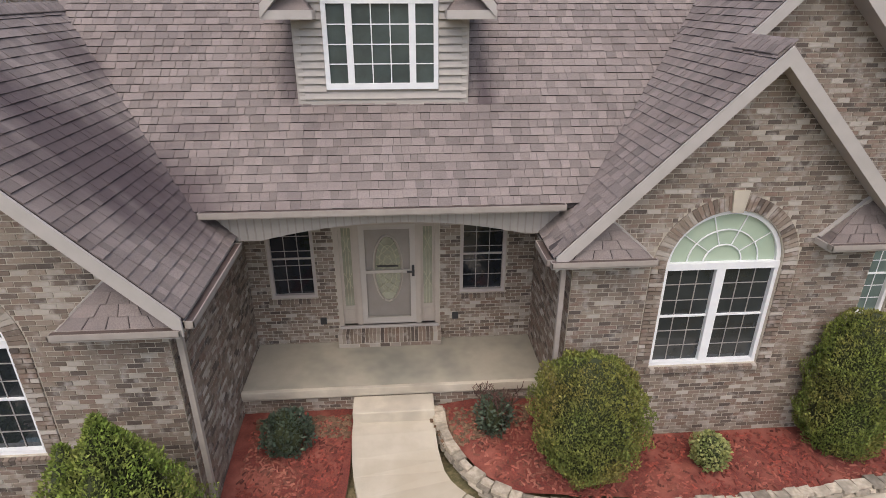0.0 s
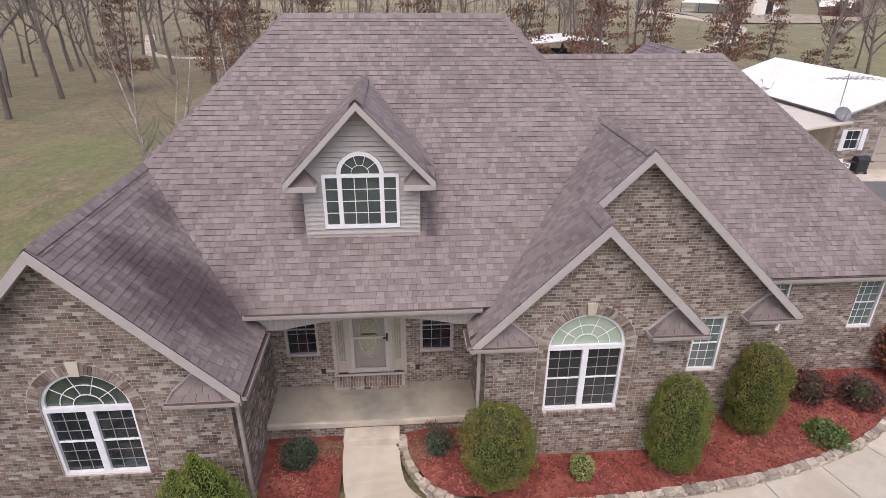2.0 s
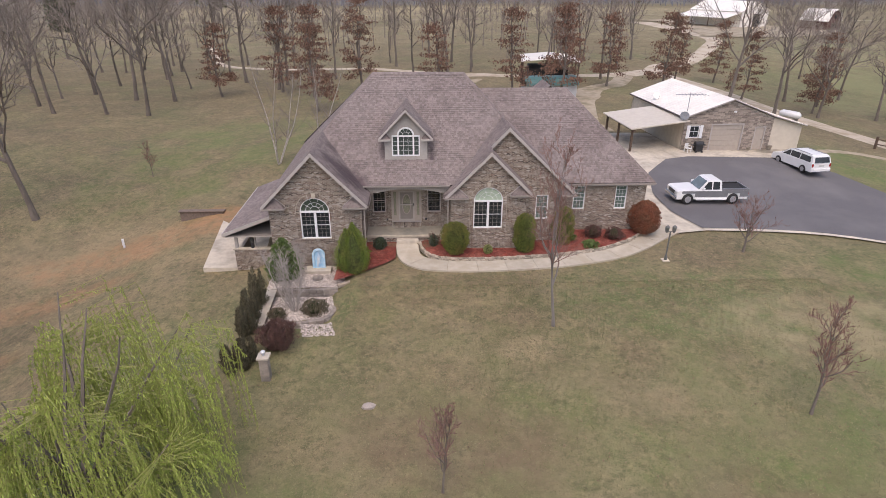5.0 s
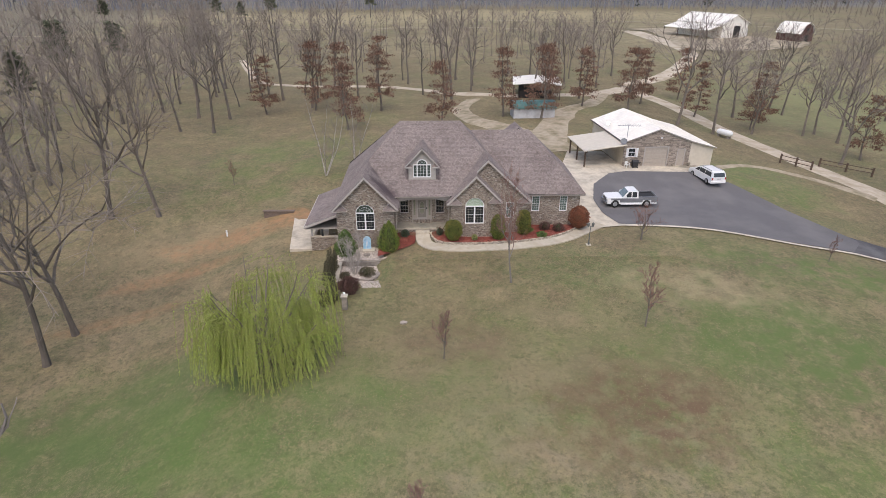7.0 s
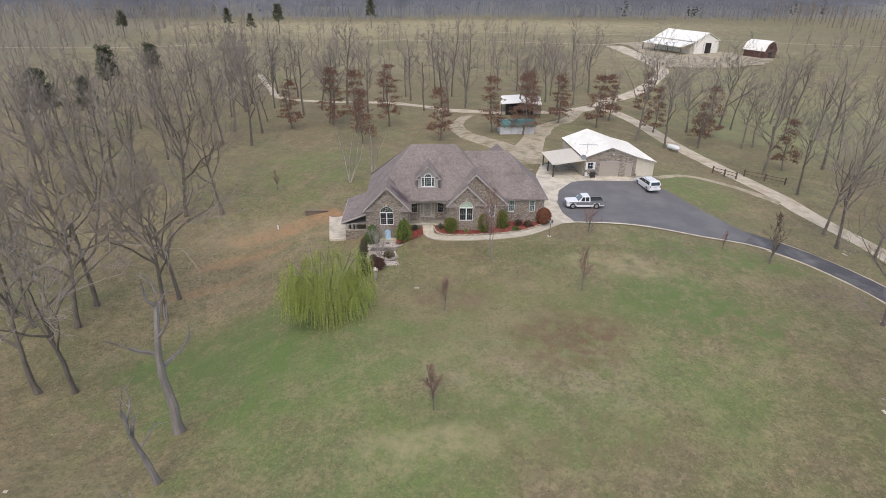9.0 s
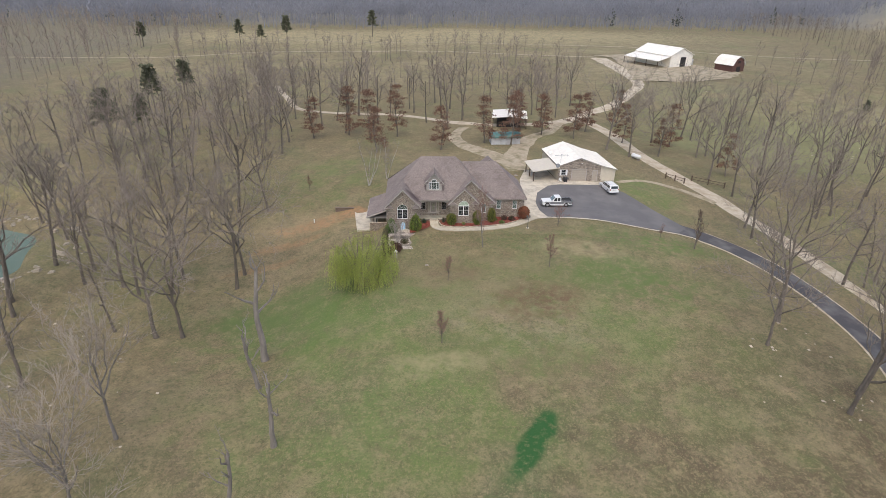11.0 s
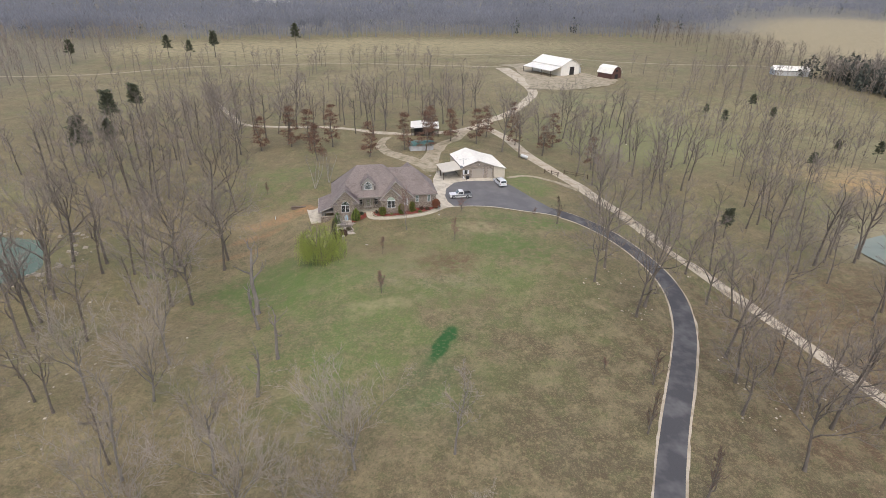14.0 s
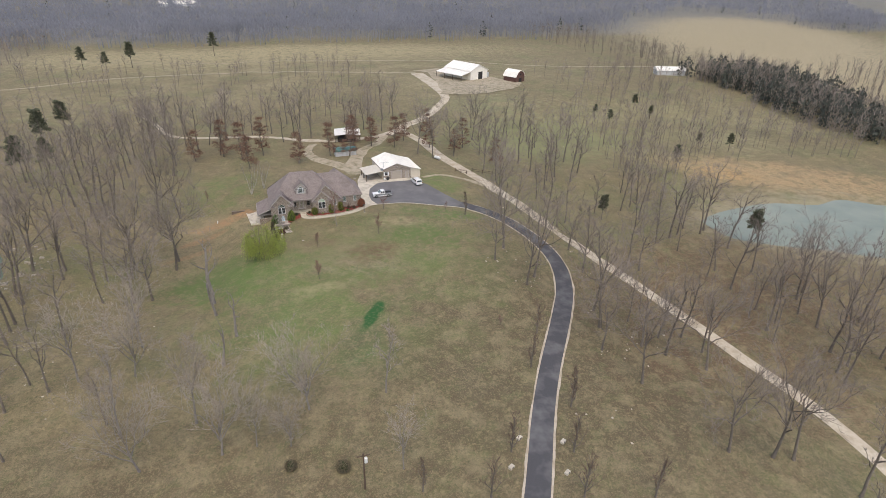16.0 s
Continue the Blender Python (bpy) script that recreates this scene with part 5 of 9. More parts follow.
bm = bmesh.new()
arch_ring(bm, -0.04, 7.05, 0.43, 0.525, YW - 0.01, YW + 0.05)
part("fanlight_frame", bm, M_WHITE, dw)
bm = bmesh.new()
tube(bm, arcp(0.2, 12), 0.008, 4)
for deg in (36, 72, 108, 144):
    c, s = math.cos(radians(deg)), math.sin(radians(deg))
    tube(bm, [(-0.04 + c * 0.2, YW + 0.02, 7.06 + s * 0.2), (-0.04 + c * 0.46, YW + 0.02, 7.06 + s * 0.46)], 0.008, 4)
part("fanlight_grille", bm, M_WHITE, dw)
zd_l = lambda x, y: 8.72 + (x + 0.03) * 1.05
zd_r = lambda x, y: 8.72 - (x + 0.03) * 1.05
ROOFS.append(roof_plane("dormer_roof", [(-1.68, 1.42), (-0.03, 1.42), (-0.03, 5.2), (-1.68, 3.5)], zd_l, (1, 0)))
ROOFS.append(roof_plane("dormer_roof", [(1.62, 3.5), (-0.03, 5.2), (-0.03, 1.42), (1.62, 1.42)], zd_r, (-1, 0)))
ridge_cap((-0.03, 1.42, 8.74), (-0.03, 5.0, 8.74))
board((-1.68, 1.41, 6.98), (-0.03, 1.41, 8.71), 0.17, 0.03)
board((-0.03, 1.41, 8.71), (1.62, 1.41, 6.98), 0.17, 0.03)
for (ax, az), (bx, bz) in (((-1.68, 6.98), (-0.03, 8.71)), ((-0.03, 8.71), (1.62, 6.98))):
    P = Pieces()
    P.hexa([(ax, 1.41, az - 0.17), (bx, 1.41, bz - 0.17), (bx, 1.85, bz - 0.17), (ax, 1.85, az - 0.17), (ax, 1.41, az - 0.14), (bx, 1.41, bz - 0.14), (bx, 1.85, bz - 0.14), (ax, 1.85, az - 0.14)])
    mesh_object("soffit", P.v, P.f, M_TRIM, house)
for x0, x1, px in ((-1.68, -1.0, -0.03), (0.94, 1.62, -0.03)):
    inner = x1 if x1 < 0 else x0
    outer = x0 if x1 < 0 else x1
    bm = bmesh.new()
    a, b, c, d = (bm.verts.new(p) for p in ((outer, 1.45, 6.9), (inner, 1.45, 6.9), (inner, 1.84, 6.9), (outer, 1.84, 6.9)))
    t1, t2 = bm.verts.new((outer + (inner - outer) * 0.55, 1.84, 7.25)), bm.verts.new((outer, 1.84, 7.2))
    for f in ((a, b, t1, t2), (b, c, t1), (a, d, c, b)):
        bm.faces.new(f)
    bmesh.ops.recalc_face_normals(bm, faces=bm.faces[:])
    part("eave_return", bm, M_SHINGLE_ONE, house)
    part("return_fascia", boxes((x0 - 0.02, x1 + 0.02, 1.41, 1.85, 6.78, 6.9)), M_TRIM, house)


# ---- shrubs ----
def leaf_cloud(n, rnd, where, size, up=0.3, slim=0.35, loose=0.55):
    """n small leaf sprays: where() gives a place and its outward direction."""
    v, f = [], []
    for _ in range(n):
        p, d = where()
        d = (d + Vector((rnd.uniform(-1, 1), rnd.uniform(-1, 1), rnd.uniform(-0.6, 1))) * loose + Vector((0, 0, up))).normalized()
        s = d.orthogonal().normalized()
        s = (s * math.cos(a := rnd.uniform(0, 6.3)) + d.cross(s) * math.sin(a))
        L, w = rnd.uniform(*size), rnd.uniform(*size) * slim
        b = len(v)
        q = p + d * L
        m = p + d * L * 0.5
        v += [tuple(p), tuple(m + s * w), tuple(q), tuple(m - s * w)]
        f.append((b, b + 1, b + 2, b + 3))
    return v, f


def shrub(name, x, y, z, profile, material, n, size, seed, label, category="shrub", lumps=0.12, up=0.3, stem=True, inner=None, lobes=((0, 0, 1),), slim=0.35):
    """A clipped or natural evergreen: an uneven solid of sprays round a solid core, by default coloured dark as inner
    shade. profile: (height, radius) pairs.
    """
    rnd = random.Random(seed)
    root = empty(name, x, y, z, 0, label, category)
    H = profile[-1][0]

    def radius(h, a):
        for (h0, r0), (h1, r1) in zip(profile, profile[1:]):
            if h0 <= h <= h1:
                r = r0 + (r1 - r0) * (h - h0) / (h1 - h0 + 1e-9)
                break
        else:
            r = profile[-1][1]
        q = Vector((math.cos(a) * 1.3, math.sin(a) * 1.3, h * 1.6))
        return r * (1 + lumps * 1.6 * noise.noise(q * 1.5 + Vector((seed, 0, 0))) + lumps * noise.noise(q * 4 + Vector((0, seed, 0))))

    def where():
        while True:
            h = rnd.uniform(0, H)
            if rnd.random() < 0.25 + radius(h, 0) / max(r for _, r in profile):
                break
        a = rnd.uniform(0, 2 * math.pi)
        r = radius(h, a) * rnd.choice((1.0, 0.98, 0.94, 0.86, 0.78))
        dx, dy, s = rnd.choice(lobes)
        return Vector((dx + r * s * math.cos(a), dy + r * s * math.sin(a), h * (0.4 + 0.6 * s))), Vector((0.4 * math.cos(a), 0.4 * math.sin(a), 0.25))

    v, f = leaf_cloud(n, rnd, where, size, up, slim, 1.0)
    mesh_object("foliage", v, f, material, root)
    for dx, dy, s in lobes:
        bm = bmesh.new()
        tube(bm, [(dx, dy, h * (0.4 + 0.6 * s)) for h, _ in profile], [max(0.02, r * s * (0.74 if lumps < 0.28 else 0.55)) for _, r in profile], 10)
        part("core", bm, inner or M_CORE, root, "solid inner core", True)
    if stem:
        bm = bmesh.new()
        tube(bm, [(0, 0, -0.15), (0, 0, 0.3)], 0.06, 6)
        part("stem", bm, M_BARK, root)
    return root


# dark green for the solid cores: paints the shade between the sprays
M_CORE = surface("inner_foliage_shade", (0.05, 0.06, 0.022), (0.035, 0.042, 0.016), 20.0, 0.95)
M_ARB = surface("arborvitae_foliage", (0.125, 0.165, 0.03), (0.175, 0.21, 0.04), 3.0, 0.8, island=0.5, cc=(0.21, 0.19, 0.05), scale2=1.4)
M_ARB_FRESH = surface("fresh_arborvitae_foliage", (0.135, 0.205, 0.03), (0.19, 0.26, 0.045), 3.0, 0.8, island=0.5, cc=(0.22, 0.22, 0.055), scale2=1.4)
M_ARB_BROWN = surface("bronzed_arborvitae_foliage", (0.13, 0.16, 0.032), (0.18, 0.195, 0.04), 2.0, 0.8, island=0.5, cc=(0.23, 0.175, 0.05), scale2=1.0)
M_YEW = surface("dark_green_foliage", (0.095, 0.15, 0.038), (0.13, 0.19, 0.05), 3.0, 0.75, island=0.35)
M_HOLLY = surface("blue_green_holly_foliage", (0.05, 0.075, 0.05), (0.08, 0.105, 0.065), 6.0, 0.5, island=0.4)
M_GOLD = surface("variegated_foliage", (0.33, 0.33, 0.12), (0.16, 0.2, 0.06), 9.0, 0.75, island=0.35)
M_RUST = surface("rust_red_foliage", (0.27, 0.1, 0.05), (0.18, 0.068, 0.04), 4.0, 0.85, island=0.5, cc=(0.16, 0.09, 0.05), scale2=1.5)
M_MAROON = surface("maroon_twigs", (0.13, 0.065, 0.052), (0.09, 0.052, 0.042), 5.0, 0.9, island=0.3)
M_DULL = surface("dull_evergreen_foliage", (0.115, 0.105, 0.06), (0.17, 0.135, 0.09), 4.0, 0.85, island=0.35)
EGG = [(0.05, 0.46), (0.4, 0.7), (0.9, 0.83), (1.4, 0.8), (1.75, 0.64), (1.95, 0.38), (2.04, 0.1)]
TALL = [(0.05, 0.5), (0.5, 0.62), (1.1, 0.66), (1.7, 0.64), (2.1, 0.55), (2.38, 0.36), (2.5, 0.1)]
shrub("arborvitae", -3.2, -2.35, 0.0, [(0.05, 0.7), (0.5, 0.88), (1.0, 0.9), (1.5, 0.78), (2.0, 0.58), (2.4, 0.36), (2.75, 0.16), (3.0, 0.03)], M_ARB_FRESH, 42000, (0.03, 0.07), 1, "tall pointed bright green arborvitae beside the porch wall", "evergreen", 0.2, 0.7, lobes=((0.05, 0.1, 1.0), (0.05, 0.1, 1.0), (0.05, 0.1, 1.0), (-0.36, 0.05, 0.82), (0.1, -0.3, 0.8)), slim=0.24)
shrub("arborvitae", 2.95, -0.62, 0.2, EGG, M_ARB_BROWN, 30000, (0.03, 0.068), 2, "rounded green arborvitae bush with bronzed tips", "evergreen", 0.18, 0.75, slim=0.24)
shrub("arborvitae", 7.3, -0.4, 0.2, TALL, M_ARB, 28000, (0.03, 0.068), 3, "upright green arborvitae bush in the mulch bed", "evergreen", 0.18, 0.75, slim=0.24)
shrub("arborvitae", 9.95, 0.7, 0.2, TALL, M_ARB_BROWN, 25000, (0.03, 0.068), 4, "upright bronze-green arborvitae bush in the mulch bed", "evergreen", 0.18, 0.75, slim=0.24)
shrub("yew_bush", -7.25, -2.5, -0.35, [(0.0, 0.75), (0.5, 0.95), (1.0, 0.88), (1.6, 0.62), (2.1, 0.4), (2.5, 0.08)], M_YEW, 8000, (0.07, 0.14), 5, "dense dark green pointed yew at the gable corner", "evergreen", 0.2)
shrub("burning_bush", 15.9, 2.3, 0.2, [(0.05, 0.65), (0.6, 0.92), (1.2, 0.95), (1.7, 0.75), (2.1, 0.38), (2.25, 0.08)], M_RUST, 9000, (0.05, 0.12), 6, "rust-red winter bush at the house corner", "shrub", 0.2, inner=M_RUST)
shrub("holly_bush", -1.78, 0.1, 0.22, [(0.0, 0.2), (0.25, 0.38), (0.5, 0.36), (0.72, 0.18), (0.78, 0.05)], M_HOLLY, 1500, (0.05, 0.09), 7, "small dark blue-green holly in the mulch", "shrub", 0.25)
shrub("holly_bush", 1.62, 0.1, 0.36, [(0.0, 0.12), (0.25, 0.26), (0.55, 0.24), (0.8, 0.06)], M_HOLLY, 700, (0.05, 0.09), 8, "small dark holly with bare shoots", "shrub", 0.35)
shrub("golden_shrub", 5.0, -0.65, 0.2, [(0.0, 0.2), (0.2, 0.3), (0.4, 0.26), (0.52, 0.06)], M_GOLD, 1300, (0.04, 0.08), 9, "small yellow-green variegated shrub in the mulch", "shrub", 0.2)
shrub("juniper", 11.7, 0.1, 0.2, [(0.0, 0.4), (0.15, 0.5), (0.3, 0.38), (0.42, 0.08)], M_YEW, 1300, (0.05, 0.1), 10, "low spreading green juniper in the mulch", "shrub", 0.3)
shrub("juniper", 10.6, 1.3, 0.2, [(0.0, 0.35), (0.15, 0.42), (0.3, 0.3), (0.36, 0.08)], M_YEW, 900, (0.05, 0.1), 11, "low spreading green juniper in the mulch", "shrub", 0.3)
shrub("dwarf_shrub", 12.3, 1.7, 0.2, [(0.0, 0.4), (0.25, 0.55), (0.55, 0.45), (0.75, 0.1)], M_MAROON, 1300, (0.05, 0.12), 12, "low maroon winter shrub in the mulch", "shrub", 0.3)
shrub("dwarf_shrub", 13.6, 1.4, 0.2, [(0.0, 0.45), (0.25, 0.6), (0.55, 0.45), (0.7, 0.1)], M_MAROON, 1300, (0.05, 0.12), 13, "low maroon winter shrub in the mulch", "shrub", 0.3)
shrub("juniper", -5.0, -5.9, -0.72, [(0.0, 0.55), (0.25, 0.7), (0.5, 0.5), (0.65, 0.1)], M_DULL, 2200, (0.05, 0.11), 14, "low grey-green spreading juniper on the terrace", "shrub", 0.3)
shrub("juniper", -6.9, -6.5, -0.72, [(0.0, 0.4), (0.2, 0.45), (0.45, 0.3), (0.55, 0.06)], M_DULL, 1200, (0.05, 0.11), 15, "low grey-green spreading juniper on the terrace", "shrub", 0.3)
shrub("barberry_bush", -6.2, -9.4, ground(-6.2, -9.4), [(0.0, 0.35), (0.4, 0.7), (0.85, 0.78), (1.2, 0.5), (1.4, 0.12)], M_MAROON, 4200, (0.12, 0.3), 16, "upright maroon barberry with bare winter twigs below the terrace", "shrub", 0.45, 0.8, inner=M_MAROON, slim=0.07)
M_JUNIPER = surface("dark_juniper_foliage", (0.085, 0.082, 0.046), (0.13, 0.11, 0.066), 4.0, 0.85, island=0.5)
for i, (x, y, h) in enumerate(((-8.15, -5.6, 2.7), (-8.2, -7.0, 2.1), (-8.1, -8.3, 1.7), (-7.45, -10.6, 1.45), (-8.1, -10.9, 1.3))):
    shrub("dark_evergreen", x, y, ground(x, y), [(0.0, 0.2), (h * 0.25, 0.3), (h * 0.6, 0.22), (h * 0.85, 0.1), (h, 0.02)], M_JUNIPER, 4200, (0.06, 0.16), 30 + i, "ragged dark upright juniper below the retaining wall", "evergreen", 0.5, 0.7, lobes=((0, 0, 1.0), (0.3, 0.25, 0.85), (-0.25, 0.3, 0.75), (0.1, -0.36, 0.65)), slim=0.2, inner=M_JUNIPER)
shrub("round_evergreen", -3.06, -84.05, ground(-3.06, -84.05), [(0.0, 0.7), (0.5, 1.0), (1.1, 0.85), (1.5, 0.2)], M_DULL, 1800, (0.1, 0.2), 41, "small round dark evergreen in the field", "evergreen", 0.2)
shrub("round_evergreen", -10.16, -81.68, ground(-10.16, -81.68), [(0.0, 0.6), (0.4, 0.85), (0.9, 0.7), (1.3, 0.2)], M_DULL, 1500, (0.1, 0.2), 42, "small round dull evergreen in the field", "evergreen", 0.2)
shrub("dark_evergreen", 5.3, 30, ground(5.3, 30), [(0.0, 0.9), (0.8, 1.5), (1.6, 1.3), (2.4, 0.3)], M_DULL, 2500, (0.1, 0.24), 43, "rounded dark evergreen behind the house", "evergreen", 0.3)


# ---- front yard: walk, beds, edging ----
WALK = [(-0.04, 0.45, 1.4), (-0.02, -0.2, 1.4), (0.22, -1.0, 1.45), (1.1, -1.78, 1.5), (3, -2.12, 1.4), (5, -2.12, 1.4), (7.5, -1.95, 1.4), (10, -1.55, 1.4), (12.7, -0.75, 1.45), (14.8, 0.5, 1.5), (16.6, 2.1, 1.7), (18.2, 3.6, 2.2)]
walk_line = spline(WALK, 0.25)


def walk_level(x, y):
    """The walk rises to the porch step."""
    return 0.09 + min(0.0, ground(x, y)) * 0.4 + 0.33 * smooth(-1.3, 0.5, y) * (1 - smooth(1.2, 2.0, x))


M_WALK = surface("walk_concrete", (0.5, 0.45, 0.36), (0.43, 0.385, 0.305), 2.2, 0.9, 0.25, 70.0, cc=(0.4, 0.345, 0.26), scale2=0.8, world_pos=True, objrand=0.06)
front_walk = empty("front_walk")
tagged(front_walk, "curved pale concrete front walk with scored joints", "walkway", kind="structure")
k = 0
while k < len(walk_line) - 1:
    e = min(k + 7, len(walk_line) - 1)
    verts, faces = [], []
    seg = walk_line[k:e + 1]
    for i, p in enumerate(seg):
        gi = k + i
        d = (walk_line[min(gi + 1, len(walk_line) - 1)] - walk_line[max(gi - 1, 0)])[:2]
        d = d / np.linalg.norm(d)
        c = p[:2] + (d * 0.012 if i == 0 else (-d * 0.012 if i == len(seg) - 1 else 0))
        for s, dz in ((-1, -0.2), (-1, 0.0), (1, 0.0), (1, -0.2)):
            verts.append((c[0] - d[1] * p[2] / 2 * s, c[1] + d[0] * p[2] / 2 * s, walk_level(c[0], c[1]) + dz))
    for i in range(len(seg) - 1):
        for q in range(3):
            a = i * 4 + q
            faces.append((a, a + 1, a + 5, a + 4))
    faces.append((3, 2, 1, 0))
    n = (len(seg) - 1) * 4
    faces.append((n, n + 1, n + 2, n + 3))
    mesh_object("slab", verts, faces, M_WALK, front_walk)
    k = e
def bed_rise(x, y):
    """The mulch is heaped towards the porch."""
    return 0.22 * smooth(-1.4, 0.7, y) * (1 - smooth(2.2, 4.5, x))


drape("mulch_bed", [(0.72, 0.85), (0.9, 0.0), (1.5, -0.95), (3, -1.4), (5, -1.42), (7.5, -1.22), (10, -0.85), (12.6, -0.05), (14.8, 1.25), (16.1, 2.6), (16.1, 3.05), (2.6, 3.05), (2.6, 0.95)], 0.2, M_MULCH, 0.4, label="red shredded mulch bed along the brick wall", level=bed_rise, category="flower bed")
drape("mulch_bed", [(-0.75, 0.95), (-0.74, -0.3), (-0.8, -1.12), (-1.46, -1.8), (-2.05, -2.3), (-3.05, -3.15), (-4.0, -3.75), (-4.2, -3.75), (-4.2, -1.1), (-2.7, -1.1), (-2.7, 0.95)], 0.1, M_MULCH, 0.35, label="red shredded mulch bed beside the porch", level=bed_rise, category="flower bed")


def chips(name, poly, level, n, material, size, seed, label, category):
    """Loose chips or pebbles strewn over a bed."""
    rnd = random.Random(seed)
    xs, ys = [p[0] for p in poly], [p[1] for p in poly]
    P = Pieces()
    made = 0
    while made < n:
        x, y = rnd.uniform(min(xs), max(xs)), rnd.uniform(min(ys), max(ys))
        inside = False
        for (ax, ay), (bx, by) in zip(poly, poly[1:] + poly[:1]):
            if (ay > y) != (by > y) and x < ax + (bx - ax) * (y - ay) / (by - ay):
                inside = not inside
        if not inside:
            continue
        made += 1
        a, w, d, h = rnd.uniform(0, 6.3), rnd.uniform(*size[0]), rnd.uniform(*size[1]), rnd.uniform(*size[2])
        c, s = math.cos(a), math.sin(a)
        t = rnd.uniform(-0.2, 0.2)
        z = level(x, y)
        base = [(x + c * u - s * v, y + s * u + c * v, z + t * u) for u, v in ((-w, -d), (w, -d), (w, d), (-w, d))]
        top = [(x + c * u * 0.7 - s * v * 0.7, y + s * u * 0.7 + c * v * 0.7, z + h + t * u) for u, v in ((-w, -d), (w, -d), (w, d), (-w, d))]
        P.hexa(base + top, True)
    return tagged(P.make(name, material), label, category, kind="stuff")


M_CHIP = surface("red_mulch_chips", (0.27, 0.06, 0.04), (0.15, 0.04, 0.03), 30.0, 0.95, island=0.55, world_pos=True, cc=(0.32, 0.13, 0.09), scale2=1.2)
RBED = [(0.85, 0.65), (1.0, 0.05), (1.6, -0.8), (3, -1.3), (5, -1.32), (7.5, -1.12), (10, -0.75), (12.6, 0.05), (14.8, 1.35), (15.9, 2.5), (15.9, 2.85), (10.2, 2.85), (10.2, 1.15), (7.4, 1.15), (7.4, 0.0), (2.75, 0.0), (2.75, 0.65)]
LBED = [(-0.85, 0.75), (-0.85, -0.3), (-0.95, -1.05), (-1.55, -1.7), (-2.1, -2.15), (-3.1, -3.0), (-4.0, -3.6), (-4.1, -1.3), (-2.45, -1.3), (-2.45, 0.75)]
chips("mulch_chips", RBED, lambda x, y: 0.2 + bed_rise(x, y), 4600, M_CHIP, ((0.02, 0.07), (0.008, 0.02), (0.008, 0.03)), 3, "loose red mulch chips", "mulch")
chips("mulch_chips", LBED, lambda x, y: 0.1 + bed_rise(x, y), 1900, M_CHIP, ((0.02, 0.07), (0.008, 0.02), (0.008, 0.03)), 4, "loose red mulch chips", "mulch")
M_DEADLEAF = surface("dry_oak_leaves", (0.2, 0.12, 0.07), (0.13, 0.08, 0.05), 10.0, 0.9, island=0.4, world_pos=True)
chips("dead_leaves", [(-2.4, 0.75), (-0.8, 0.75), (-0.8, 0.2), (-2.4, 0.5)], lambda x, y: 0.11 + bed_rise(x, y), 420, M_DEADLEAF, ((0.02, 0.05), (0.015, 0.035), (0.005, 0.02)), 9, "dry brown leaves blown against the porch", "leaf litter")
chips("dead_leaves", [(0.5, 0.7), (2.4, 0.7), (2.4, 0.3), (0.8, -0.2)], lambda x, y: 0.21 + bed_rise(x, y), 420, M_DEADLEAF, ((0.02, 0.05), (0.015, 0.035), (0.005, 0.02)), 10, "dry brown leaves blown against the porch", "leaf litter")


def stone_row(name, pts, z0, courses, size, material, seed, label, gap=0.015, h=0.085, width=(0.1, 0.14)):
    """A low dry wall of single stones along a plan line."""
    wall = empty(name)
    tagged(wall, label, "edging", kind="structure")
    rnd = random.Random(seed)
    line = spline(pts, 0.05)
    for c in range(courses):
        acc, start = rnd.uniform(0, 0.1), 0
        lens = rnd.uniform(*size)
        run = 0.0
        for i in range(1, len(line)):
            run += float(np.linalg.norm((line[i] - line[i - 1])[:2]))
            if run >= lens or i == len(line) - 1:
                a, b = line[start][:2], line[i][:2]
                d = (b - a) / (np.linalg.norm(b - a) + 1e-9)
                nrm = np.array((-d[1], d[0]))
                w = rnd.uniform(*width)
                base = (z0(a[0], a[1]) + z0(b[0], b[1])) / 2 + c * h
                a, b = a + d * gap / 2, b - d * gap / 2
                off = nrm * rnd.uniform(-0.02, 0.02)
                P = Pieces()
                lo = [(*(q + off + nrm * s * w), base) for q, s in ((a, -1), (b, -1), (b, 1), (a, 1))]
                hi = [(*(q + off + nrm * s * w * rnd.uniform(0.8, 0.97)), base + h - 0.006 + rnd.uniform(-0.012, 0.012)) for q, s in ((a, -1), (b, -1), (b, 1), (a, 1))]
                P.hexa(lo + hi)
                mesh_object("stone", P.v, P.f, material, wall)
                start, run, lens = i, 0.0, rnd.uniform(*size)
    return wall


EDGE = [(0.74, 0.7), (0.8, 0.05), (1.12, -0.6), (1.75, -1.12), (3, -1.42), (5, -1.44), (7.5, -1.25), (10, -0.86), (12.55, -0.08), (14.7, 1.2), (16.0, 2.55)]
stone_row("bed_edging", EDGE, lambda x, y: 0.03 + 1.1 * bed_rise(x, y), 4, (0.08, 0.26), M_STONE, 21, "low dry-stacked tan ledge stone edging", h=0.062, width=(0.06, 0.12))
EDGE2 = [(-0.74, -1.1), (-1.46, -1.88), (-2.05, -2.4), (-3.07, -3.25), (-4.0, -3.83)]
M_PAVER = surface("tan_paver", (0.42, 0.35, 0.27), (0.33, 0.27, 0.21), 8.0, 0.9, 0.3, 40.0, objrand=0.12, world_pos=True)
stone_row("bed_edging", EDGE2, lambda x, y: -0.12 - 0.07 * (-0.35 - y), 2, (0.28, 0.34), M_PAVER, 22, "row of tan concrete pavers along the bed")
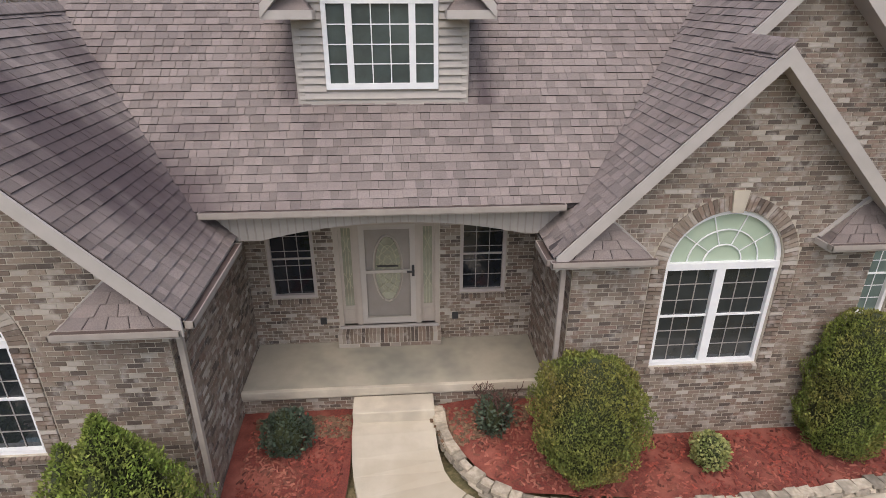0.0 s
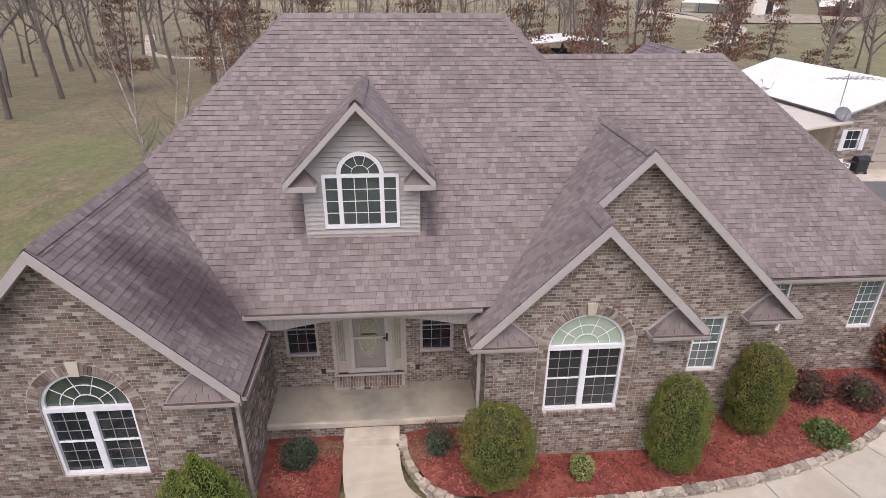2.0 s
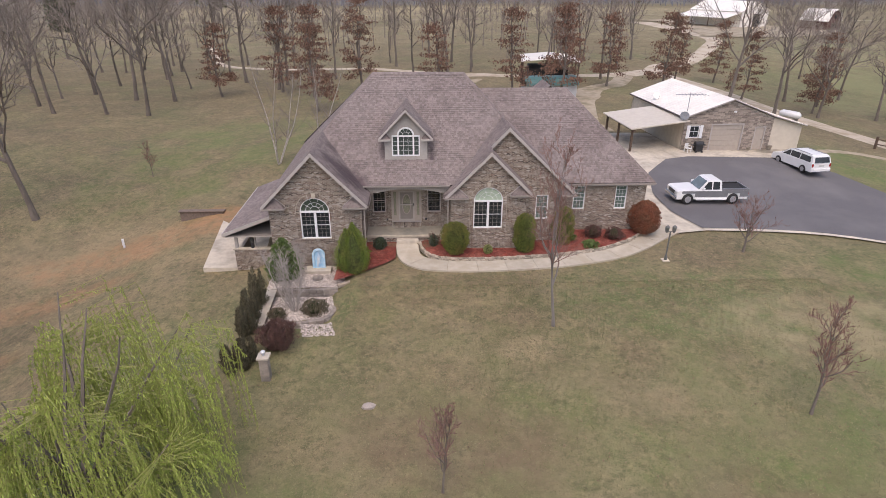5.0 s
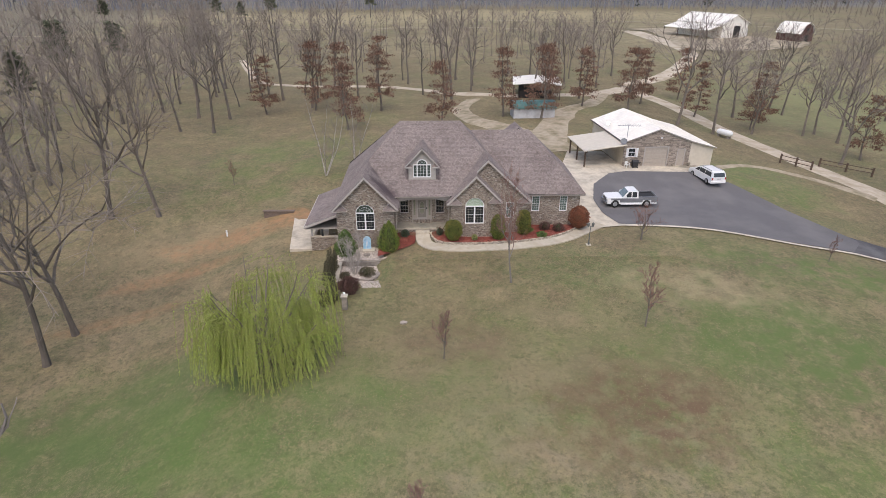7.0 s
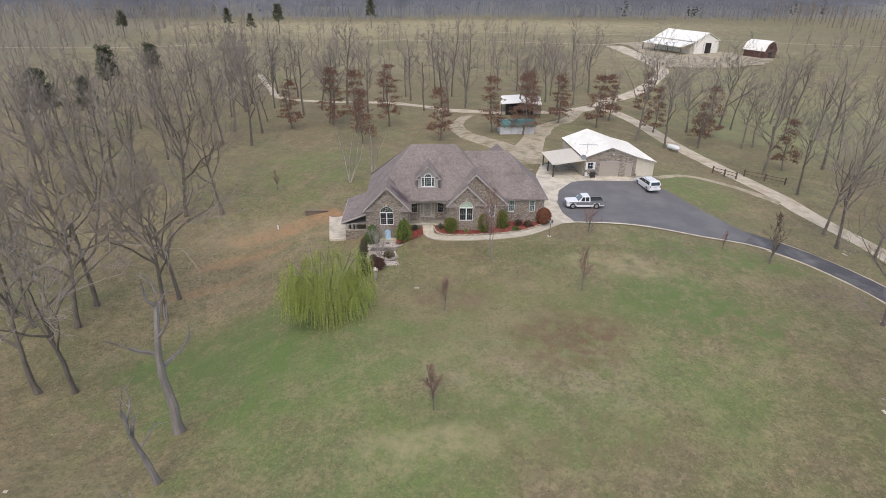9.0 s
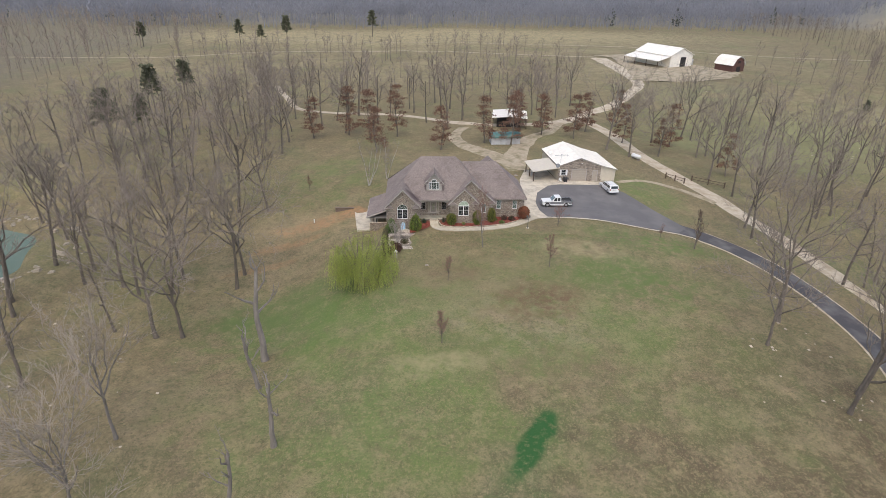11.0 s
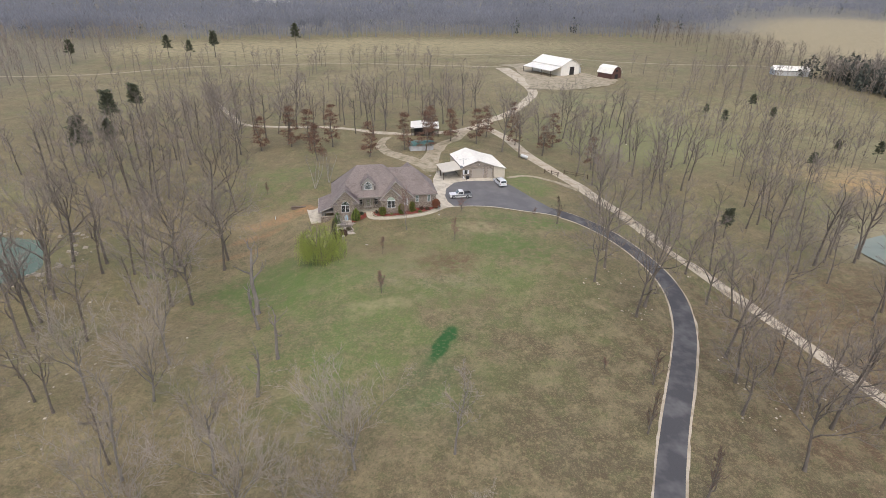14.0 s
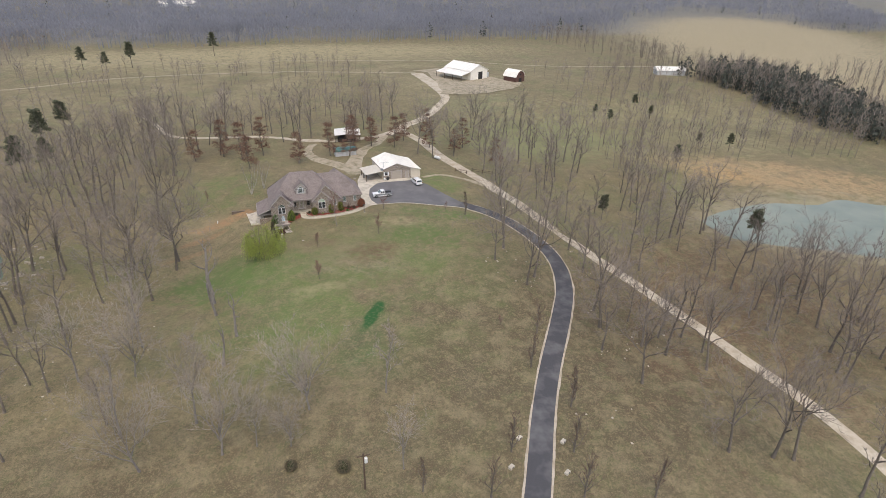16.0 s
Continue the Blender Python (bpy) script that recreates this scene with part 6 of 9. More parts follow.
# terraced gravel beds below the west gable
M_BLOCK = surface("grey_tan_wall_block", (0.36, 0.31, 0.26), (0.27, 0.235, 0.2), 7.0, 0.92, 0.5, 30.0, cc=(0.18, 0.16, 0.14), scale2=1.5, objrand=0.15, world_pos=True)
stone_row("retaining_wall", [(-3.95, -4.0), (-5.2, -4.15), (-6.6, -4.1), (-7.7, -4.0)], lambda x, y: -0.95, 8, (0.36, 0.4), M_BLOCK, 23, "low grey-tan block retaining wall between gravel beds")
stone_row("retaining_wall", [(-4.0, -4.05), (-3.85, -5.0), (-4.1, -6.3), (-4.4, -6.7)], lambda x, y: -1.0, 4, (0.3, 0.4), M_BLOCK, 24, "curved grey-tan block edging of the gravel bed")
stone_row("retaining_wall", [(-4.4, -6.7), (-5.4, -6.95), (-6.4, -7.1), (-7.45, -7.2)], lambda x, y: -1.6, 11, (0.36, 0.4), M_BLOCK, 25, "grey-tan block retaining wall below the gravel bed")
west_wall = empty("retaining_wall")
tagged(west_wall, "concrete-capped retaining wall beside the gravel beds", "retaining wall", kind="structure")
bm = bmesh.new()
prism(bm, [(-4.0, -2.6), (-4.0, -0.34), (-7.3, -0.66), (-7.3, -2.6)], "x", -7.85, -7.55)
part("wall_body", bm, M_BLOCK, west_wall)
bm = bmesh.new()
prism(bm, [(-3.9, -0.34), (-3.9, -0.27), (-7.35, -0.6), (-7.35, -0.67)], "x", -7.95, -7.4)
part("cap", bm, M_CONC, west_wall, "pale concrete cap")
bm = bmesh.new()
prism(bm, [(-7.3, -2.6), (-7.3, -0.9), (-11.4, -1.75), (-11.4, -2.6)], "x", -7.55, -7.3)
part("wall_body", bm, M_BLOCK, west_wall)
M_PEBBLE_BASE = surface("pale_gravel_bed", (0.42, 0.37, 0.32), (0.3, 0.26, 0.22), 25.0, 0.95, 0.6, 40.0, world_pos=True)
UB = [(-4.0, -3.9), (-3.55, -3.0), (-4.1, -2.6), (-4.3, -1.25), (-8.0, -1.25), (-8.0, -3.9)]
LB = [(-4.0, -4.3), (-3.95, -5.0), (-4.2, -6.2), (-4.6, -6.6), (-7.35, -7.0), (-7.5, -4.3)]
drape("gravel_bed", UB, -0.3, M_PEBBLE_BASE, 0.4, "white and tan pebble bed below the gable", "gravel bed", level=0.0)
drape("gravel_bed", LB, -0.72, M_PEBBLE_BASE, 0.4, "white and tan pebble bed on the lower terrace", "gravel bed", level=0.0)
M_PEBBLE = surface("river_pebbles", (0.55, 0.49, 0.43), (0.42, 0.36, 0.31), 9.0, 0.85, island=0.45, world_pos=True)
chips("pebbles", UB, lambda x, y: -0.3, 3000, M_PEBBLE, ((0.02, 0.05), (0.02, 0.04), (0.015, 0.035)), 5, "loose white and tan river pebbles", "pebbles")
chips("pebbles", LB, lambda x, y: -0.72, 2800, M_PEBBLE, ((0.02, 0.05), (0.02, 0.04), (0.015, 0.035)), 6, "loose white and tan river pebbles", "pebbles")
chips("pebbles", [(-4.0, -6.9), (-3.6, -8.3), (-5.2, -8.5), (-5.6, -7.2)], lambda x, y: ground(x, y) + 0.01, 700, M_PEBBLE, ((0.02, 0.05), (0.02, 0.04), (0.015, 0.035)), 7, "pebbles spilled over the lawn", "pebbles")

# gate post with lamp at the end of the wall
post = empty("stone_post", -6.25, -11.6, ground(-6.25, -11.6), 0, "grey block post with a small white lamp on top", "post")
part("shaft", boxes((-0.2, 0.2, -0.2, 0.2, -0.8, 1.15), bevel=0.02), M_BLOCK, post)
part("cap", boxes((-0.27, 0.27, -0.27, 0.27, 1.15, 1.25), bevel=0.02), M_CONC, post, "pale concrete cap")
bm = bmesh.new()
tube(bm, [(0, 0, 1.25), (0, 0, 1.4)], 0.03, 6)
blob(bm, 0, 0, 1.45, 0.11, 0.11, 0.08, 0.0, 2)
part("lamp", bm, M_WHITE, post, "small white post lamp", True)

# shrine in the gravel bed
M_NICHE = surface("pale_blue_plaster", (0.42, 0.66, 0.82), (0.36, 0.58, 0.75), 4.0, 0.7, 0.15, 30.0, cc=(0.62, 0.76, 0.84), scale2=3.0)
niche = empty("garden_shrine", -5.33, -1.75, -0.1, 0, "pale blue arched garden niche on a concrete slab", "shrine")
out = [(0.38 * math.cos(math.pi * i / 16), 0.85 + 0.38 * math.sin(math.pi * i / 16)) for i in range(17)]
inn = [(0.28 * math.cos(math.pi * i / 16), 0.85 + 0.28 * math.sin(math.pi * i / 16)) for i in range(17)]
bm = bmesh.new()
ol = [(0.38, 0.0)] + out + [(-0.38, 0.0)]
il = [(0.28, 0.08)] + inn + [(-0.28, 0.08)]
for yy, (A, B) in ((-0.14, (ol, il)),):
    fo, fi = [bm.verts.new((x, -0.14, z)) for x, z in A], [bm.verts.new((x, -0.14, z)) for x, z in B]
    bo = [bm.verts.new((x, 0.16, z)) for x, z in A]
    bi = [bm.verts.new((x * 0.85, 0.1, 0.08 + (z - 0.08) * 0.93)) for x, z in B]
    for q in range(len(A) - 1):
        bm.faces.new((fo[q], fo[q + 1], fi[q + 1], fi[q]))
        bm.faces.new((fi[q], fi[q + 1], bi[q + 1], bi[q]))
        bm.faces.new((fo[q + 1], fo[q], bo[q], bo[q + 1]))
    bm.faces.new(bi)
    bm.faces.new(bo[::-1])
    bm.faces.new((fo[0], fi[0], fi[-1], fo[-1]))
    bm.faces.new((fi[0], bi[0], bi[-1], fi[-1]))
    bm.faces.new((fo[0], fo[-1], bo[-1], bo[0]))
bmesh.ops.recalc_face_normals(bm, faces=bm.faces[:])
part("niche", bm, M_NICHE, niche)
niche.matrix_basis = niche.matrix_basis @ Matrix.Diagonal((1, 0.55, 1, 1))
M_STATUE = surface("painted_white_blue_plaster", (0.75, 0.77, 0.78), (0.25, 0.5, 0.75), 5.0, 0.6, stretch=(1.6, 1, 0.5))
bm = bmesh.new()
prof = [(0.0, 0.13), (0.15, 0.125), (0.45, 0.115), (0.62, 0.125), (0.74, 0.1), (0.8, 0.05), (0.86, 0.06), (0.93, 0.05), (0.97, 0.02)]
tube(bm, [(0, 0, z) for z, _ in prof], [r for _, r in prof], 12)
tagged(part("statue", bm, M_STATUE, None, "", True), "small white and blue plaster garden statue in the niche", "statue").matrix_world = pose(-5.33, -1.77, -0.02) @ Matrix.Diagonal((1, 0.5, 1, 1))
slab = part("concrete_slab", boxes((-6.15, -4.6, -2.25, -1.5, -0.34, -0.1), bevel=0.025), M_CONC)
tagged(slab, "weathered concrete slab under the garden niche", "slab")
bm = bmesh.new()
blob(bm, -5.25, -2.95, -0.2, 0.3, 0.24, 0.2, 0.35, 2, 3)
tagged(part("boulder", bm, M_BLOCK), "rough brown rock on the pebble bed", "rock")
bm = bmesh.new()
blob(bm, -1.5, -13.4, ground(-1.5, -13.4) + 0.05, 0.32, 0.22, 0.12, 0.3, 2, 5)
tagged(part("boulder", bm, M_PEBBLE_BASE), "pale flat rock in the lawn", "rock")

# ---- side porch on the west wall ----
side_patio = drape("patio", [(-13.4, 0.95), (-8.1, 0.95), (-8.1, 12.2), (-15.0, 12.2)], -1.4, M_CONC, 1.0, "pale concrete patio below the west wall", "patio", level=0.0, thick=0.35)
sp = empty("side_porch", 0, 0, 0, 0, "covered side porch with shingle roof and brick knee wall", "porch")
z_sp = lambda x, y: 2.55 + (x + 8.1) * 0.38
deck_sp, rows_sp = roof_plane("porch_roof", [(-11.6, 0.45), (-8.1, 0.45), (-8.1, 9.5), (-11.6, 9.5)], z_sp, (1, 0))
deck_sp.parent = sp
ROOFS.append((deck_sp, rows_sp))
part("fascia", boxes((-11.66, -11.6, 0.42, 9.5, 1.05, 1.24)), M_TRIM, sp, "taupe fascia")
bm = bmesh.new()
prism(bm, [(-11.62, 1.22), (-8.1, 2.56), (-8.1, 2.34), (-11.62, 1.0)], "y", 0.4, 0.46)
part("rake_board", bm, M_TRIM, sp, "taupe rake board")
part("porch_ceiling", boxes((-11.5, -8.1, 0.5, 9.4, 0.95, 1.0)), M_SIDING, sp)
knee = brick_wall("knee_wall", -11.1, -8.1, -1.45, Roofline((-11.1, 0.0), (-8.1, 0.0)), [], front(0.72), thick=0.22, label="low brown brick knee wall")
knee.parent = sp
part("cap", boxes((-11.18, -8.1, 0.64, 0.98, 0.0, 0.08), bevel=0.015), M_CONC, sp, "pale cap stone")
knee2 = brick_wall("knee_wall", 0.72, 3.2, -1.45, Roofline((0.72, 0.0), (3.2, 0.0)), [], side_west(-10.88), thick=0.22, label="low brown brick knee wall")
knee2.parent = sp
for x, y in ((-10.95, 0.85), (-9.95, 0.85), (-10.95, 4.5), (-10.95, 8.6)):
    part("post", boxes((x - 0.09, x + 0.09, y - 0.09, y + 0.09, 0.06 if y < 1 else -1.4, 0.97), bevel=0.01), M_BLACK if x > -10 else M_TRIM, sp)
gw = empty("garden_wall", 0, 0, 0, 0, "low dark block wall at the edge of the yard", "wall", kind="structure")
M_DARKBLOCK = surface("dark_brown_block", (0.2, 0.155, 0.125), (0.14, 0.11, 0.09), 6.0, 0.95, 0.5, 20.0)
part("wall_body", boxes((-18.3, -14.9, 10.3, 10.65, -2.4, -1.12)), M_DARKBLOCK, gw)
part("cap", boxes((-18.4, -14.8, 10.22, 10.72, -1.12, -1.03), bevel=0.02), M_DARKBLOCK, gw)
part("wall_body", boxes((-15.2, -14.9, 10.66, 13.5, -2.0, -1.1)), M_DARKBLOCK, gw)
bm = bmesh.new()
tube(bm, [(0, 0, 0), (0, 0, 0.75)], 0.09, 10)
cleanout = tagged(part("standpipe", bm, M_WHITE), "short white plastic standpipe in the slope", "pipe")
cleanout.matrix_world = Matrix.Translation(tuple(np.array((-22.0, 8.0, ground(-22.0, 8.0) - 0.05))))

# ---- yard lamp ----
M_LAMP = surface("grey_green_cast_metal", (0.1, 0.105, 0.1), (0.15, 0.15, 0.14), 15.0, 0.5, 0.2, 60.0)
yl = empty("yard_lamp", 15.95, -1.6, ground(15.95, -1.6), 0, "dark metal yard lamp with two lantern heads", "street lamp")
part("base", boxes((-0.22, 0.22, -0.22, 0.22, -0.1, 0.05), bevel=0.02), M_CONC, yl, "pale concrete footing")
bm = bmesh.new()
tube(bm, [(0, 0, 0.05), (0, 0, 0.3), (0, 0, 0.35), (0, 0, 1.95)], [0.1, 0.09, 0.05, 0.045], 10)
part("pole", bm, M_LAMP, yl)
bm = bmesh.new()
tube(bm, [(-0.22, 0, 1.9), (0, 0, 1.95), (0.22, 0, 1.9)], 0.025, 6)
part("arm", bm, M_LAMP, yl)
for s in (-1, 1):
    bm = bmesh.new()
    tube(bm, [(0.22 * s, 0, 1.88), (0.22 * s, 0, 1.95), (0.22 * s, 0, 2.2), (0.22 * s, 0, 2.24), (0.22 * s, 0, 2.36)], [0.05, 0.1, 0.13, 0.15, 0.02], 6)
    part("lantern", bm, M_LAMP, yl)

# dead leaves and grass tufts on the near lawn
def lawn_spot(r):
    while True:
        x, y = r.uniform(-14, 24), -4.2 - 22 * r.random() ** 1.5
        if not (x < -3.4 and y > -8.8) and not (x > 14 and y > -4 + (x - 14) * 0.5):
            return x, y


rnd = random.Random(91)
P = Pieces()
for _ in range(1800):
    x, y = lawn_spot(rnd)
    a, w = rnd.uniform(0, 6.3), rnd.uniform(0.02, 0.045)
    c, s = math.cos(a) * w, math.sin(a) * w
    z = ground(x, y) + 0.02
    t = rnd.uniform(-0.03, 0.05)
    P.hexa([(x - c, y - s, z), (x + s, y - c, z), (x + c, y + s, z + t * 0.3), (x - s, y + c, z), (x - c * 0.8, y - s * 0.8, z + 0.012), (x + s * 0.6, y - c * 0.6, z + 0.012), (x + c * 0.8, y + s * 0.8, z + 0.012 + t), (x - s * 0.6, y + c * 0.6, z + 0.012)], True)
tagged(P.make("leaf_litter", surface("faded_lawn_leaves", (0.25, 0.175, 0.105), (0.17, 0.12, 0.075), 10.0, 0.9, island=0.4, world_pos=True)), "dry brown leaves scattered on the lawn", "leaf litter", kind="stuff")
v, f = [], []
for _ in range(30000):
    x, y = lawn_spot(rnd)
    z = ground(x, y) - 0.01
    for k in range(2):
        a, h, w = rnd.uniform(0, 6.3), rnd.uniform(0.04, 0.11), rnd.uniform(0.006, 0.015)
        b = len(v)
        v += [(x - w * math.cos(a), y - w * math.sin(a), z), (x + w * math.cos(a), y + w * math.sin(a), z), (x + rnd.uniform(-0.07, 0.07), y + rnd.uniform(-0.07, 0.07), z + h)]
        f.append((b, b + 1, b + 2))
M_BLADE = surface("winter_grass_blades", (0.27, 0.235, 0.135), (0.16, 0.175, 0.07), 0.6, 0.9, island=0.4, world_pos=True)
tagged(mesh_object("grass", v, f, M_BLADE), "short tan and green winter grass", "grass", kind="stuff")


# ---- workshop, carport and what stands about them ----
M_METAL = surface("white_metal_roofing", (0.87, 0.83, 0.75), (0.81, 0.77, 0.69), 2.0, 0.5, cc=(0.74, 0.7, 0.64), scale2=0.5)
M_TANMETAL = surface("cream_metal_siding", (0.62, 0.56, 0.46), (0.56, 0.5, 0.41), 2.0, 0.5)
M_LSTONE = surface("grey_stacked_stone", (0.3, 0.265, 0.235), (0.22, 0.195, 0.175), 5.0, 0.9, 0.6, 12.0, cc=(0.36, 0.33, 0.3), scale2=1.3)
M_GARAGE = surface("taupe_garage_door", (0.42, 0.37, 0.31), (0.38, 0.33, 0.28), 3.0, 0.5)
M_WOODPOST = surface("brown_wood_post", (0.12, 0.08, 0.055), (0.08, 0.055, 0.04), 12.0, 0.85, stretch=(1, 1, 0.2))
SX, SY, SZ, SR = 25.95, 20.4, 0.72, 4.0
shop = empty("workshop", SX, SY, SZ, SR, "stone-fronted workshop with white metal roof", "workshop")
GD = Opening(2.85, 5.95, 0.0, 2.55)
WDR = Opening(7.3, 8.3, 0.0, 2.25)
SW = Opening(0.62, 1.6, 1.35, 2.5)
SHOP_TOP = Roofline((0.0, 3.4), (4.4, 4.82), (9.0, 3.15))
P = Pieces()
cuts = sorted({0.0, 9.0, 4.4} | {o.x0 for o in (GD, WDR, SW)} | {o.x1 for o in (GD, WDR, SW)})
for a, b in zip(cuts, cuts[1:]):
    m = (a + b) / 2
    lo, spans = 0.0, []
    for o in (GD, WDR, SW):
        if o.x0 < m < o.x1:
            spans.append((lo, o.z0))
            lo = o.z1
    spans.append((lo, None))
    for s, e in spans:
        ha, hb = (SHOP_TOP(a), SHOP_TOP(b)) if e is None else (e, e)
        if ha - s > 0.01:
            P.hexa([(a, 0.2, s), (b, 0.2, s), (b, 0.2, hb), (a, 0.2, ha), (a, 0, s), (b, 0, s), (b, 0, hb), (a, 0, ha)])
gable = mesh_object("front_wall", P.v, P.f, M_MORTAR, shop, "grey stacked stone gable wall")
rnd = random.Random(77)
P = Pieces()
z = 0.02
while z < 4.7:
    h = rnd.choice((0.1, 0.13, 0.17))
    u = rnd.uniform(-0.3, 0)
    while u < 9.0:
        w = rnd.uniform(0.22, 0.6)
        a, b = max(u, 0) + 0.01, min(u + w, 9.0) - 0.01
        ok = b - a > 0.06 and SHOP_TOP(a) > z + h and SHOP_TOP(b) > z + h
        for o in (GD, WDR, SW):
            if z + h > o.z0 and z < o.z1 and b > o.x0 and a < o.x1:
                if a < o.x0 - 0.05:
                    b = o.x0 - 0.01
                elif b > o.x1 + 0.05:
                    a = o.x1 + 0.01
                else:
                    ok = False
        if ok:
            d = rnd.uniform(0.02, 0.05)
            P.hexa([(a, 0.0, z), (b, 0.0, z), (b, 0.0, z + h - 0.015), (a, 0.0, z + h - 0.015), (a, -d, z + 0.004), (b, -d, z + 0.004), (b, -d, z + h - 0.02), (a, -d, z + h - 0.02)], True)
        u += w
    z += h
M_LSTONE_I = surface("grey_stacked_stone_pieces", (0.34, 0.29, 0.24), (0.26, 0.215, 0.18), 8.0, 0.9, 0.5, 20.0, island=0.4)
P.make("stone_facing", M_LSTONE_I, gable, kind="stuff")
part("footing", boxes((0.02, 12.18, 0.02, 12.18, -0.9, -0.001)), M_CONC, shop, "pale concrete footing")
part("side_wall", boxes((0.0, 0.15, 0.2, 12.2, 0, 3.38)), M_TANMETAL, shop, "cream ribbed metal side wall")
for i in range(20):
    part("rib", boxes((-0.025, 0.002, 0.5 + i * 0.6, 0.56 + i * 0.6, 0, 3.36)), M_TANMETAL, shop)
part("back_wall", boxes((0, 9.0, 12.0, 12.2, 0, 3.2)), M_TANMETAL, shop)
bm = bmesh.new()
prism(bm, [(9.0, 0), (12.2, 0), (12.2, 2.3), (9.0, 3.12)], "y", 0.1, 12.2)
part("lean_to", bm, M_TANMETAL, shop, "cream metal lean-to")
for pts, nm in (([(-0.25, 3.3), (4.4, 4.92), (4.4, 5.0), (-0.25, 3.38)], "roof"), ([(4.4, 4.92), (9.0, 3.24), (12.45, 2.3), (12.45, 2.38), (9.0, 3.32), (4.4, 5.0)], "roof")):
    bm = bmesh.new()
    prism(bm, pts, "y", -0.25, 12.45)
    part(nm, bm, M_METAL, shop, "white metal roof slope")
for i in range(21):
    y = -0.2 + i * 0.62
    bm = bmesh.new()
    tube(bm, [(-0.25, y, 3.39), (4.4, y, 5.01), (9.0, y, 3.33), (12.45, y, 2.39)], 0.018, 4)
    part("roof_rib", bm, M_METAL, shop)
bm = bmesh.new()
tube(bm, [(-0.28, -0.27, 3.32), (4.4, -0.27, 4.95), (9.0, -0.27, 3.26), (12.45, -0.27, 2.33)], 0.06, 4)
part("rake_trim", bm, M_TRIM, shop, "taupe metal rake trim")
part("gutter", boxes((-0.38, -0.25, -0.25, 12.4, 3.27, 3.37)), M_GUTTER, shop, "brown metal gutter")
gd = empty("garage_door")
gd.parent = shop
part("frame", boxes((2.75, 2.87, -0.06, 0.1, 0, 2.6), (5.93, 6.05, -0.06, 0.1, 0, 2.6), (2.75, 6.05, -0.06, 0.1, 2.53, 2.65)), M_TRIM, gd)
for i in range(5):
    part("door_panel", boxes((2.87, 5.93, 0.05, 0.1, i * 0.51, i * 0.51 + 0.495), bevel=0.012), M_GARAGE, gd)
wd = empty("walk_door")
wd.parent = shop
part("frame", boxes((7.24, 7.34, -0.05, 0.1, 0, 2.3), (8.26, 8.36, -0.05, 0.1, 0, 2.3), (7.24, 8.36, -0.05, 0.1, 2.2, 2.3)), M_TRIM, wd)
part("leaf", boxes((7.34, 8.26, 0.04, 0.1, 0.02, 2.2), bevel=0.01), M_GARAGE, wd)
part("handle", boxes((8.1, 8.18, 0.0, 0.05, 1.0, 1.05)), M_BLACK, wd)
sash_window(SW, 0.02, 2, 2, False, None, parent=shop)
for a, b in ((0.3, 0.6), (1.62, 1.92)):
    part("shutter", boxes((a, b, -0.07, 0.0, 1.3, 2.55), (a + 0.04, b - 0.04, -0.085, -0.07, 1.36, 1.9), (a + 0.04, b - 0.04, -0.085, -0.07, 1.96, 2.49), bevel=0.01), M_WHITE, shop, "white window shutter")
part("flood_light", boxes((4.7, 4.95, -0.16, -0.02, 3.7, 3.85), bevel=0.03), M_WHITE, shop, "small white flood light")
# antenna and dishes on the roof
ant = empty("roof_antenna", *(Matrix.Translation((SX, SY, SZ)) @ pose(0, 0, 0, 0, 0, SR) @ Vector((0.6, 1.0, 3.5))), SR, "spiky metal television antenna on a mast", "antenna")
M_ALU = surface("dull_aluminium", (0.3, 0.3, 0.31), (0.22, 0.22, 0.23), 10.0, 0.4, metal=0.7)
bm = bmesh.new()
tube(bm, [(0, 0, -0.4), (0, 0, 2.0)], 0.03, 6)
part("mast", bm, M_ALU, ant)
bm = bmesh.new()
tube(bm, [(-1.4, 0, 1.75), (1.6, 0, 1.75)], 0.025, 5)
part("boom", bm, M_ALU, ant)
for i in range(9):
    bm = bmesh.new()
    x = -1.3 + i * 0.34
    L = 0.35 + i * 0.07
    tube(bm, [(x, -L, 1.75), (x, L, 1.75)], 0.014, 4)
    part("element", bm, M_ALU, ant)


def dish(name, m, material, r, label):
    root = empty(name, 0, 0, 0, 0, label, "satellite dish")
    root.matrix_world = m
    bm = bmesh.new()
    rings = []
    for k in range(4):
        q = r * k / 3
        rings.append([bm.verts.new((q * math.cos(2 * math.pi * i / 16), q * math.sin(2 * math.pi * i / 16) - 0.0, 0.3 * q * q / r)) for i in range(16)] if k else [bm.verts.new((0, 0, 0))])
    for i in range(16):
        bm.faces.new((rings[0][0], rings[1][i], rings[1][(i + 1) % 16]))
        for k in (1, 2):
            bm.faces.new((rings[k][i], rings[k + 1][i], rings[k + 1][(i + 1) % 16], rings[k][(i + 1) % 16]))
    part("reflector", bm, material, root, smooth=True)
    bm = bmesh.new()
    tube(bm, [(0, -r, 0.2), (0, -r * 0.4, 0.55)], 0.02, 5)
    part("feed_arm", bm, M_ALU, root)
    bm = bmesh.new()
    tube(bm, [(0, 0, -0.02), (0, 0.1, -0.2), (0, 0.5, -0.35)], 0.03, 5)
    part("bracket", bm, M_ALU, root)
    return root


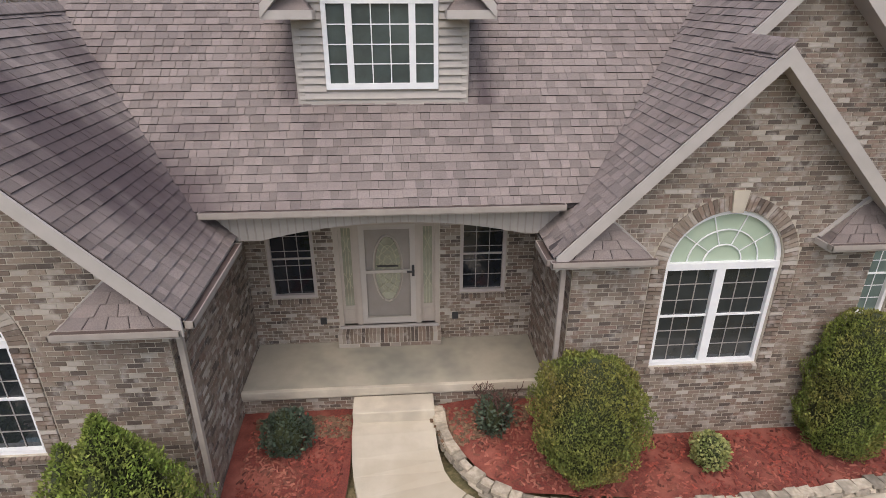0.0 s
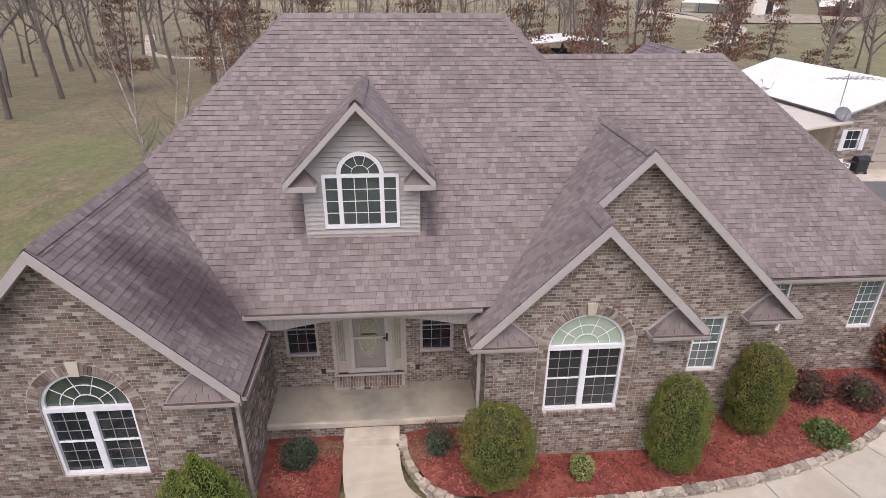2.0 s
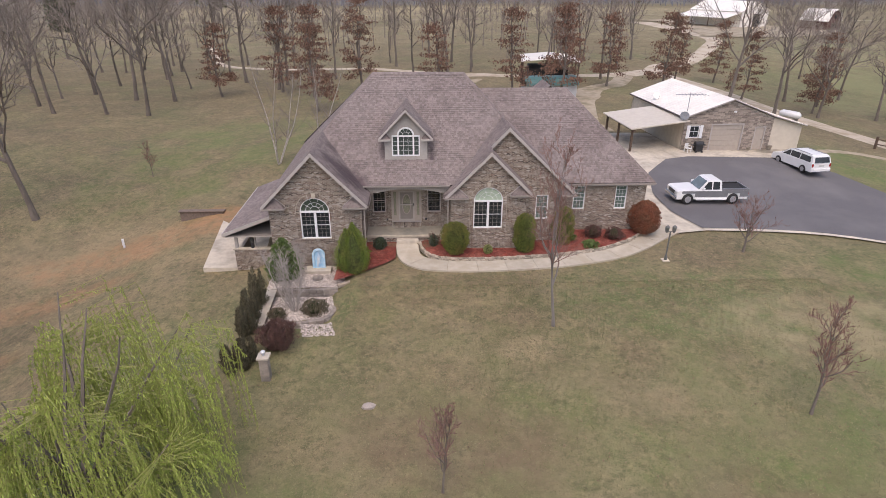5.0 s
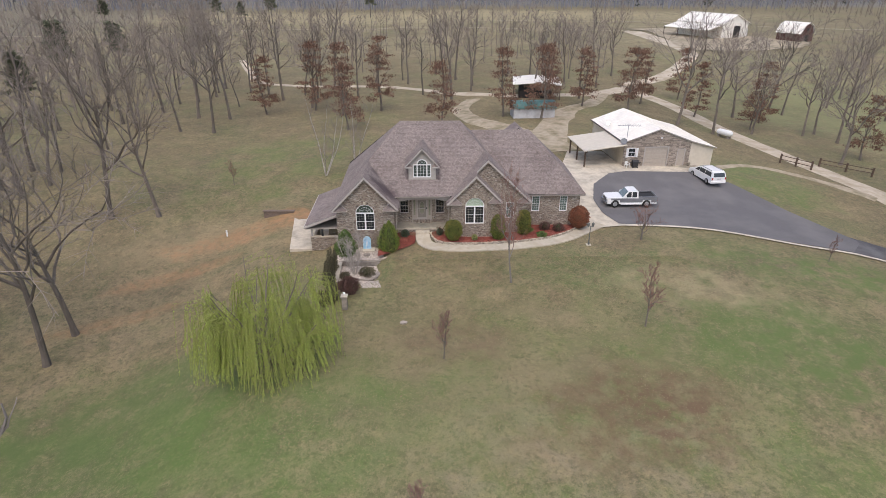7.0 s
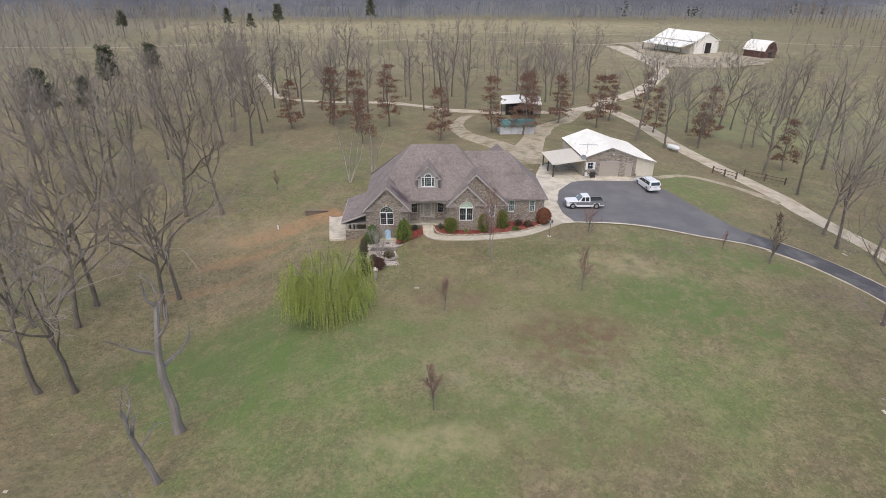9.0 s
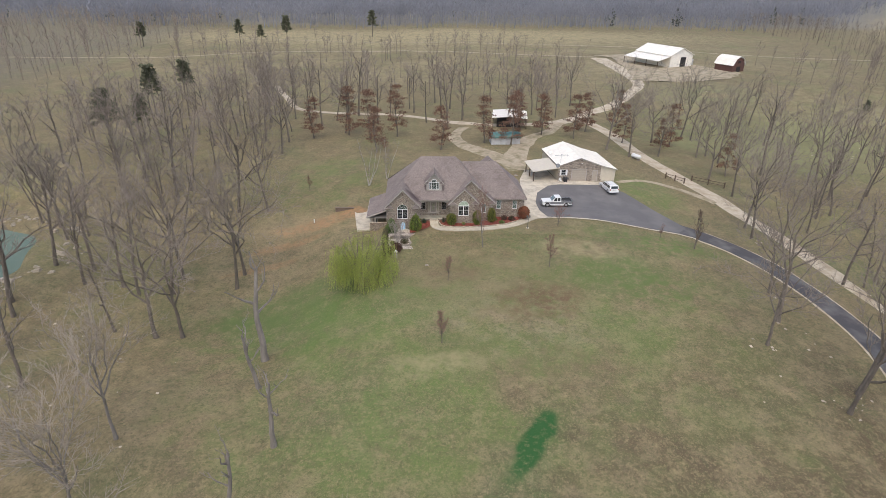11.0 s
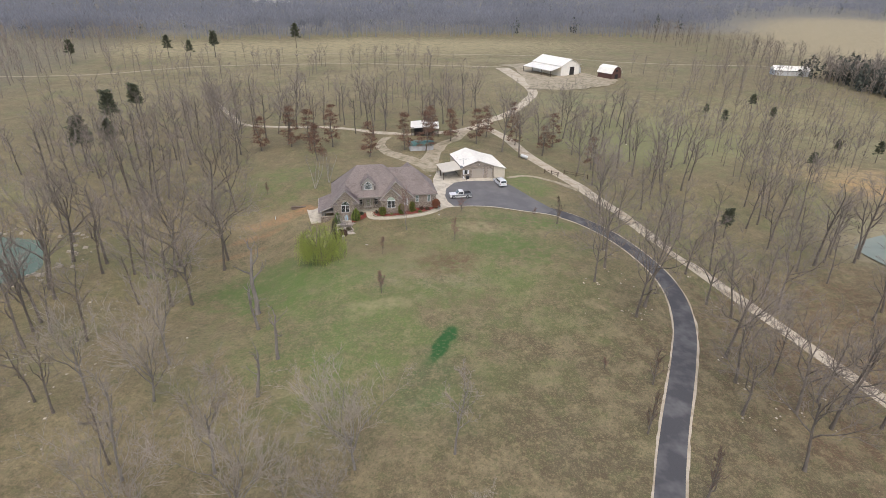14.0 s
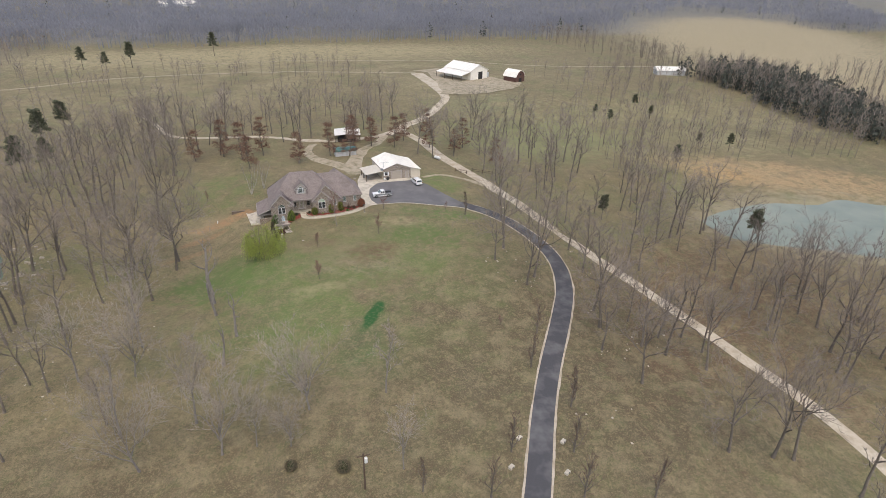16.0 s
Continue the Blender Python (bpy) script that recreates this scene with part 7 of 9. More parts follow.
SHOPM = pose(SX, SY, SZ, 0, 0, SR)
M_DISHG = surface("grey_dish_paint", (0.14, 0.15, 0.16), (0.19, 0.2, 0.21), 5.0, 0.5)
dish("satellite_dish", SHOPM @ pose(-0.35, -0.35, 3.5, 55, 0, -20), M_DISHG, 0.42, "dark grey satellite dish at the roof corner")
dish("satellite_dish", SHOPM @ pose(0.4, 7.4, 3.95, 55, 0, 10), M_METAL, 0.45, "white satellite dish on the metal roof")

# open carport against the west side
cp = empty("carport", SX, SY, SZ, SR, "open lean-to carport with cream metal roof", "carport")
bm = bmesh.new()
prism(bm, [(-5.6, 2.45), (0.0, 3.1), (0.0, 3.2), (-5.6, 2.55)], "y", -0.9, 6.4)
part("roof", bm, M_TANMETAL, cp, "cream metal roof")
for x, y in ((-5.2, -0.3), (-5.2, 2.9), (-5.2, 6.0)):
    part("post", boxes((x - 0.09, x + 0.09, y - 0.09, y + 0.09, -0.2, 2.48)), M_WOODPOST, cp, "brown timber post")
part("beam", boxes((-5.32, -5.1, -0.8, 6.3, 2.26, 2.48)), M_WOODPOST, cp, "brown timber beam")

# plastic chair, barbecue and clutter by the workshop wall
ch = empty("plastic_chair", *(SHOPM @ Vector((0.35, -0.75, 0.12))), SR + 20, "white moulded plastic garden chair", "chair")
M_PLASTIC = surface("white_plastic", (0.78, 0.78, 0.76), (0.7, 0.7, 0.68), 6.0, 0.4)
part("seat", boxes((-0.24, 0.24, -0.23, 0.23, 0.4, 0.44), bevel=0.015), M_PLASTIC, ch)
part("backrest", boxes((-0.23, 0.23, 0.2, 0.25, 0.44, 0.86), bevel=0.02), M_PLASTIC, ch)
for s in (-1, 1):
    part("armrest", boxes((0.23 * s - 0.03, 0.23 * s + 0.03, -0.2, 0.24, 0.6, 0.64), bevel=0.01), M_PLASTIC, ch)
    for q in (-0.2, 0.2):
        part("leg", boxes((0.22 * s - 0.03, 0.22 * s + 0.03, q - 0.03, q + 0.03, 0, 0.62 if q < 0 else 0.42)), M_PLASTIC, ch)
bq = empty("barbecue", *(SHOPM @ Vector((1.35, -0.8, 0.12))), SR, "black covered gas barbecue on a cart", "barbecue")
part("cart", boxes((-0.35, 0.35, -0.25, 0.25, 0.15, 0.75), bevel=0.02), M_BLACK, bq)
bm = bmesh.new()
prism(bm, [(-0.27, 0.75)] + [(0.27 * math.cos(math.pi * i / 8) * -1, 0.78 + 0.3 * math.sin(math.pi * i / 8)) for i in range(9)] + [(0.27, 0.75)], "x", -0.38, 0.38)
part("lid", bm, M_BLACK, bq)
for s in (-1, 1):
    part("side_shelf", boxes((0.38 * s if s > 0 else -0.68, 0.68 if s > 0 else -0.38, -0.22, 0.22, 0.72, 0.76)), M_BLACK, bq)
    bm = bmesh.new()
    tube(bm, [(0.3 * s, -0.2, 0.1), (0.3 * s, -0.26, 0.1)], 0.1, 12)
    part("wheel", bm, M_BLACK, bq)
for x, y, r, lb in ((6.6, -0.55, 0.17, "small terracotta flower pot by the garage door"), (8.75, -0.6, 0.25, "grey planter beside the walk door")):
    bm = bmesh.new()
    tube(bm, [(0, 0, 0), (0, 0, r * 1.5), (0, 0, r * 1.7)], [r * 0.7, r, r * 1.05], 12)
    o = tagged(part("planter", bm, M_STONE), lb, "planter")
    o.matrix_world = Matrix.Translation(SHOPM @ Vector((x, y, 0.12)))
bm = bmesh.new()
blob(bm, 0, 0, 0.1, 0.5, 0.35, 0.14, 0.3, 2, 8)
o = tagged(part("fire_pit_stone", bm, M_BLOCK), "flat grey rock on the bare yard", "rock")
o.matrix_world = Matrix.Translation((17.8, 23.5, ground(17.8, 23.5)))


# ---- vehicles ----
M_CARWHITE = surface("white_car_paint", (0.78, 0.78, 0.77), (0.74, 0.74, 0.73), 2.0, 0.22)
M_CARGREY = surface("silver_grey_car_paint", (0.25, 0.255, 0.265), (0.22, 0.225, 0.235), 3.0, 0.3, metal=0.3)
M_TYRE = surface("black_rubber", (0.018, 0.018, 0.018), (0.03, 0.03, 0.03), 30.0, 0.85)
M_RIM = surface("alloy_wheel", (0.5, 0.5, 0.51), (0.4, 0.4, 0.41), 10.0, 0.35, metal=0.6)
M_CARGLASS = glass("tinted_car_glass", (0.03, 0.035, 0.038), 0.03)
M_SCREEN = glass("windscreen_glass", (0.12, 0.15, 0.155), 0.03)
M_RED = surface("red_lamp_lens", (0.35, 0.02, 0.02), (0.28, 0.015, 0.015), 8.0, 0.25)
M_AMBER = surface("clear_lamp_lens", (0.6, 0.6, 0.58), (0.5, 0.5, 0.48), 8.0, 0.2)
M_CHROME = surface("chrome", (0.6, 0.6, 0.6), (0.55, 0.55, 0.55), 5.0, 0.15, metal=1.0)


def wheel(parent, x, y, r, w, side):
    bm = bmesh.new()
    tube(bm, [(x, y - w / 2, r), (x, y - w / 2 + 0.03, r), (x, y + w / 2 - 0.03, r), (x, y + w / 2, r)], [r * 0.92, r, r, r * 0.92], 20)
    t = part("wheel", bm, M_TYRE, parent, "black tyre on alloy rim", True)
    bm = bmesh.new()
    yo = y + side * w / 2
    tube(bm, [(x, yo - side * 0.05, r), (x, yo + side * 0.012, r), (x, yo + side * 0.02, r)], [r * 0.6, r * 0.6, r * 0.2], 16)
    part("rim", bm, M_RIM, t, "alloy rim")


def body_side(length, zs, wheels, r, clear):
    """Side outline from front to back along the top, then back along the sill with the wheel arches cut out."""
    out = list(zs)
    out.append((zs[-1][0], clear))
    for wx in sorted(wheels, reverse=True):
        arch = [(wx + r * math.cos(math.pi * i / 10), clear + max(0.0, r * math.sin(math.pi * i / 10))) for i in range(11)]
        out += arch
    out.append((zs[0][0], clear))
    return out


def car_body(name, outline, half, material, parent, label="", taper=0.0, z_mid=0.8):
    bm = bmesh.new()
    prism(bm, outline, "y", -half, half)
    bmesh.ops.bevel(bm, geom=[e for e in bm.edges if abs(e.verts[0].co.y - e.verts[1].co.y) < 1e-6], offset=0.045, segments=2, affect="EDGES", profile=0.6)
    for v in bm.verts:
        if v.co.z > z_mid:
            v.co.y *= 1 - taper * (v.co.z - z_mid)
    return part(name, bm, material, parent, label)


tk = empty("pickup_truck", 23.1, 8.55, ground(23.1, 8.55) + 0.14, 180, "white and grey two-tone extended-cab pickup truck", "pickup truck")
tk.matrix_basis = tk.matrix_basis @ Matrix.Diagonal((0.95, 0.97, 0.98, 1))
L = 2.95
# local x runs to the front
car_body("body", body_side(5.9, [(-2.95, 1.12), (-0.72, 1.12), (-0.7, 1.14), (1.05, 1.17), (1.2, 1.21), (2.7, 1.14), (2.9, 1.06)], (-1.75, 1.95), 0.47, 0.42)[::-1], 0.97, M_CARWHITE, tk, "white truck body")
for q in (-1, 1):
    lo, hi = sorted((q * 0.963, q * 0.984))
    for x0, x1, z0, z1 in ((-2.94, 2.5, 0.9, 1.1), (-1.25, 1.42, 0.62, 0.9), (-2.92, -2.26, 0.62, 0.9)):
        part("side_stripe", boxes((x0, x1, lo, hi, z0, z1)), M_CARGREY, tk, "grey lower body stripe")
    lo, hi = sorted((q * 0.95, q * 1.03))
    part("running_board", boxes((-1.2, 1.3, lo, hi, 0.36, 0.5), bevel=0.02), M_CARWHITE, tk, "white side skirt")
bm = bmesh.new()
cab = [(-0.72, 1.12), (1.12, 1.14), (0.45, 1.87), (0.2, 1.92), (-0.5, 1.92), (-0.66, 1.85)]
prism(bm, cab, "y", -0.93, 0.93)
for v in bm.verts:
    v.co.y *= 1 - 0.2 * max(0, v.co.z - 1.13)
bmesh.ops.bevel(bm, geom=[e for e in bm.edges if abs(e.verts[0].co.y - e.verts[1].co.y) < 1e-6], offset=0.03, segments=2, affect="EDGES")
part("cab", bm, M_CARWHITE, tk, "white cab")
bm = bmesh.new()
v = [bm.verts.new(p) for p in ((1.09, -0.8, 1.19), (1.09, 0.8, 1.19), (0.5, 0.7, 1.83), (0.5, -0.7, 1.83))]
bm.faces.new(v)
r = bmesh.ops.extrude_face_region(bm, geom=bm.faces[:])
bmesh.ops.translate(bm, vec=(0.03, 0, 0.02), verts=[g for g in r["geom"] if isinstance(g, bmesh.types.BMVert)])
part("windscreen", bm, M_SCREEN, tk, "pale reflecting windscreen")
for s in (-1, 1):
    for pts in ([(0.12, 1.2), (0.88, 1.2), (0.42, 1.79), (0.12, 1.79)], [(-0.55, 1.2), (0.02, 1.2), (0.02, 1.79), (-0.5, 1.79)]):
        bm = bmesh.new()
        prism(bm, pts, "y", 0.0, 0.02)
        for q in bm.verts:
            q.co.y = s * ((0.94 if q.co.y > 0.01 else 0.925) * (1 - 0.2 * max(0, q.co.z - 1.13)) + 0.005)
        bmesh.ops.recalc_face_normals(bm, faces=bm.faces[:])
        part("side_window", bm, M_CARGLASS, tk)
    part("mirror", boxes((0.75, 0.9, s * 1.06 - 0.1, s * 1.06 + 0.1, 1.2, 1.4), bevel=0.02), M_CARWHITE, tk)
    part("headlight", boxes((2.86, 2.95, s * 0.72 - 0.17, s * 0.72 + 0.17, 0.82, 1.0), bevel=0.01), M_AMBER, tk, "clear headlight")
    part("tail_light", boxes((-2.97, -2.93, s * 0.88 - 0.07, s * 0.88 + 0.07, 0.75, 1.05)), M_RED, tk, "red tail light")
# the bed is shallow; black faces paint the shade of a deeper one
part("bed_floor", boxes((-2.85, -0.8, -0.84, 0.84, 1.125, 1.13), (-2.86, -0.78, -0.85, -0.835, 1.12, 1.26), (-2.86, -0.78, 0.835, 0.85, 1.12, 1.26), (-0.79, -0.76, -0.85, 0.85, 1.12, 1.26)), M_TYRE, tk, "black bed floor and sides painted as deep shade")
part("bed_rail", boxes((-2.95, -0.75, -0.97, -0.85, 1.1, 1.27), (-2.95, -0.75, 0.85, 0.97, 1.1, 1.27), (-2.95, -2.86, -0.85, 0.85, 1.1, 1.27), bevel=0.015), M_CARGREY, tk, "grey bed sides")
part("grille", boxes((2.88, 2.95, -0.52, 0.52, 0.76, 1.02)), M_BLACK, tk, "dark radiator grille")
part("bumper", boxes((2.86, 3.05, -0.95, 0.95, 0.45, 0.68), bevel=0.03), M_CHROME, tk, "chrome bumper")
part("bumper", boxes((-3.05, -2.9, -0.93, 0.93, 0.45, 0.65), bevel=0.03), M_CHROME, tk, "chrome bumper")
for x in (-1.75, 1.95):
    for s in (-1, 1):
        wheel(tk, x, s * 0.87, 0.43, 0.27, s)

mv = empty("minivan", 35.5, 16.6, ground(35.5, 16.6) + 0.14, 98, "white minivan parked nose-in by the workshop", "minivan")
car_body("body", body_side(5.0, [(-2.48, 1.05), (-2.4, 1.1), (1.3, 1.05), (2.2, 0.92), (2.5, 0.7)], (-1.5, 1.55), 0.4, 0.3)[::-1], 0.97, M_CARWHITE, mv, "white van body")
bm = bmesh.new()
prism(bm, [(-2.46, 1.05), (1.45, 1.03), (0.6, 1.62), (0.3, 1.7), (-1.9, 1.72), (-2.25, 1.62)], "y", -0.95, 0.95)
for q in bm.verts:
    q.co.y *= 1 - 0.22 * max(0, q.co.z - 1.05)
bmesh.ops.bevel(bm, geom=[e for e in bm.edges if abs(e.verts[0].co.y - e.verts[1].co.y) < 1e-6], offset=0.04, segments=2, affect="EDGES")
part("greenhouse", bm, M_CARWHITE, mv, "white van roof")
for s in (-1, 1):
    for pts in ([(0.3, 1.12), (1.15, 1.1), (0.5, 1.56), (0.3, 1.58)], [(-0.85, 1.12), (0.22, 1.12), (0.22, 1.58), (-0.85, 1.6)], [(-2.2, 1.12), (-0.93, 1.12), (-0.93, 1.6), (-2.05, 1.58)]):
        bm = bmesh.new()
        prism(bm, pts, "y", 0.0, 0.02)
        for q in bm.verts:
            q.co.y = s * ((0.965 if q.co.y > 0.01 else 0.945) * (1 - 0.22 * max(0, q.co.z - 1.05)) + 0.004)
        bmesh.ops.recalc_face_normals(bm, faces=bm.faces[:])
        part("side_window", bm, M_CARGLASS, mv)
    part("tail_light", boxes((-2.5, -2.42, s * 0.86 - 0.08, s * 0.86 + 0.08, 0.75, 1.05), bevel=0.01), M_RED, mv, "red tail light")
    part("headlight", boxes((2.3, 2.46, s * 0.7 - 0.2, s * 0.7 + 0.2, 0.68, 0.84), bevel=0.02), M_AMBER, mv, "clear headlight")
    part("roof_rail", boxes((-1.9, 0.2, s * 0.68 - 0.02, s * 0.68 + 0.02, 1.7, 1.76)), M_ALU, mv)
bm = bmesh.new()
vv = [bm.verts.new(p) for p in ((-2.49, -0.75, 1.12), (-2.49, 0.75, 1.12), (-2.33, 0.68, 1.58), (-2.33, -0.68, 1.58))]
bm.faces.new(vv)
r = bmesh.ops.extrude_face_region(bm, geom=bm.faces[:])
bmesh.ops.translate(bm, vec=(-0.02, 0, 0.005), verts=[g for g in r["geom"] if isinstance(g, bmesh.types.BMVert)])
part("rear_window", bm, M_CARGLASS, mv)
bm = bmesh.new()
vv = [bm.verts.new(p) for p in ((1.42, -0.82, 1.08), (1.42, 0.82, 1.08), (0.66, 0.72, 1.6), (0.66, -0.72, 1.6))]
bm.faces.new(vv)
r = bmesh.ops.extrude_face_region(bm, geom=bm.faces[:])
bmesh.ops.translate(bm, vec=(0.02, 0, 0.02), verts=[g for g in r["geom"] if isinstance(g, bmesh.types.BMVert)])
part("windscreen", bm, M_SCREEN, mv)
part("plate_panel", boxes((-2.52, -2.49, -0.26, 0.26, 0.78, 0.92)), M_AMBER, mv, "pale plate bar")
part("bumper", boxes((-2.58, -2.42, -0.94, 0.94, 0.35, 0.62), bevel=0.04), M_CARWHITE, mv)
for x in (-1.5, 1.55):
    for s in (-1, 1):
        wheel(mv, x, s * 0.87, 0.35, 0.22, s)

# ---- sheds and barns ----
M_TEAL = surface("teal_metal_roofing", (0.06, 0.15, 0.14), (0.085, 0.19, 0.175), 2.0, 0.4)
M_SHEDW = surface("weathered_white_siding", (0.6, 0.6, 0.6), (0.5, 0.5, 0.51), 1.5, 0.7, cc=(0.4, 0.39, 0.38), scale2=0.6)
M_DARK = surface("dark_interior", (0.02, 0.02, 0.02), (0.035, 0.03, 0.028), 4.0, 0.95)
M_REDWOOD = surface("weathered_red_boards", (0.13, 0.06, 0.048), (0.09, 0.05, 0.042), 3.0, 0.9, stretch=(3, 3, 0.3))
sd = empty("garden_shed", 19.0, 49.2, ground(19.0, 49.2), 3, "long white shed with teal metal roof", "shed")
part("wall", boxes((-3.6, 3.6, -1.6, 1.6, 0, 1.75)), M_SHEDW, sd, "white shed walls")
bm = bmesh.new()
prism(bm, [(1.9 * math.cos(math.pi * i / 10), 1.7 + 1.05 * math.sin(math.pi * i / 10)) for i in range(11)], "x", -3.75, 3.75)
part("roof", bm, M_TEAL, sd, "curved teal metal roof")
bm = bmesh.new()
prism(bm, [(1.93 * math.cos(math.pi * i / 10), 1.72 + 1.07 * math.sin(math.pi * i / 10)) for i in range(11)], "x", -3.85, -3.72)
part("trim", bm, M_DARK, sd, "dark gable trim")
oc = empty("open_shelter", 23.0, 68.5, ground(23, 68.5), -8, "open shelter with a flat white metal roof", "shelter")
bm = bmesh.new()
prism(bm, [(-4.8, 2.75), (0, 3.2), (4.8, 2.75), (4.8, 2.85), (0, 3.3), (-4.8, 2.85)], "y", -5.0, 5.0)
part("roof", bm, M_METAL, oc, "white metal roof")
for x in (-4.5, 4.5):
    for y in (-4.7, 0, 4.7):
        part("post", boxes((x - 0.08, x + 0.08, y - 0.08, y + 0.08, -0.3, 2.78)), M_WOODPOST, oc)
part("stored_load", boxes((-3.5, 3.0, -3.6, 3.5, 0, 1.5), bevel=0.1), M_DARK, oc, "dark block under the roof")
bn = empty("barn", 119.0, 180.0, 0.75, 24, "large white metal barn with open lean-to", "barn")
part("wall", boxes((-7, 7, 0, 0.3, 0, 5.4), (-7, -6.7, 0, 22, 0, 5.4), (6.7, 7, 0, 22, 0, 5.4), (-7, 7, 21.7, 22, 0, 5.4)), M_METAL, bn, "white metal walls")
bm = bmesh.new()
prism(bm, [(-7, 5.4), (7, 5.4), (0, 8.4)], "y", 0, 0.3)
part("gable", bm, M_METAL, bn, "white metal gable")
for a, b, nm in ((-7.5, 0, "roof"), (0, 7.5, "roof")):
    bm = bmesh.new()
    zl, zr = (5.3, 8.55) if a < 0 else (8.55, 5.3)
    prism(bm, [(a, zl), (b, zr), (b, zr + 0.15), (a, zl + 0.15)], "y", -0.5, 22.4)
    part(nm, bm, M_METAL, bn, "white metal roof slope")
# no opening here: a dark panel paints the unlit inside of the barn
part("barn_door", boxes((-0.6, 2.8, -0.05, 0.02, 0, 4.6)), M_DARK, bn, "dark panel painted as the unlit doorway")
bm = bmesh.new()
prism(bm, [(-14.5, 3.4), (-7, 5.0), (-7, 5.15), (-14.5, 3.55)], "y", 0, 22)
part("lean_to_roof", bm, M_METAL, bn, "white lean-to roof")
for y in (0.2, 7.3, 14.5, 21.7):
    part("post", boxes((-14.3, -14.1, y, y + 0.2, -0.3, 3.45)), M_WOODPOST, bn)
part("annex", boxes((7, 12.5, 4, 12, 0, 2.8)), M_SHEDW, bn, "low pale annex")
sb = empty("gambrel_barn", 140.0, 168.0, 0.6, 28, "small red gambrel barn with white metal roof", "barn")
bm = bmesh.new()
prism(bm, [(-4, 0), (4, 0), (4, 3.4), (2.5, 5.6), (0, 6.6), (-2.5, 5.6), (-4, 3.4)], "y", 0, 9)
part("wall", bm, M_REDWOOD, sb, "weathered red board walls")
for pts in ([(-4.4, 3.1), (-2.6, 5.75), (-2.6, 5.9), (-4.5, 3.15)], [(-2.6, 5.75), (0, 6.8), (0, 6.95), (-2.6, 5.9)], [(0, 6.8), (2.6, 5.75), (2.6, 5.9), (0, 6.95)], [(2.6, 5.75), (4.4, 3.1), (4.5, 3.15), (2.6, 5.9)]):
    bm = bmesh.new()
    prism(bm, pts, "y", -0.4, 9.4)
    part("roof", bm, M_METAL, sb, "white metal roof slope")
# doorway and loft window are dark panels, the unlit inside in their colour
part("barn_door", boxes((-1.3, 1.3, -0.08, 0.0, 0, 2.6)), M_DARK, sb, "dark panel painted as an unlit barn doorway")
part("window", boxes((-0.8, 0.8, -0.06, 0.0, 4.0, 5.0)), M_DARK, sb)
# plain gabled block standing in for a pale spot beyond the valley
far_block = empty("farm_house", 248, 174, 0.9, -20, "low white gabled block among trees", "building")
part("wall", boxes((-9, 9, -4, 4, 0, 3)), M_SHEDW, far_block)
bm = bmesh.new()
prism(bm, [(-4.6, 2.9), (4.6, 2.9), (0, 5)], "x", -9.5, 9.5)
part("roof", bm, M_METAL, far_block, "white metal roof")
far2 = empty("farm_house", -98, 880, -1.2, 10, "distant long white poultry house", "building")
part("wall", boxes((-28, 28, -7, 7, 0, 4)), M_SHEDW, far2)
bm = bmesh.new()
prism(bm, [(-8, 3.8), (8, 3.8), (0, 8)], "x", -29, 29)
part("roof", bm, M_METAL, far2, "white metal roof")
tank = empty("gas_tank", 50.3, 42.2, ground(50.3, 42.2), -62, "white horizontal propane tank beside the lane", "propane tank")
bm = bmesh.new()
tube(bm, [(-1.45, 0, 0.85), (-1.3, 0, 0.85), (-1.0, 0, 0.85), (1.0, 0, 0.85), (1.3, 0, 0.85), (1.45, 0, 0.85)], [0.12, 0.35, 0.5, 0.5, 0.35, 0.12], 16)
part("vessel", bm, M_PLASTIC, tank, "white tank", True)
for x in (-0.9, 0.9):
    part("cradle", boxes((x - 0.1, x + 0.1, -0.4, 0.4, -0.1, 0.45)), M_BLOCK, tank)


def fence(points, label):
    fe = empty("rail_fence", 0, 0, 0, 0, label, "fence")
    for x, y in points:
        z = ground(x, y)
        bm = bmesh.new()
        tube(bm, [(x, y, z - 0.3), (x, y, z + 1.35)], 0.14, 8)
        part("post", bm, M_WOODPOST, fe)
    for (ax, ay), (bx, by) in zip(points, points[1:]):
        for h in (0.55, 1.1):
            bm = bmesh.new()
            tube(bm, [(ax, ay, ground(ax, ay) + h), (bx, by, ground(bx, by) + h)], 0.06, 6)
            part("rail", bm, M_WOODPOST, fe)
    return fe
fence([(52.4, 28.9), (54.0, 27.6), (55.6, 26.4)], "short dark timber rail fence beside the lane")
fence([(58.5, 29.0), (61.7, 27.6), (64.8, 26.3)], "short dark timber rail fence beside the lane")
for i, (x, y, rz) in enumerate(((23.6, -85.6, 30), (20.2, -90.3, 30), (29.9, -87.9, 30), (27.7, -93.3, 30))):
    mk = empty("drive_marker", x, y, ground(x, y), rz, "pale block drive marker with a dark slot", "marker", "drive markers")
    part("base", boxes((-0.45, 0.45, -0.3, 0.3, -0.2, 0.35), bevel=0.03), M_CONC, mk)
    part("slot", boxes((-0.12, 0.12, -0.32, -0.29, 0.05, 0.36)), M_BLACK, mk)
pole = empty("utility_pole", -0.72, -88.0, ground(-0.72, -88.0), 0, "slim wooden utility pole with a grey transformer", "utility pole")
bm = bmesh.new()
tube(bm, [(0, 0, -1), (0, 0, 6.6)], [0.15, 0.11], 8)
part("shaft", bm, M_WOODPOST, pole)
bm = bmesh.new()
tube(bm, [(0.3, 0, 4.9), (0.3, 0, 4.95), (0.3, 0, 5.7), (0.3, 0, 5.78)], [0.15, 0.24, 0.24, 0.15], 12)
part("transformer", bm, M_PLASTIC, pole, "pale grey transformer can")
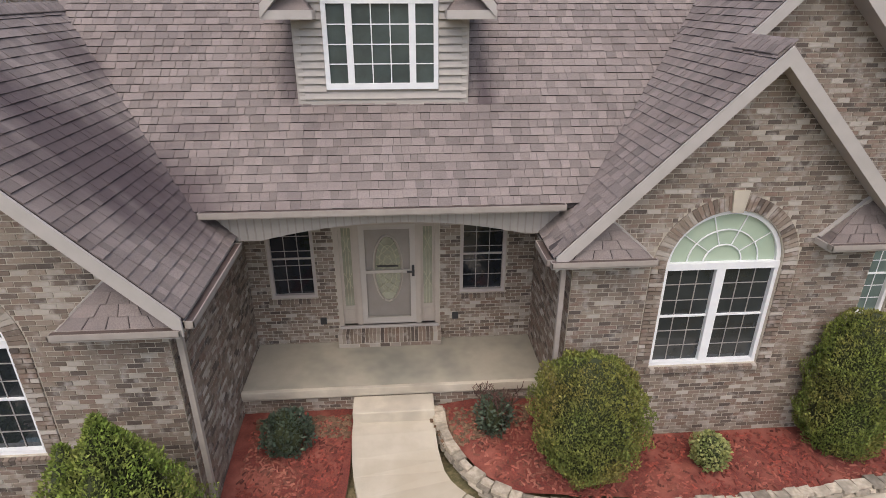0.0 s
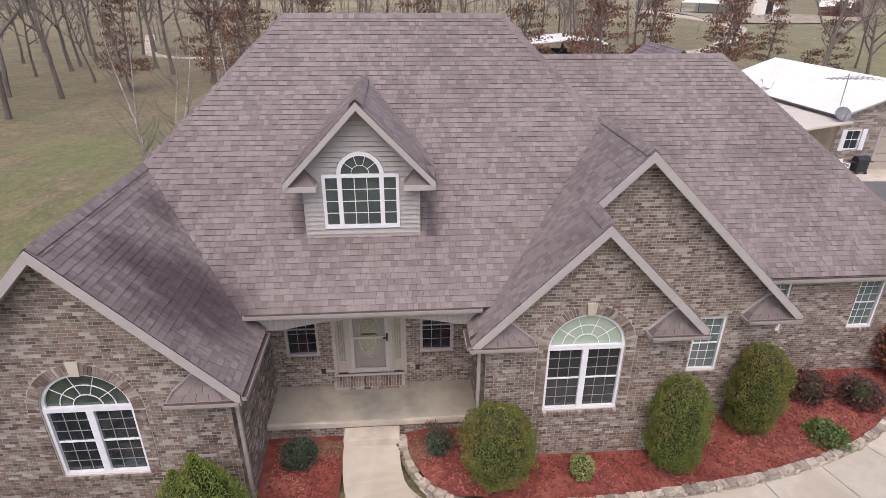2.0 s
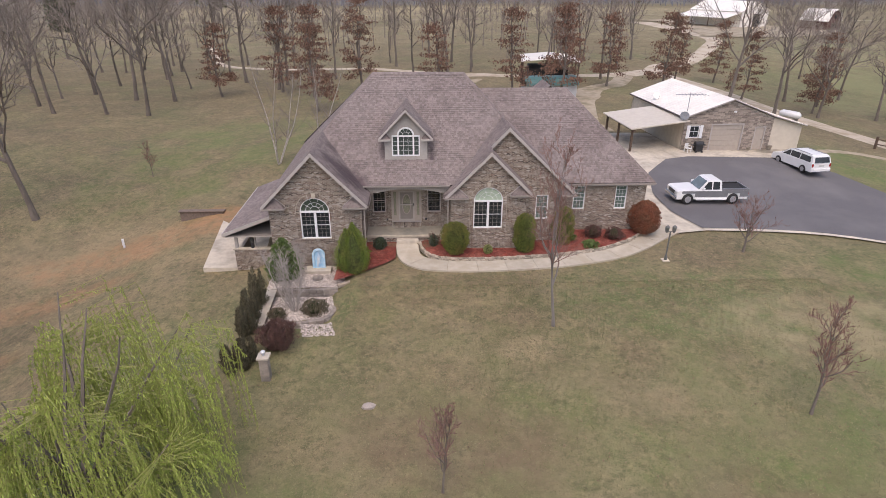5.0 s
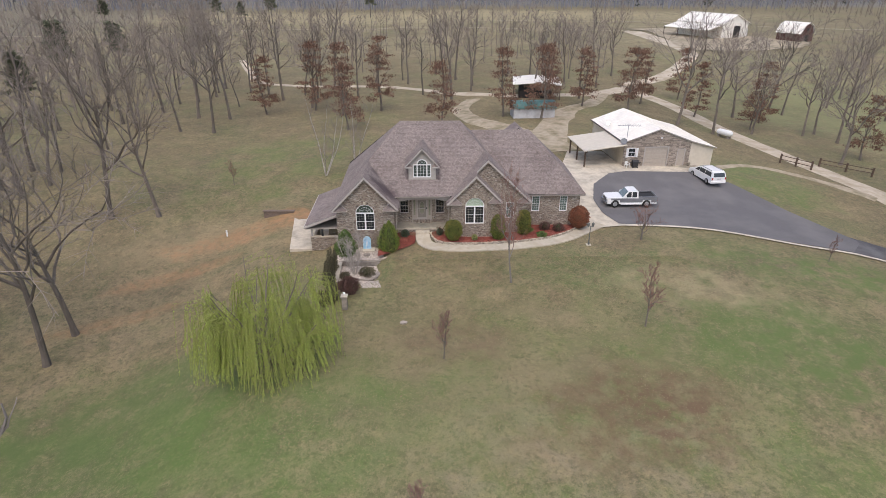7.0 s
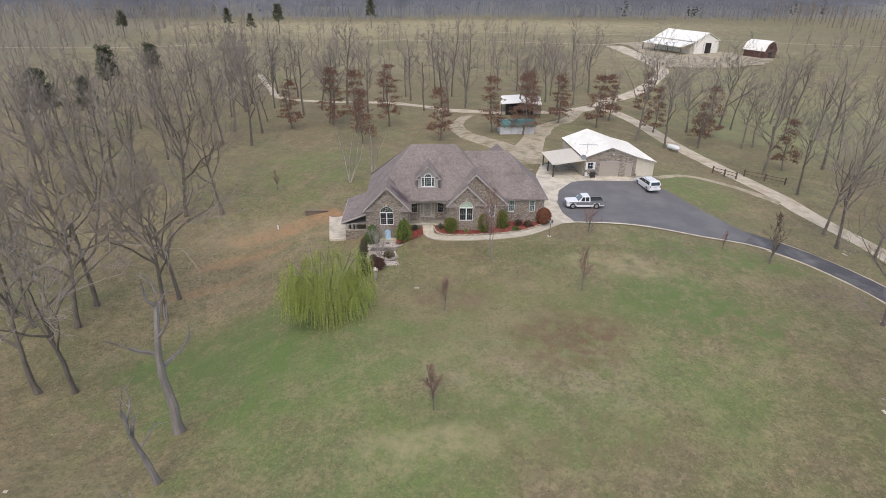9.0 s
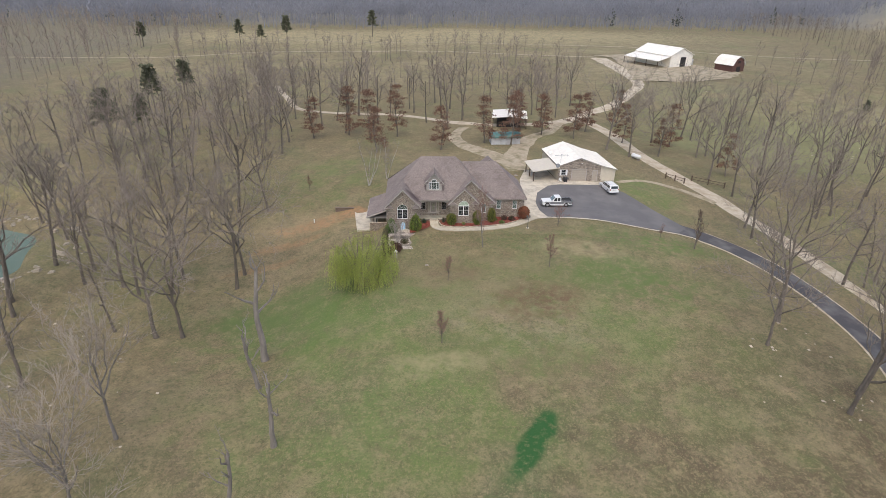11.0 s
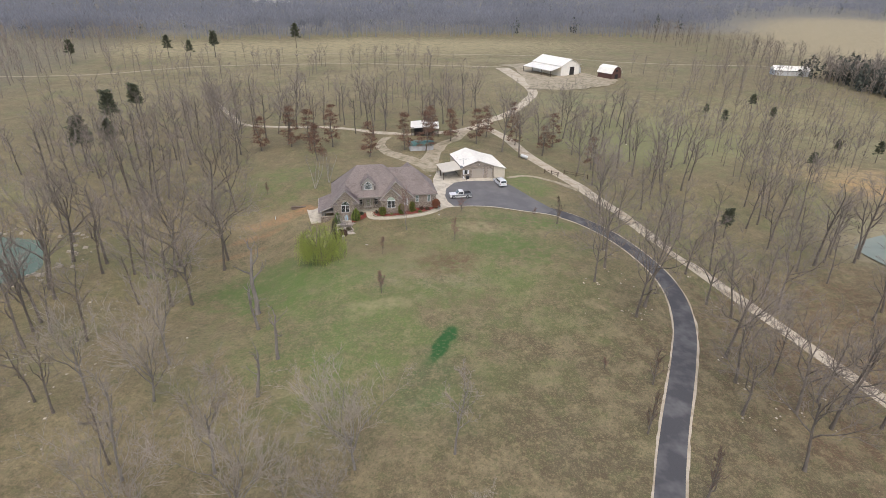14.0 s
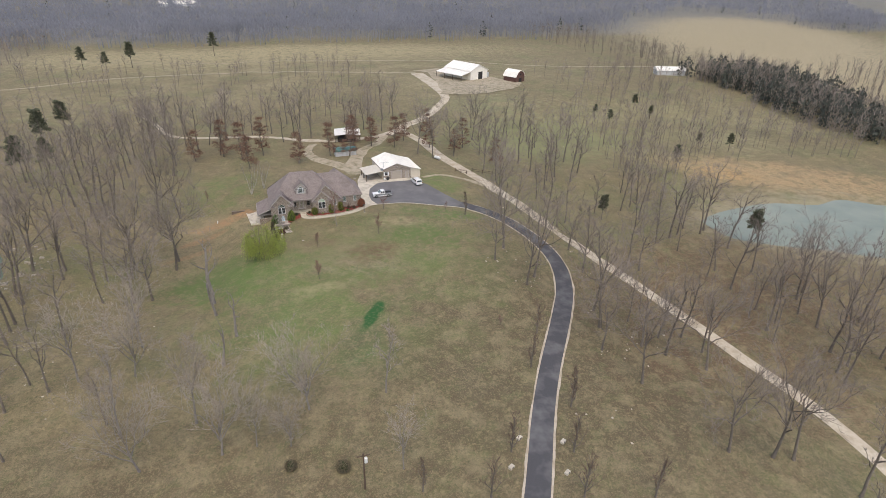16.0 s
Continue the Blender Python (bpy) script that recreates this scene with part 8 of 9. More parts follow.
part("cross_arm", boxes((-0.9, 0.9, -0.06, 0.06, 6.1, 6.22)), M_WOODPOST, pole)


# ---- trees ----
def add_tube(v, f, pts, radii, sides):
    start = len(v)
    for i, p in enumerate(pts):
        d = (pts[min(i + 1, len(pts) - 1)] - pts[max(i - 1, 0)]).normalized()
        a = d.orthogonal().normalized()
        c = d.cross(a)
        for k in range(sides):
            t = 2 * math.pi * k / sides
            v.append(tuple(p + (a * math.cos(t) + c * math.sin(t)) * radii[i]))
    for i in range(len(pts) - 1):
        for k in range(sides):
            q = start + i * sides
            f.append((q + k, q + (k + 1) % sides, q + sides + (k + 1) % sides, q + sides + k))


def limb(rnd, start, direction, length, r0, r1, segs, lift=0.25, wander=0.25):
    """A bent tapering branch path."""
    pts, radii = [start.copy()], [r0]
    d = direction.normalized()
    for i in range(segs):
        d = (d + Vector((rnd.uniform(-1, 1), rnd.uniform(-1, 1), rnd.uniform(-0.6, 1))) * wander + Vector((0, 0, lift)) * 0.35).normalized()
        pts.append(pts[-1] + d * (length / segs))
        radii.append(r0 + (r1 - r0) * (i + 1) / segs)
    return pts, radii


def spike(v, f, p, q, r):
    """A thin twig: three faces to a point."""
    d = q - p
    a = d.orthogonal().normalized() * r
    c = d.normalized().cross(a)
    k = len(v)
    v += [tuple(p + a), tuple(p - a * 0.5 + c * 0.87), tuple(p - a * 0.5 - c * 0.87), tuple(q)]
    f += [(k, k + 1, k + 3), (k + 1, k + 2, k + 3), (k + 2, k, k + 3)]


SHAPES = {  # trunk share, limbs, lowest limb, limb spread, limb length, sub-limbs, branches, lift
    "oak": (0.6, 8, 0.45, (0.35, 0.95), 0.52, 5, 4, 0.28),
    "wide": (0.52, 7, 0.45, (0.5, 1.2), 0.56, 5, 4, 0.25),
    "wood": (0.8, 8, 0.38, (0.5, 1.15), 0.3, 4, 4, 0.22),
    "leafy": (0.92, 13, 0.2, (0.5, 0.9), 0.26, 3, 2, 0.3),
    "up": (0.9, 16, 0.12, (0.35, 0.45), 0.38, 3, 2, 0.9),
    "snag": (0.8, 5, 0.45, (0.8, 1.2), 0.26, 2, 1, 0.35),
    "fine": (0.9, 15, 0.25, (0.4, 0.75), 0.36, 5, 4, 0.55),
    "vase": (0.34, 10, 0.45, (0.3, 0.85), 0.62, 6, 4, 0.35),
    "young": (0.9, 12, 0.22, (0.45, 0.8), 0.34, 4, 2, 0.6),
}


def bare_tree(seed, height, kind="oak", twigs=6, r0=None, fine=0.02):
    """Trunk and crown of a leafless tree as two vertex and face lists: limbs, sub-limbs, branches and twigs."""
    rnd = random.Random(seed)
    frac, n, lo, spread, reach, subs, branches, lift = SHAPES[kind]
    tv, tf, cv, cf = [], [], [], []
    r0 = r0 or height * 0.0115 + 0.04
    lean = Vector((rnd.uniform(-0.08, 0.08), rnd.uniform(-0.08, 0.08), 1))
    single = frac > 0.85
    pts, radii = limb(rnd, Vector((0, 0, -0.3)), lean, height * frac, r0, r0 * (0.12 if single else 0.4), 8, 0.5, {"snag": 0.16, "young": 0.05, "up": 0.05}.get(kind, 0.1))
    radii[0] *= 1.35
    add_tube(tv, tf, pts, radii, 7)

    def fork(path, rad, u):
        k = min(int(u * (len(path) - 1)), len(path) - 2)
        p = path[k].lerp(path[k + 1], u * (len(path) - 1) - k)
        axis = (path[k + 1] - path[k]).normalized()
        side = axis.orthogonal().normalized()
        b = rnd.uniform(0, 6.3)
        return p, axis, side * math.cos(b) + axis.cross(side) * math.sin(b), rad[k]

    for i in range(n):
        t = lo + (1 - lo) * (i + rnd.random() * 0.9 + 0.1) / n
        p, axis, side, r = fork(pts, radii, min(t, 0.999))
        a = i * 2.4 + rnd.uniform(-0.5, 0.5)
        out = rnd.uniform(*spread)
        d = Vector((math.cos(a) * out, math.sin(a) * out, rnd.uniform(0.6, 1.0)))
        L = height * reach * ((1.2 - 0.7 * t) if single else 1.0) * rnd.uniform(0.65, 1.15)
        lp, lr = limb(rnd, p, d, L, r * rnd.uniform(0.55, 0.8), max(0.012, r * 0.14), 6, lift, 0.4)
        add_tube(tv, tf, lp, lr, 5 if fine > 0.015 else 4)
        if kind == "snag" and rnd.random() < 0.4:
            continue
        for j in range(subs):
            q, ax, side, r = fork(lp, lr, 0.22 + 0.75 * (j + rnd.random()) / subs)
            sl = L * rnd.uniform(0.3, 0.55)
            sp, sr = limb(rnd, q, ax * 0.9 + side * 0.8, sl, max(fine, r * 0.6), fine * 0.8, 3, lift, 0.3)
            add_tube(cv, cf, sp, sr, 3)
            for m in range(branches):
                q, ax, side, r = fork(sp, sr, 0.2 + 0.79 * (m + rnd.random()) / branches)
                bl = sl * rnd.uniform(0.3, 0.6)
                bp, br = limb(rnd, q, ax * 0.8 + side * 0.8, bl, max(fine * 0.9, r * 0.6), fine * 0.5, 2, lift, 0.28)
                add_tube(cv, cf, bp, br, 3)
                for w in range(twigs):
                    q, ax, side, r = fork(bp, br, rnd.uniform(0.1, 0.999))
                    spike(cv, cf, q, q + (ax * 0.8 + side * rnd.uniform(0.3, 1.0) + Vector((0, 0, 0.25))).normalized() * bl * rnd.uniform(0.35, 0.8), fine * 0.75)
    return tv, tf, cv, cf


def tree_thing(name, lists, label, category="tree", group="", bark=None, twig=None):
    tv, tf, cv, cf = lists
    root = empty(name, 0, 0, 0, 0, label, category, group)
    mesh_object("trunk", tv, tf, bark or M_BARK, root)
    mesh_object("crown", cv, cf, twig or M_TWIG, root)
    return root


def plant(model, x, y, rz, scale, dz=0.0):
    c = copy_thing(model, Matrix.Identity(4))
    c.matrix_basis = pose(x, y, ground(x, y) + dz, 0, 0, rz) @ Matrix.Diagonal((scale, scale, scale, 1))
    return c


def remove_thing(root):
    for o in (*root.children_recursive, root):
        bpy.data.objects.remove(o)


M_GREYBARK = surface("pale_grey_bark", (0.25, 0.225, 0.2), (0.17, 0.15, 0.135), 3.0, 0.95, 0.5, 14.0, stretch=(1, 1, 0.25))
M_PALETWIG = surface("silvery_twigs", (0.42, 0.38, 0.34), (0.33, 0.29, 0.26), 3.0, 0.9)
M_REDTWIG = surface("reddish_budding_twigs", (0.25, 0.135, 0.11), (0.19, 0.12, 0.1), 3.0, 0.9)
M_UPTWIG = surface("warm_brown_twigs", (0.15, 0.1, 0.075), (0.11, 0.078, 0.06), 3.0, 0.95)
M_OAKLEAF = surface("clinging_brown_oak_leaves", (0.205, 0.118, 0.08), (0.155, 0.09, 0.062), 2.0, 0.9, island=0.45)
OAKS = [tree_thing("bare_tree", bare_tree(100 + i, 18.0 + 0.7 * i, "oak" if i % 3 else "wide", 8, fine=0.028), "tall leafless grey-brown hardwood tree") for i in range(6)]
M_FADEDTWIG = surface("weathered_pale_twigs", (0.36, 0.31, 0.255), (0.27, 0.23, 0.19), 0.7, 0.95, objrand=0.15)
PALES = [tree_thing("bare_tree", bare_tree(150 + i, 17.0, k, 9, r0=0.2, fine=0.024), "leafless tree with a pale feathery crown of twigs", bark=M_GREYBARK, twig=M_FADEDTWIG) for i, k in enumerate(("oak", "vase", "vase", "wood"))]
MIDS = [tree_thing("bare_tree", bare_tree(200 + i, 15.5 + 0.8 * i, "wood", 5, fine=0.029), "slender leafless woodland tree", "tree", "woodland trees") for i in range(7)]
SNAG = [tree_thing("dead_tree", bare_tree(300 + i, 8.5, "snag", 1, 0.24), "pale dead tree with broken limbs", bark=M_GREYBARK, twig=M_GREYBARK) for i in range(2)]
PEARS = [tree_thing("columnar_tree", bare_tree(320 + i, 7.4, "up", 7, 0.14, 0.024), "upright leafless ornamental tree beside the drive", "tree", "drive trees", twig=M_UPTWIG) for i in range(2)]
REDS = [tree_thing("young_tree", bare_tree(340 + i, 5.2, "fine", 6, 0.07, 0.012), "young leafless tree with reddish buds", "tree", "young lawn trees", twig=M_REDTWIG) for i in range(3)]


def leafy_oak(seed, height):
    lists = bare_tree(seed, height, "leafy", 4)
    root = tree_thing("oak_tree", lists, "oak keeping clumps of brown dead leaves", "tree", "leafy oaks")
    rnd = random.Random(seed)
    pts = []
    for _ in range(60):
        t, a = rnd.uniform(0.16, 0.9), rnd.uniform(0, 6.3)
        r = height * 0.27 * (1.0 - t) ** 0.7 * math.sqrt(rnd.uniform(0.05, 1))
        pts.append(Vector((r * math.cos(a), r * math.sin(a), height * t)))
    v, f = leaf_cloud(3000, rnd, lambda: ((p := rnd.choice(pts)) + Vector((rnd.gauss(0, 0.5), rnd.gauss(0, 0.5), rnd.gauss(0, 0.16))), Vector((0, 0, -0.5))), (0.18, 0.36), -0.4)
    mesh_object("leaves", v, f, M_OAKLEAF, root, "brown dead leaves")
    return root


LEAFY = [leafy_oak(360 + i, 13.5 + i) for i in range(3)]


def pine(seed, height):
    rnd = random.Random(seed)
    root = empty("pine_tree", 0, 0, 0, 0, "tall dark green pine with a ragged crown", "pine", "pines")
    bm = bmesh.new()
    tube(bm, [(0, 0, -0.3), (0.1, 0, height * 0.5), (0, 0, height)], [0.24, 0.16, 0.03], 7)
    part("trunk", bm, M_BARK, root)

    arms = []
    for k in range(34):
        h = 0.45 + 0.54 * k / 34
        a = k * 2.4 + rnd.uniform(-0.4, 0.4)
        r = height * 0.27 * (1.06 - h) ** 0.6 * rnd.uniform(0.45, 1.15)
        arms.append((Vector((0, 0, height * h)), Vector((r * math.cos(a), r * math.sin(a), height * h + rnd.uniform(-0.1, 0.25) * r))))
    bm = bmesh.new()
    for p, q in arms:
        tube(bm, [tuple(p), tuple(q)], [0.05, 0.015], 4)
    part("limbs", bm, M_BARK, root)

    def where():
        p, q = rnd.choice(arms)
        d = (q - p).normalized()
        u = 1 - abs(rnd.gauss(0, 0.3))
        return p.lerp(q, u) + Vector((rnd.gauss(0, 0.4), rnd.gauss(0, 0.4), rnd.gauss(0, 0.22))), d
    v, f = leaf_cloud(3200, rnd, where, (0.3, 0.7), 0.25)
    mesh_object("needles", v, f, M_PINE, root)
    return root


M_PINE = surface("dark_pine_needles", (0.1, 0.108, 0.065), (0.14, 0.142, 0.09), 1.5, 0.85, island=0.35)
PINES = [pine(380 + i, 13 + 2 * i) for i in range(2)]

rnd = random.Random(43)
WEST_TREES = [(-30.8, -7.9), (-31, -12), (-40.3, -13.5), (-34.9, -24.4), (-38.4, -24.4), (-31.6, 13.2), (-37, 12.8), (-40.2, -9.2), (-33.8, -45.3), (-34, -53.5), (-42.8, -52.5), (-34.4, -67), (-23.5, -67.7), (-30.8, -75), (-19.6, -75.5), (-62, -5), (-62.4, -16), (-64, 24), (-35.6, 46), (-41.5, 47), (-42, 57), (-45, 77), (-59, 78), (-22.3, 65)]
FIELD_TREES = [(-14.6, -75.8), (-9.8, -77.6), (-6.4, -71), (6.2, -70.5), (5.2, -86.2)]
DRIVE_TREES = [(41.4, -32.5), (46.1, -26.9), (44.5, -44), (47.8, -40.8), (63.8, -28.3), (61.5, -39.5), (55, -55.2), (52.8, -61.2), (49.2, -68), (58.4, -67.9), (49, -19.4), (56.9, 0), (67.3, -76.4), (51.4, -78), (90, -68.3), (101.7, -70.4), (106.5, -60.5), (92.9, -83)]
LANE_TREES = [(56, -94.7), (62.8, -97), (66, -98.2), (63.9, 21), (63.7, 31.7), (58.3, 48), (62, 62.6), (74.4, 71.7), (44.8, 48.6), (49.2, 44), (73.2, 53.2), (90.9, 33.9), (77, -40.4), (90.6, -28.4), (31.4, 66), (47.5, 98), (58.3, 5.0)]
taken = []
for group in (WEST_TREES, FIELD_TREES, DRIVE_TREES, LANE_TREES):
    for x, y in group:
        if x < 12 and y < -44:
            plant(PALES[0 if x < -40 else len(taken) % 4], x, y, rnd.uniform(0, 360), {-14.6: 0.56, -9.8: 0.56, 6.2: 0.78, 5.2: 0.6}.get(x, 0.95))
        else:
            plant(rnd.choice(OAKS), x, y, rnd.uniform(0, 360), 1.12 if group is WEST_TREES and y < 0 else rnd.uniform(0.8, 1.1))
        taken.append((x, y))
for x, y, s in ((-17.3, -47.5, 1.25), (-19.6, -55.2, 1.1), (-22.1, -31.2, 1.95), (-21.3, -37.4, 1.2)):
    plant(rnd.choice(SNAG), x, y, rnd.uniform(0, 360), s)
for x, y, s in ((35, -81.2, 1.1), (32.7, -70.7, 1), (38.4, -61.4, 0.95), (21.4, -87.6, 1), (30.6, -90, 1), (15.6, -94, 1), (28.1, -97.5, 1.1), (38.2, -99.8, 1), (6.8, -90.6, 0.85), (42.9, -7.2, 0.95)):
    plant(rnd.choice(PEARS), x, y, rnd.uniform(0, 360), s)
for x, y, s in ((16.9, -15, 1.0), (38.3, -4, 0.5), (0, -32.8, 0.9), (-24.8, 20.9, 0.65), (1.5, -18, 0.75), (32, -58, 0.5)):
    plant(rnd.choice(REDS), x, y, rnd.uniform(0, 360), s)
for x, y, s in ((-21.1, 62.4, 1), (-12.6, 44.4, 0.85), (-8, 58, 0.95), (2.9, 46, 0.9), (13.9, 49, 0.9), (20.3, 47.6, 0.95), (38.4, 56.5, 0.9), (-15, 56, 1), (30, 58, 0.9), (66, 60, 0.9), (52, 58, 0.8), (60, 52, 0.75), (70, 36, 0.8), (44, 66, 0.9), (56, 76, 0.85), (24, 62, 0.9), (-30, 60, 0.9)):
    plant(rnd.choice(LEAFY), x, y, rnd.uniform(0, 360), s)
    taken.append((x, y))
for x, y, s in ((-77.2, 49.8, 1.1), (-80.4, 84, 1), (-79, 107, 1), (-152.8, 249, 1), (-106, 270, 0.9), (-79, 272, 1.05), (-32, 318, 1.1), (-91.6, 262, 0.75), (-72, 56, 0.8), (143.6, 79, 0.5), (139.8, 27, 0.5), (169.6, 33, 0.5), (169, 84, 0.5), (171, 100, 0.55), (162, 41.6, 0.45), (144, 92, 0.4), (117.2, -34.6, 0.75), (84.6, -10.8, 0.6)):
    plant(rnd.choice(PINES), x, y, rnd.uniform(0, 360), s)
    taken.append((x, y))


def clear_of(x, y):
    """False on roads, water, buildings, lawn and hay field."""
    for q in (DRIVE, TRACK):
        for p in q[::1]:
            if (p[0] - x) ** 2 + (p[1] - y) ** 2 < 36:
                return False
    if math.hypot((x + 84) / 20, (y + 2) / 15) < 1 or math.hypot((x - 158) / 50, (y + 35) / 28) < 1:
        return False
    if math.hypot((x - 170) / 46, (y - 6) / 15) < 1 or math.hypot((x - 118) / 38, (y - 186) / 40) < 1:
        return False
    if math.hypot((x - 108) / 26, (y - 128) / 20) < 1:
        return False
    if 14 < x < 50 and 18 < y < 60:
        return False
    return all((a - x) ** 2 + (b - y) ** 2 > 9 for a, b in taken)


ZONES = [(-76, -42, -32, 72, 26), (-96, -46, -95, 70, 42), (-60, -36, -75, -20, 6), (-60, 48, 66, 102, 40), (-90, -30, 40, 92, 9), (68, 106, -8, 90, 28), (60, 76, -75, 0, 12), (84, 118, -105, -50, 22), (90, 111, -48, -2, 15), (60, 78, -130, -84, 3), (-60, 0, -112, -84, 3)]
for x0, x1, y0, y1, n in ZONES:
    made = tries = 0
    while made < n and tries < 2000:
        tries += 1
        x, y = rnd.uniform(x0, x1), rnd.uniform(y0, y1)
        if clear_of(x, y):
            plant(rnd.choice(MIDS), x, y, rnd.uniform(0, 360), rnd.uniform(0.65, 1.1))
            taken.append((x, y))
            made += 1
for m in OAKS + PALES + MIDS + SNAG + PEARS + REDS + LEAFY + PINES:
    remove_thing(m)

# pale stones about the trees by the drive and in the hollow
rnd = random.Random(87)
P = Pieces()
for x0, y0, spread, n in [(x, y - 0.8, 1.0, 5) for x, y in DRIVE_TREES[:12]] + [(47, -36, 6, 12), (53, -70, 7, 14), (42, -86, 6, 8), (-45, -42, 9, 30), (-50, -28, 8, 24), (130, 45, 30, 60), (108, 120, 14, 40)]:
    for _ in range(n):
        x, y, w = rnd.gauss(x0, spread), rnd.gauss(y0, spread * 0.7), rnd.uniform(0.06, 0.24)
        z = ground(x, y) - 0.05
        q = [(x + w * rnd.uniform(0.7, 1.3) * c, y + w * rnd.uniform(0.7, 1.3) * e) for c, e in ((-1, -1), (1, -1), (1, 1), (-1, 1))]
        P.hexa([(px, py, z) for px, py in q] + [(x + (px - x) * 0.7, y + (py - y) * 0.7, z + w * rnd.uniform(0.3, 0.7)) for px, py in q], True)
M_FIELDSTONE = surface("pale_field_stone", (0.5, 0.43, 0.34), (0.38, 0.32, 0.25), 6.0, 0.9, island=0.3, world_pos=True)
tagged(P.make("field_stones", M_FIELDSTONE), "pale stones strewn about tree bases and field", "stones", kind="stuff")

# tufts of winter grass on the lawn before the house
rnd = random.Random(88)
PATHS = [(p[0], p[1], p[2] / 2 + 0.15) for p in walk_line[::2]]


def on_lawn(x, y):
    if -8.2 < x < 0.6 and y > -11.8 - 0.35 * x or y > 2.2 and x > -9 or x > 16 and y > -0.9 + 0.06 * (x - 16):
        return False
    if y > -2.9 and -4.4 < x < 19:
        return False
    return all((px - x) ** 2 + (py - y) ** 2 > w * w for px, py, w in PATHS)


tv, tf = [], []
made = 0
while made < 26000:
    x, y = rnd.gauss(4, 11), -abs(rnd.gauss(0, 11)) - 1
    if noise.noise(Vector((x * 0.7, y * 0.7, 2.0))) + 0.5 * noise.noise(Vector((x * 2.1, y * 2.1, 5.0))) < rnd.uniform(-0.5, 0.5) or not on_lawn(x, y):
        continue
    made += 1
    z = ground(x, y) - 0.01
    for _ in range(4):
        a, lean, h, w = rnd.uniform(0, 6.3), rnd.uniform(0.02, 0.06), rnd.uniform(0.02, 0.055), rnd.uniform(0.006, 0.014)
        c, e = math.cos(a), math.sin(a)
        bx, by = x + rnd.uniform(-0.05, 0.05), y + rnd.uniform(-0.05, 0.05)
        k = len(tv)
        tv += [(bx - e * w, by + c * w, z), (bx + e * w, by - c * w, z), (bx + c * lean, by + e * lean, z + h)]
        tf.append((k, k + 1, k + 2))
M_TUFT = surface("winter_grass_blades", (0.23, 0.19, 0.1), (0.1, 0.12, 0.042), 0.8, 0.9, island=0.4, world_pos=True)
tagged(mesh_object("grass_tufts", tv, tf, M_TUFT), "tufts of half-green winter grass on the lawn", "grass", kind="stuff")

# multi-stemmed lawn tree and silvery tree on the terrace
def clump(name, x, y, z, stems, height, seed, label, bark, twig, r=0.05):
    rnd = random.Random(seed)
    root = empty(name, x, y, z, 0, label, "tree")
    tv, tf, cv, cf = [], [], [], []
    for i in range(stems):
        a = i * 2.4
        p, rr = limb(rnd, Vector((0.08 * math.cos(a), 0.08 * math.sin(a), -0.15)), Vector((math.cos(a) * 0.42, math.sin(a) * 0.42, 1.1)), height * rnd.uniform(0.75, 1), r, 0.008, 7, 0.35, 0.13)
        add_tube(tv, tf, p, rr, 5)
        for j in range(16):
            u = rnd.uniform(0.25, 0.98)
            k = min(int(u * 7), 6)
            q = p[k].lerp(p[k + 1], u * 7 - k)
            b = rnd.uniform(0, 6.3)
            bp, br = limb(rnd, q, Vector((math.cos(b), math.sin(b), 0.9)), height * rnd.uniform(0.12, 0.28), max(0.008, rr[k] * 0.5), 0.004, 3, 0.4, 0.2)
            add_tube(cv, cf, bp, br, 3)
            for m in range(7):
                k3 = rnd.randrange(3)
                q2 = bp[k3].lerp(bp[k3 + 1], rnd.random())
                b = rnd.uniform(0, 6.3)
                tp, tr = limb(rnd, q2, Vector((math.cos(b), math.sin(b), 0.8)), height * rnd.uniform(0.05, 0.12), 0.008, 0.004, 2, 0.3, 0.25)
                add_tube(cv, cf, tp, tr, 3)
    mesh_object("trunk", tv, tf, bark, root)
    mesh_object("crown", cv, cf, twig, root)
    return root


lawn_tree = tree_thing("lawn_tree", bare_tree(51, 7.2, "fine", 7, 0.065, 0.0075), "slender leafless lawn tree with fine reddish twigs", bark=M_GREYBARK, twig=M_REDTWIG)
spread_tree = tree_thing("small_tree", bare_tree(58, 3.7, "wide", 9, 0.1, 0.009), "small spreading leafless tree beside the asphalt court", bark=M_BARK, twig=M_REDTWIG)
spread_tree.matrix_basis = pose(21.4, -0.6, ground(21.4, -0.6))
lawn_tree.matrix_basis = pose(7.6, -8.2, ground(7.6, -8.2), 0, 0, 40) @ Matrix.Diagonal((1.3, 1.3, 1.4, 1))
clump("silver_tree", -6.1, -5.75, -0.72, 8, 4.1, 52, "silvery leafless ornamental tree on the pebble terrace", M_PALETWIG, M_PALETWIG, 0.045)
M_BIRCH = surface("white_birch_bark", (0.55, 0.5, 0.45), (0.3, 0.26, 0.22), 6.0, 0.85, 0.3, 20.0)
clump("birch_tree", -12.8, 21.3, ground(-12.8, 21.3), 4, 10.5, 53, "clump of pale birch stems behind the house", M_BIRCH, M_TWIG, 0.085)
clump("birch_tree", -9.2, 24.4, ground(-9.2, 24.4), 3, 9.0, 54, "clump of pale birch stems behind the house", M_BIRCH, M_TWIG, 0.085)
clump("crape_myrtle", 1.62, 0.2, 0.36, 3, 1.15, 55, "thin dark shoots standing in the mulch", M_CORE, M_MAROON, 0.02)

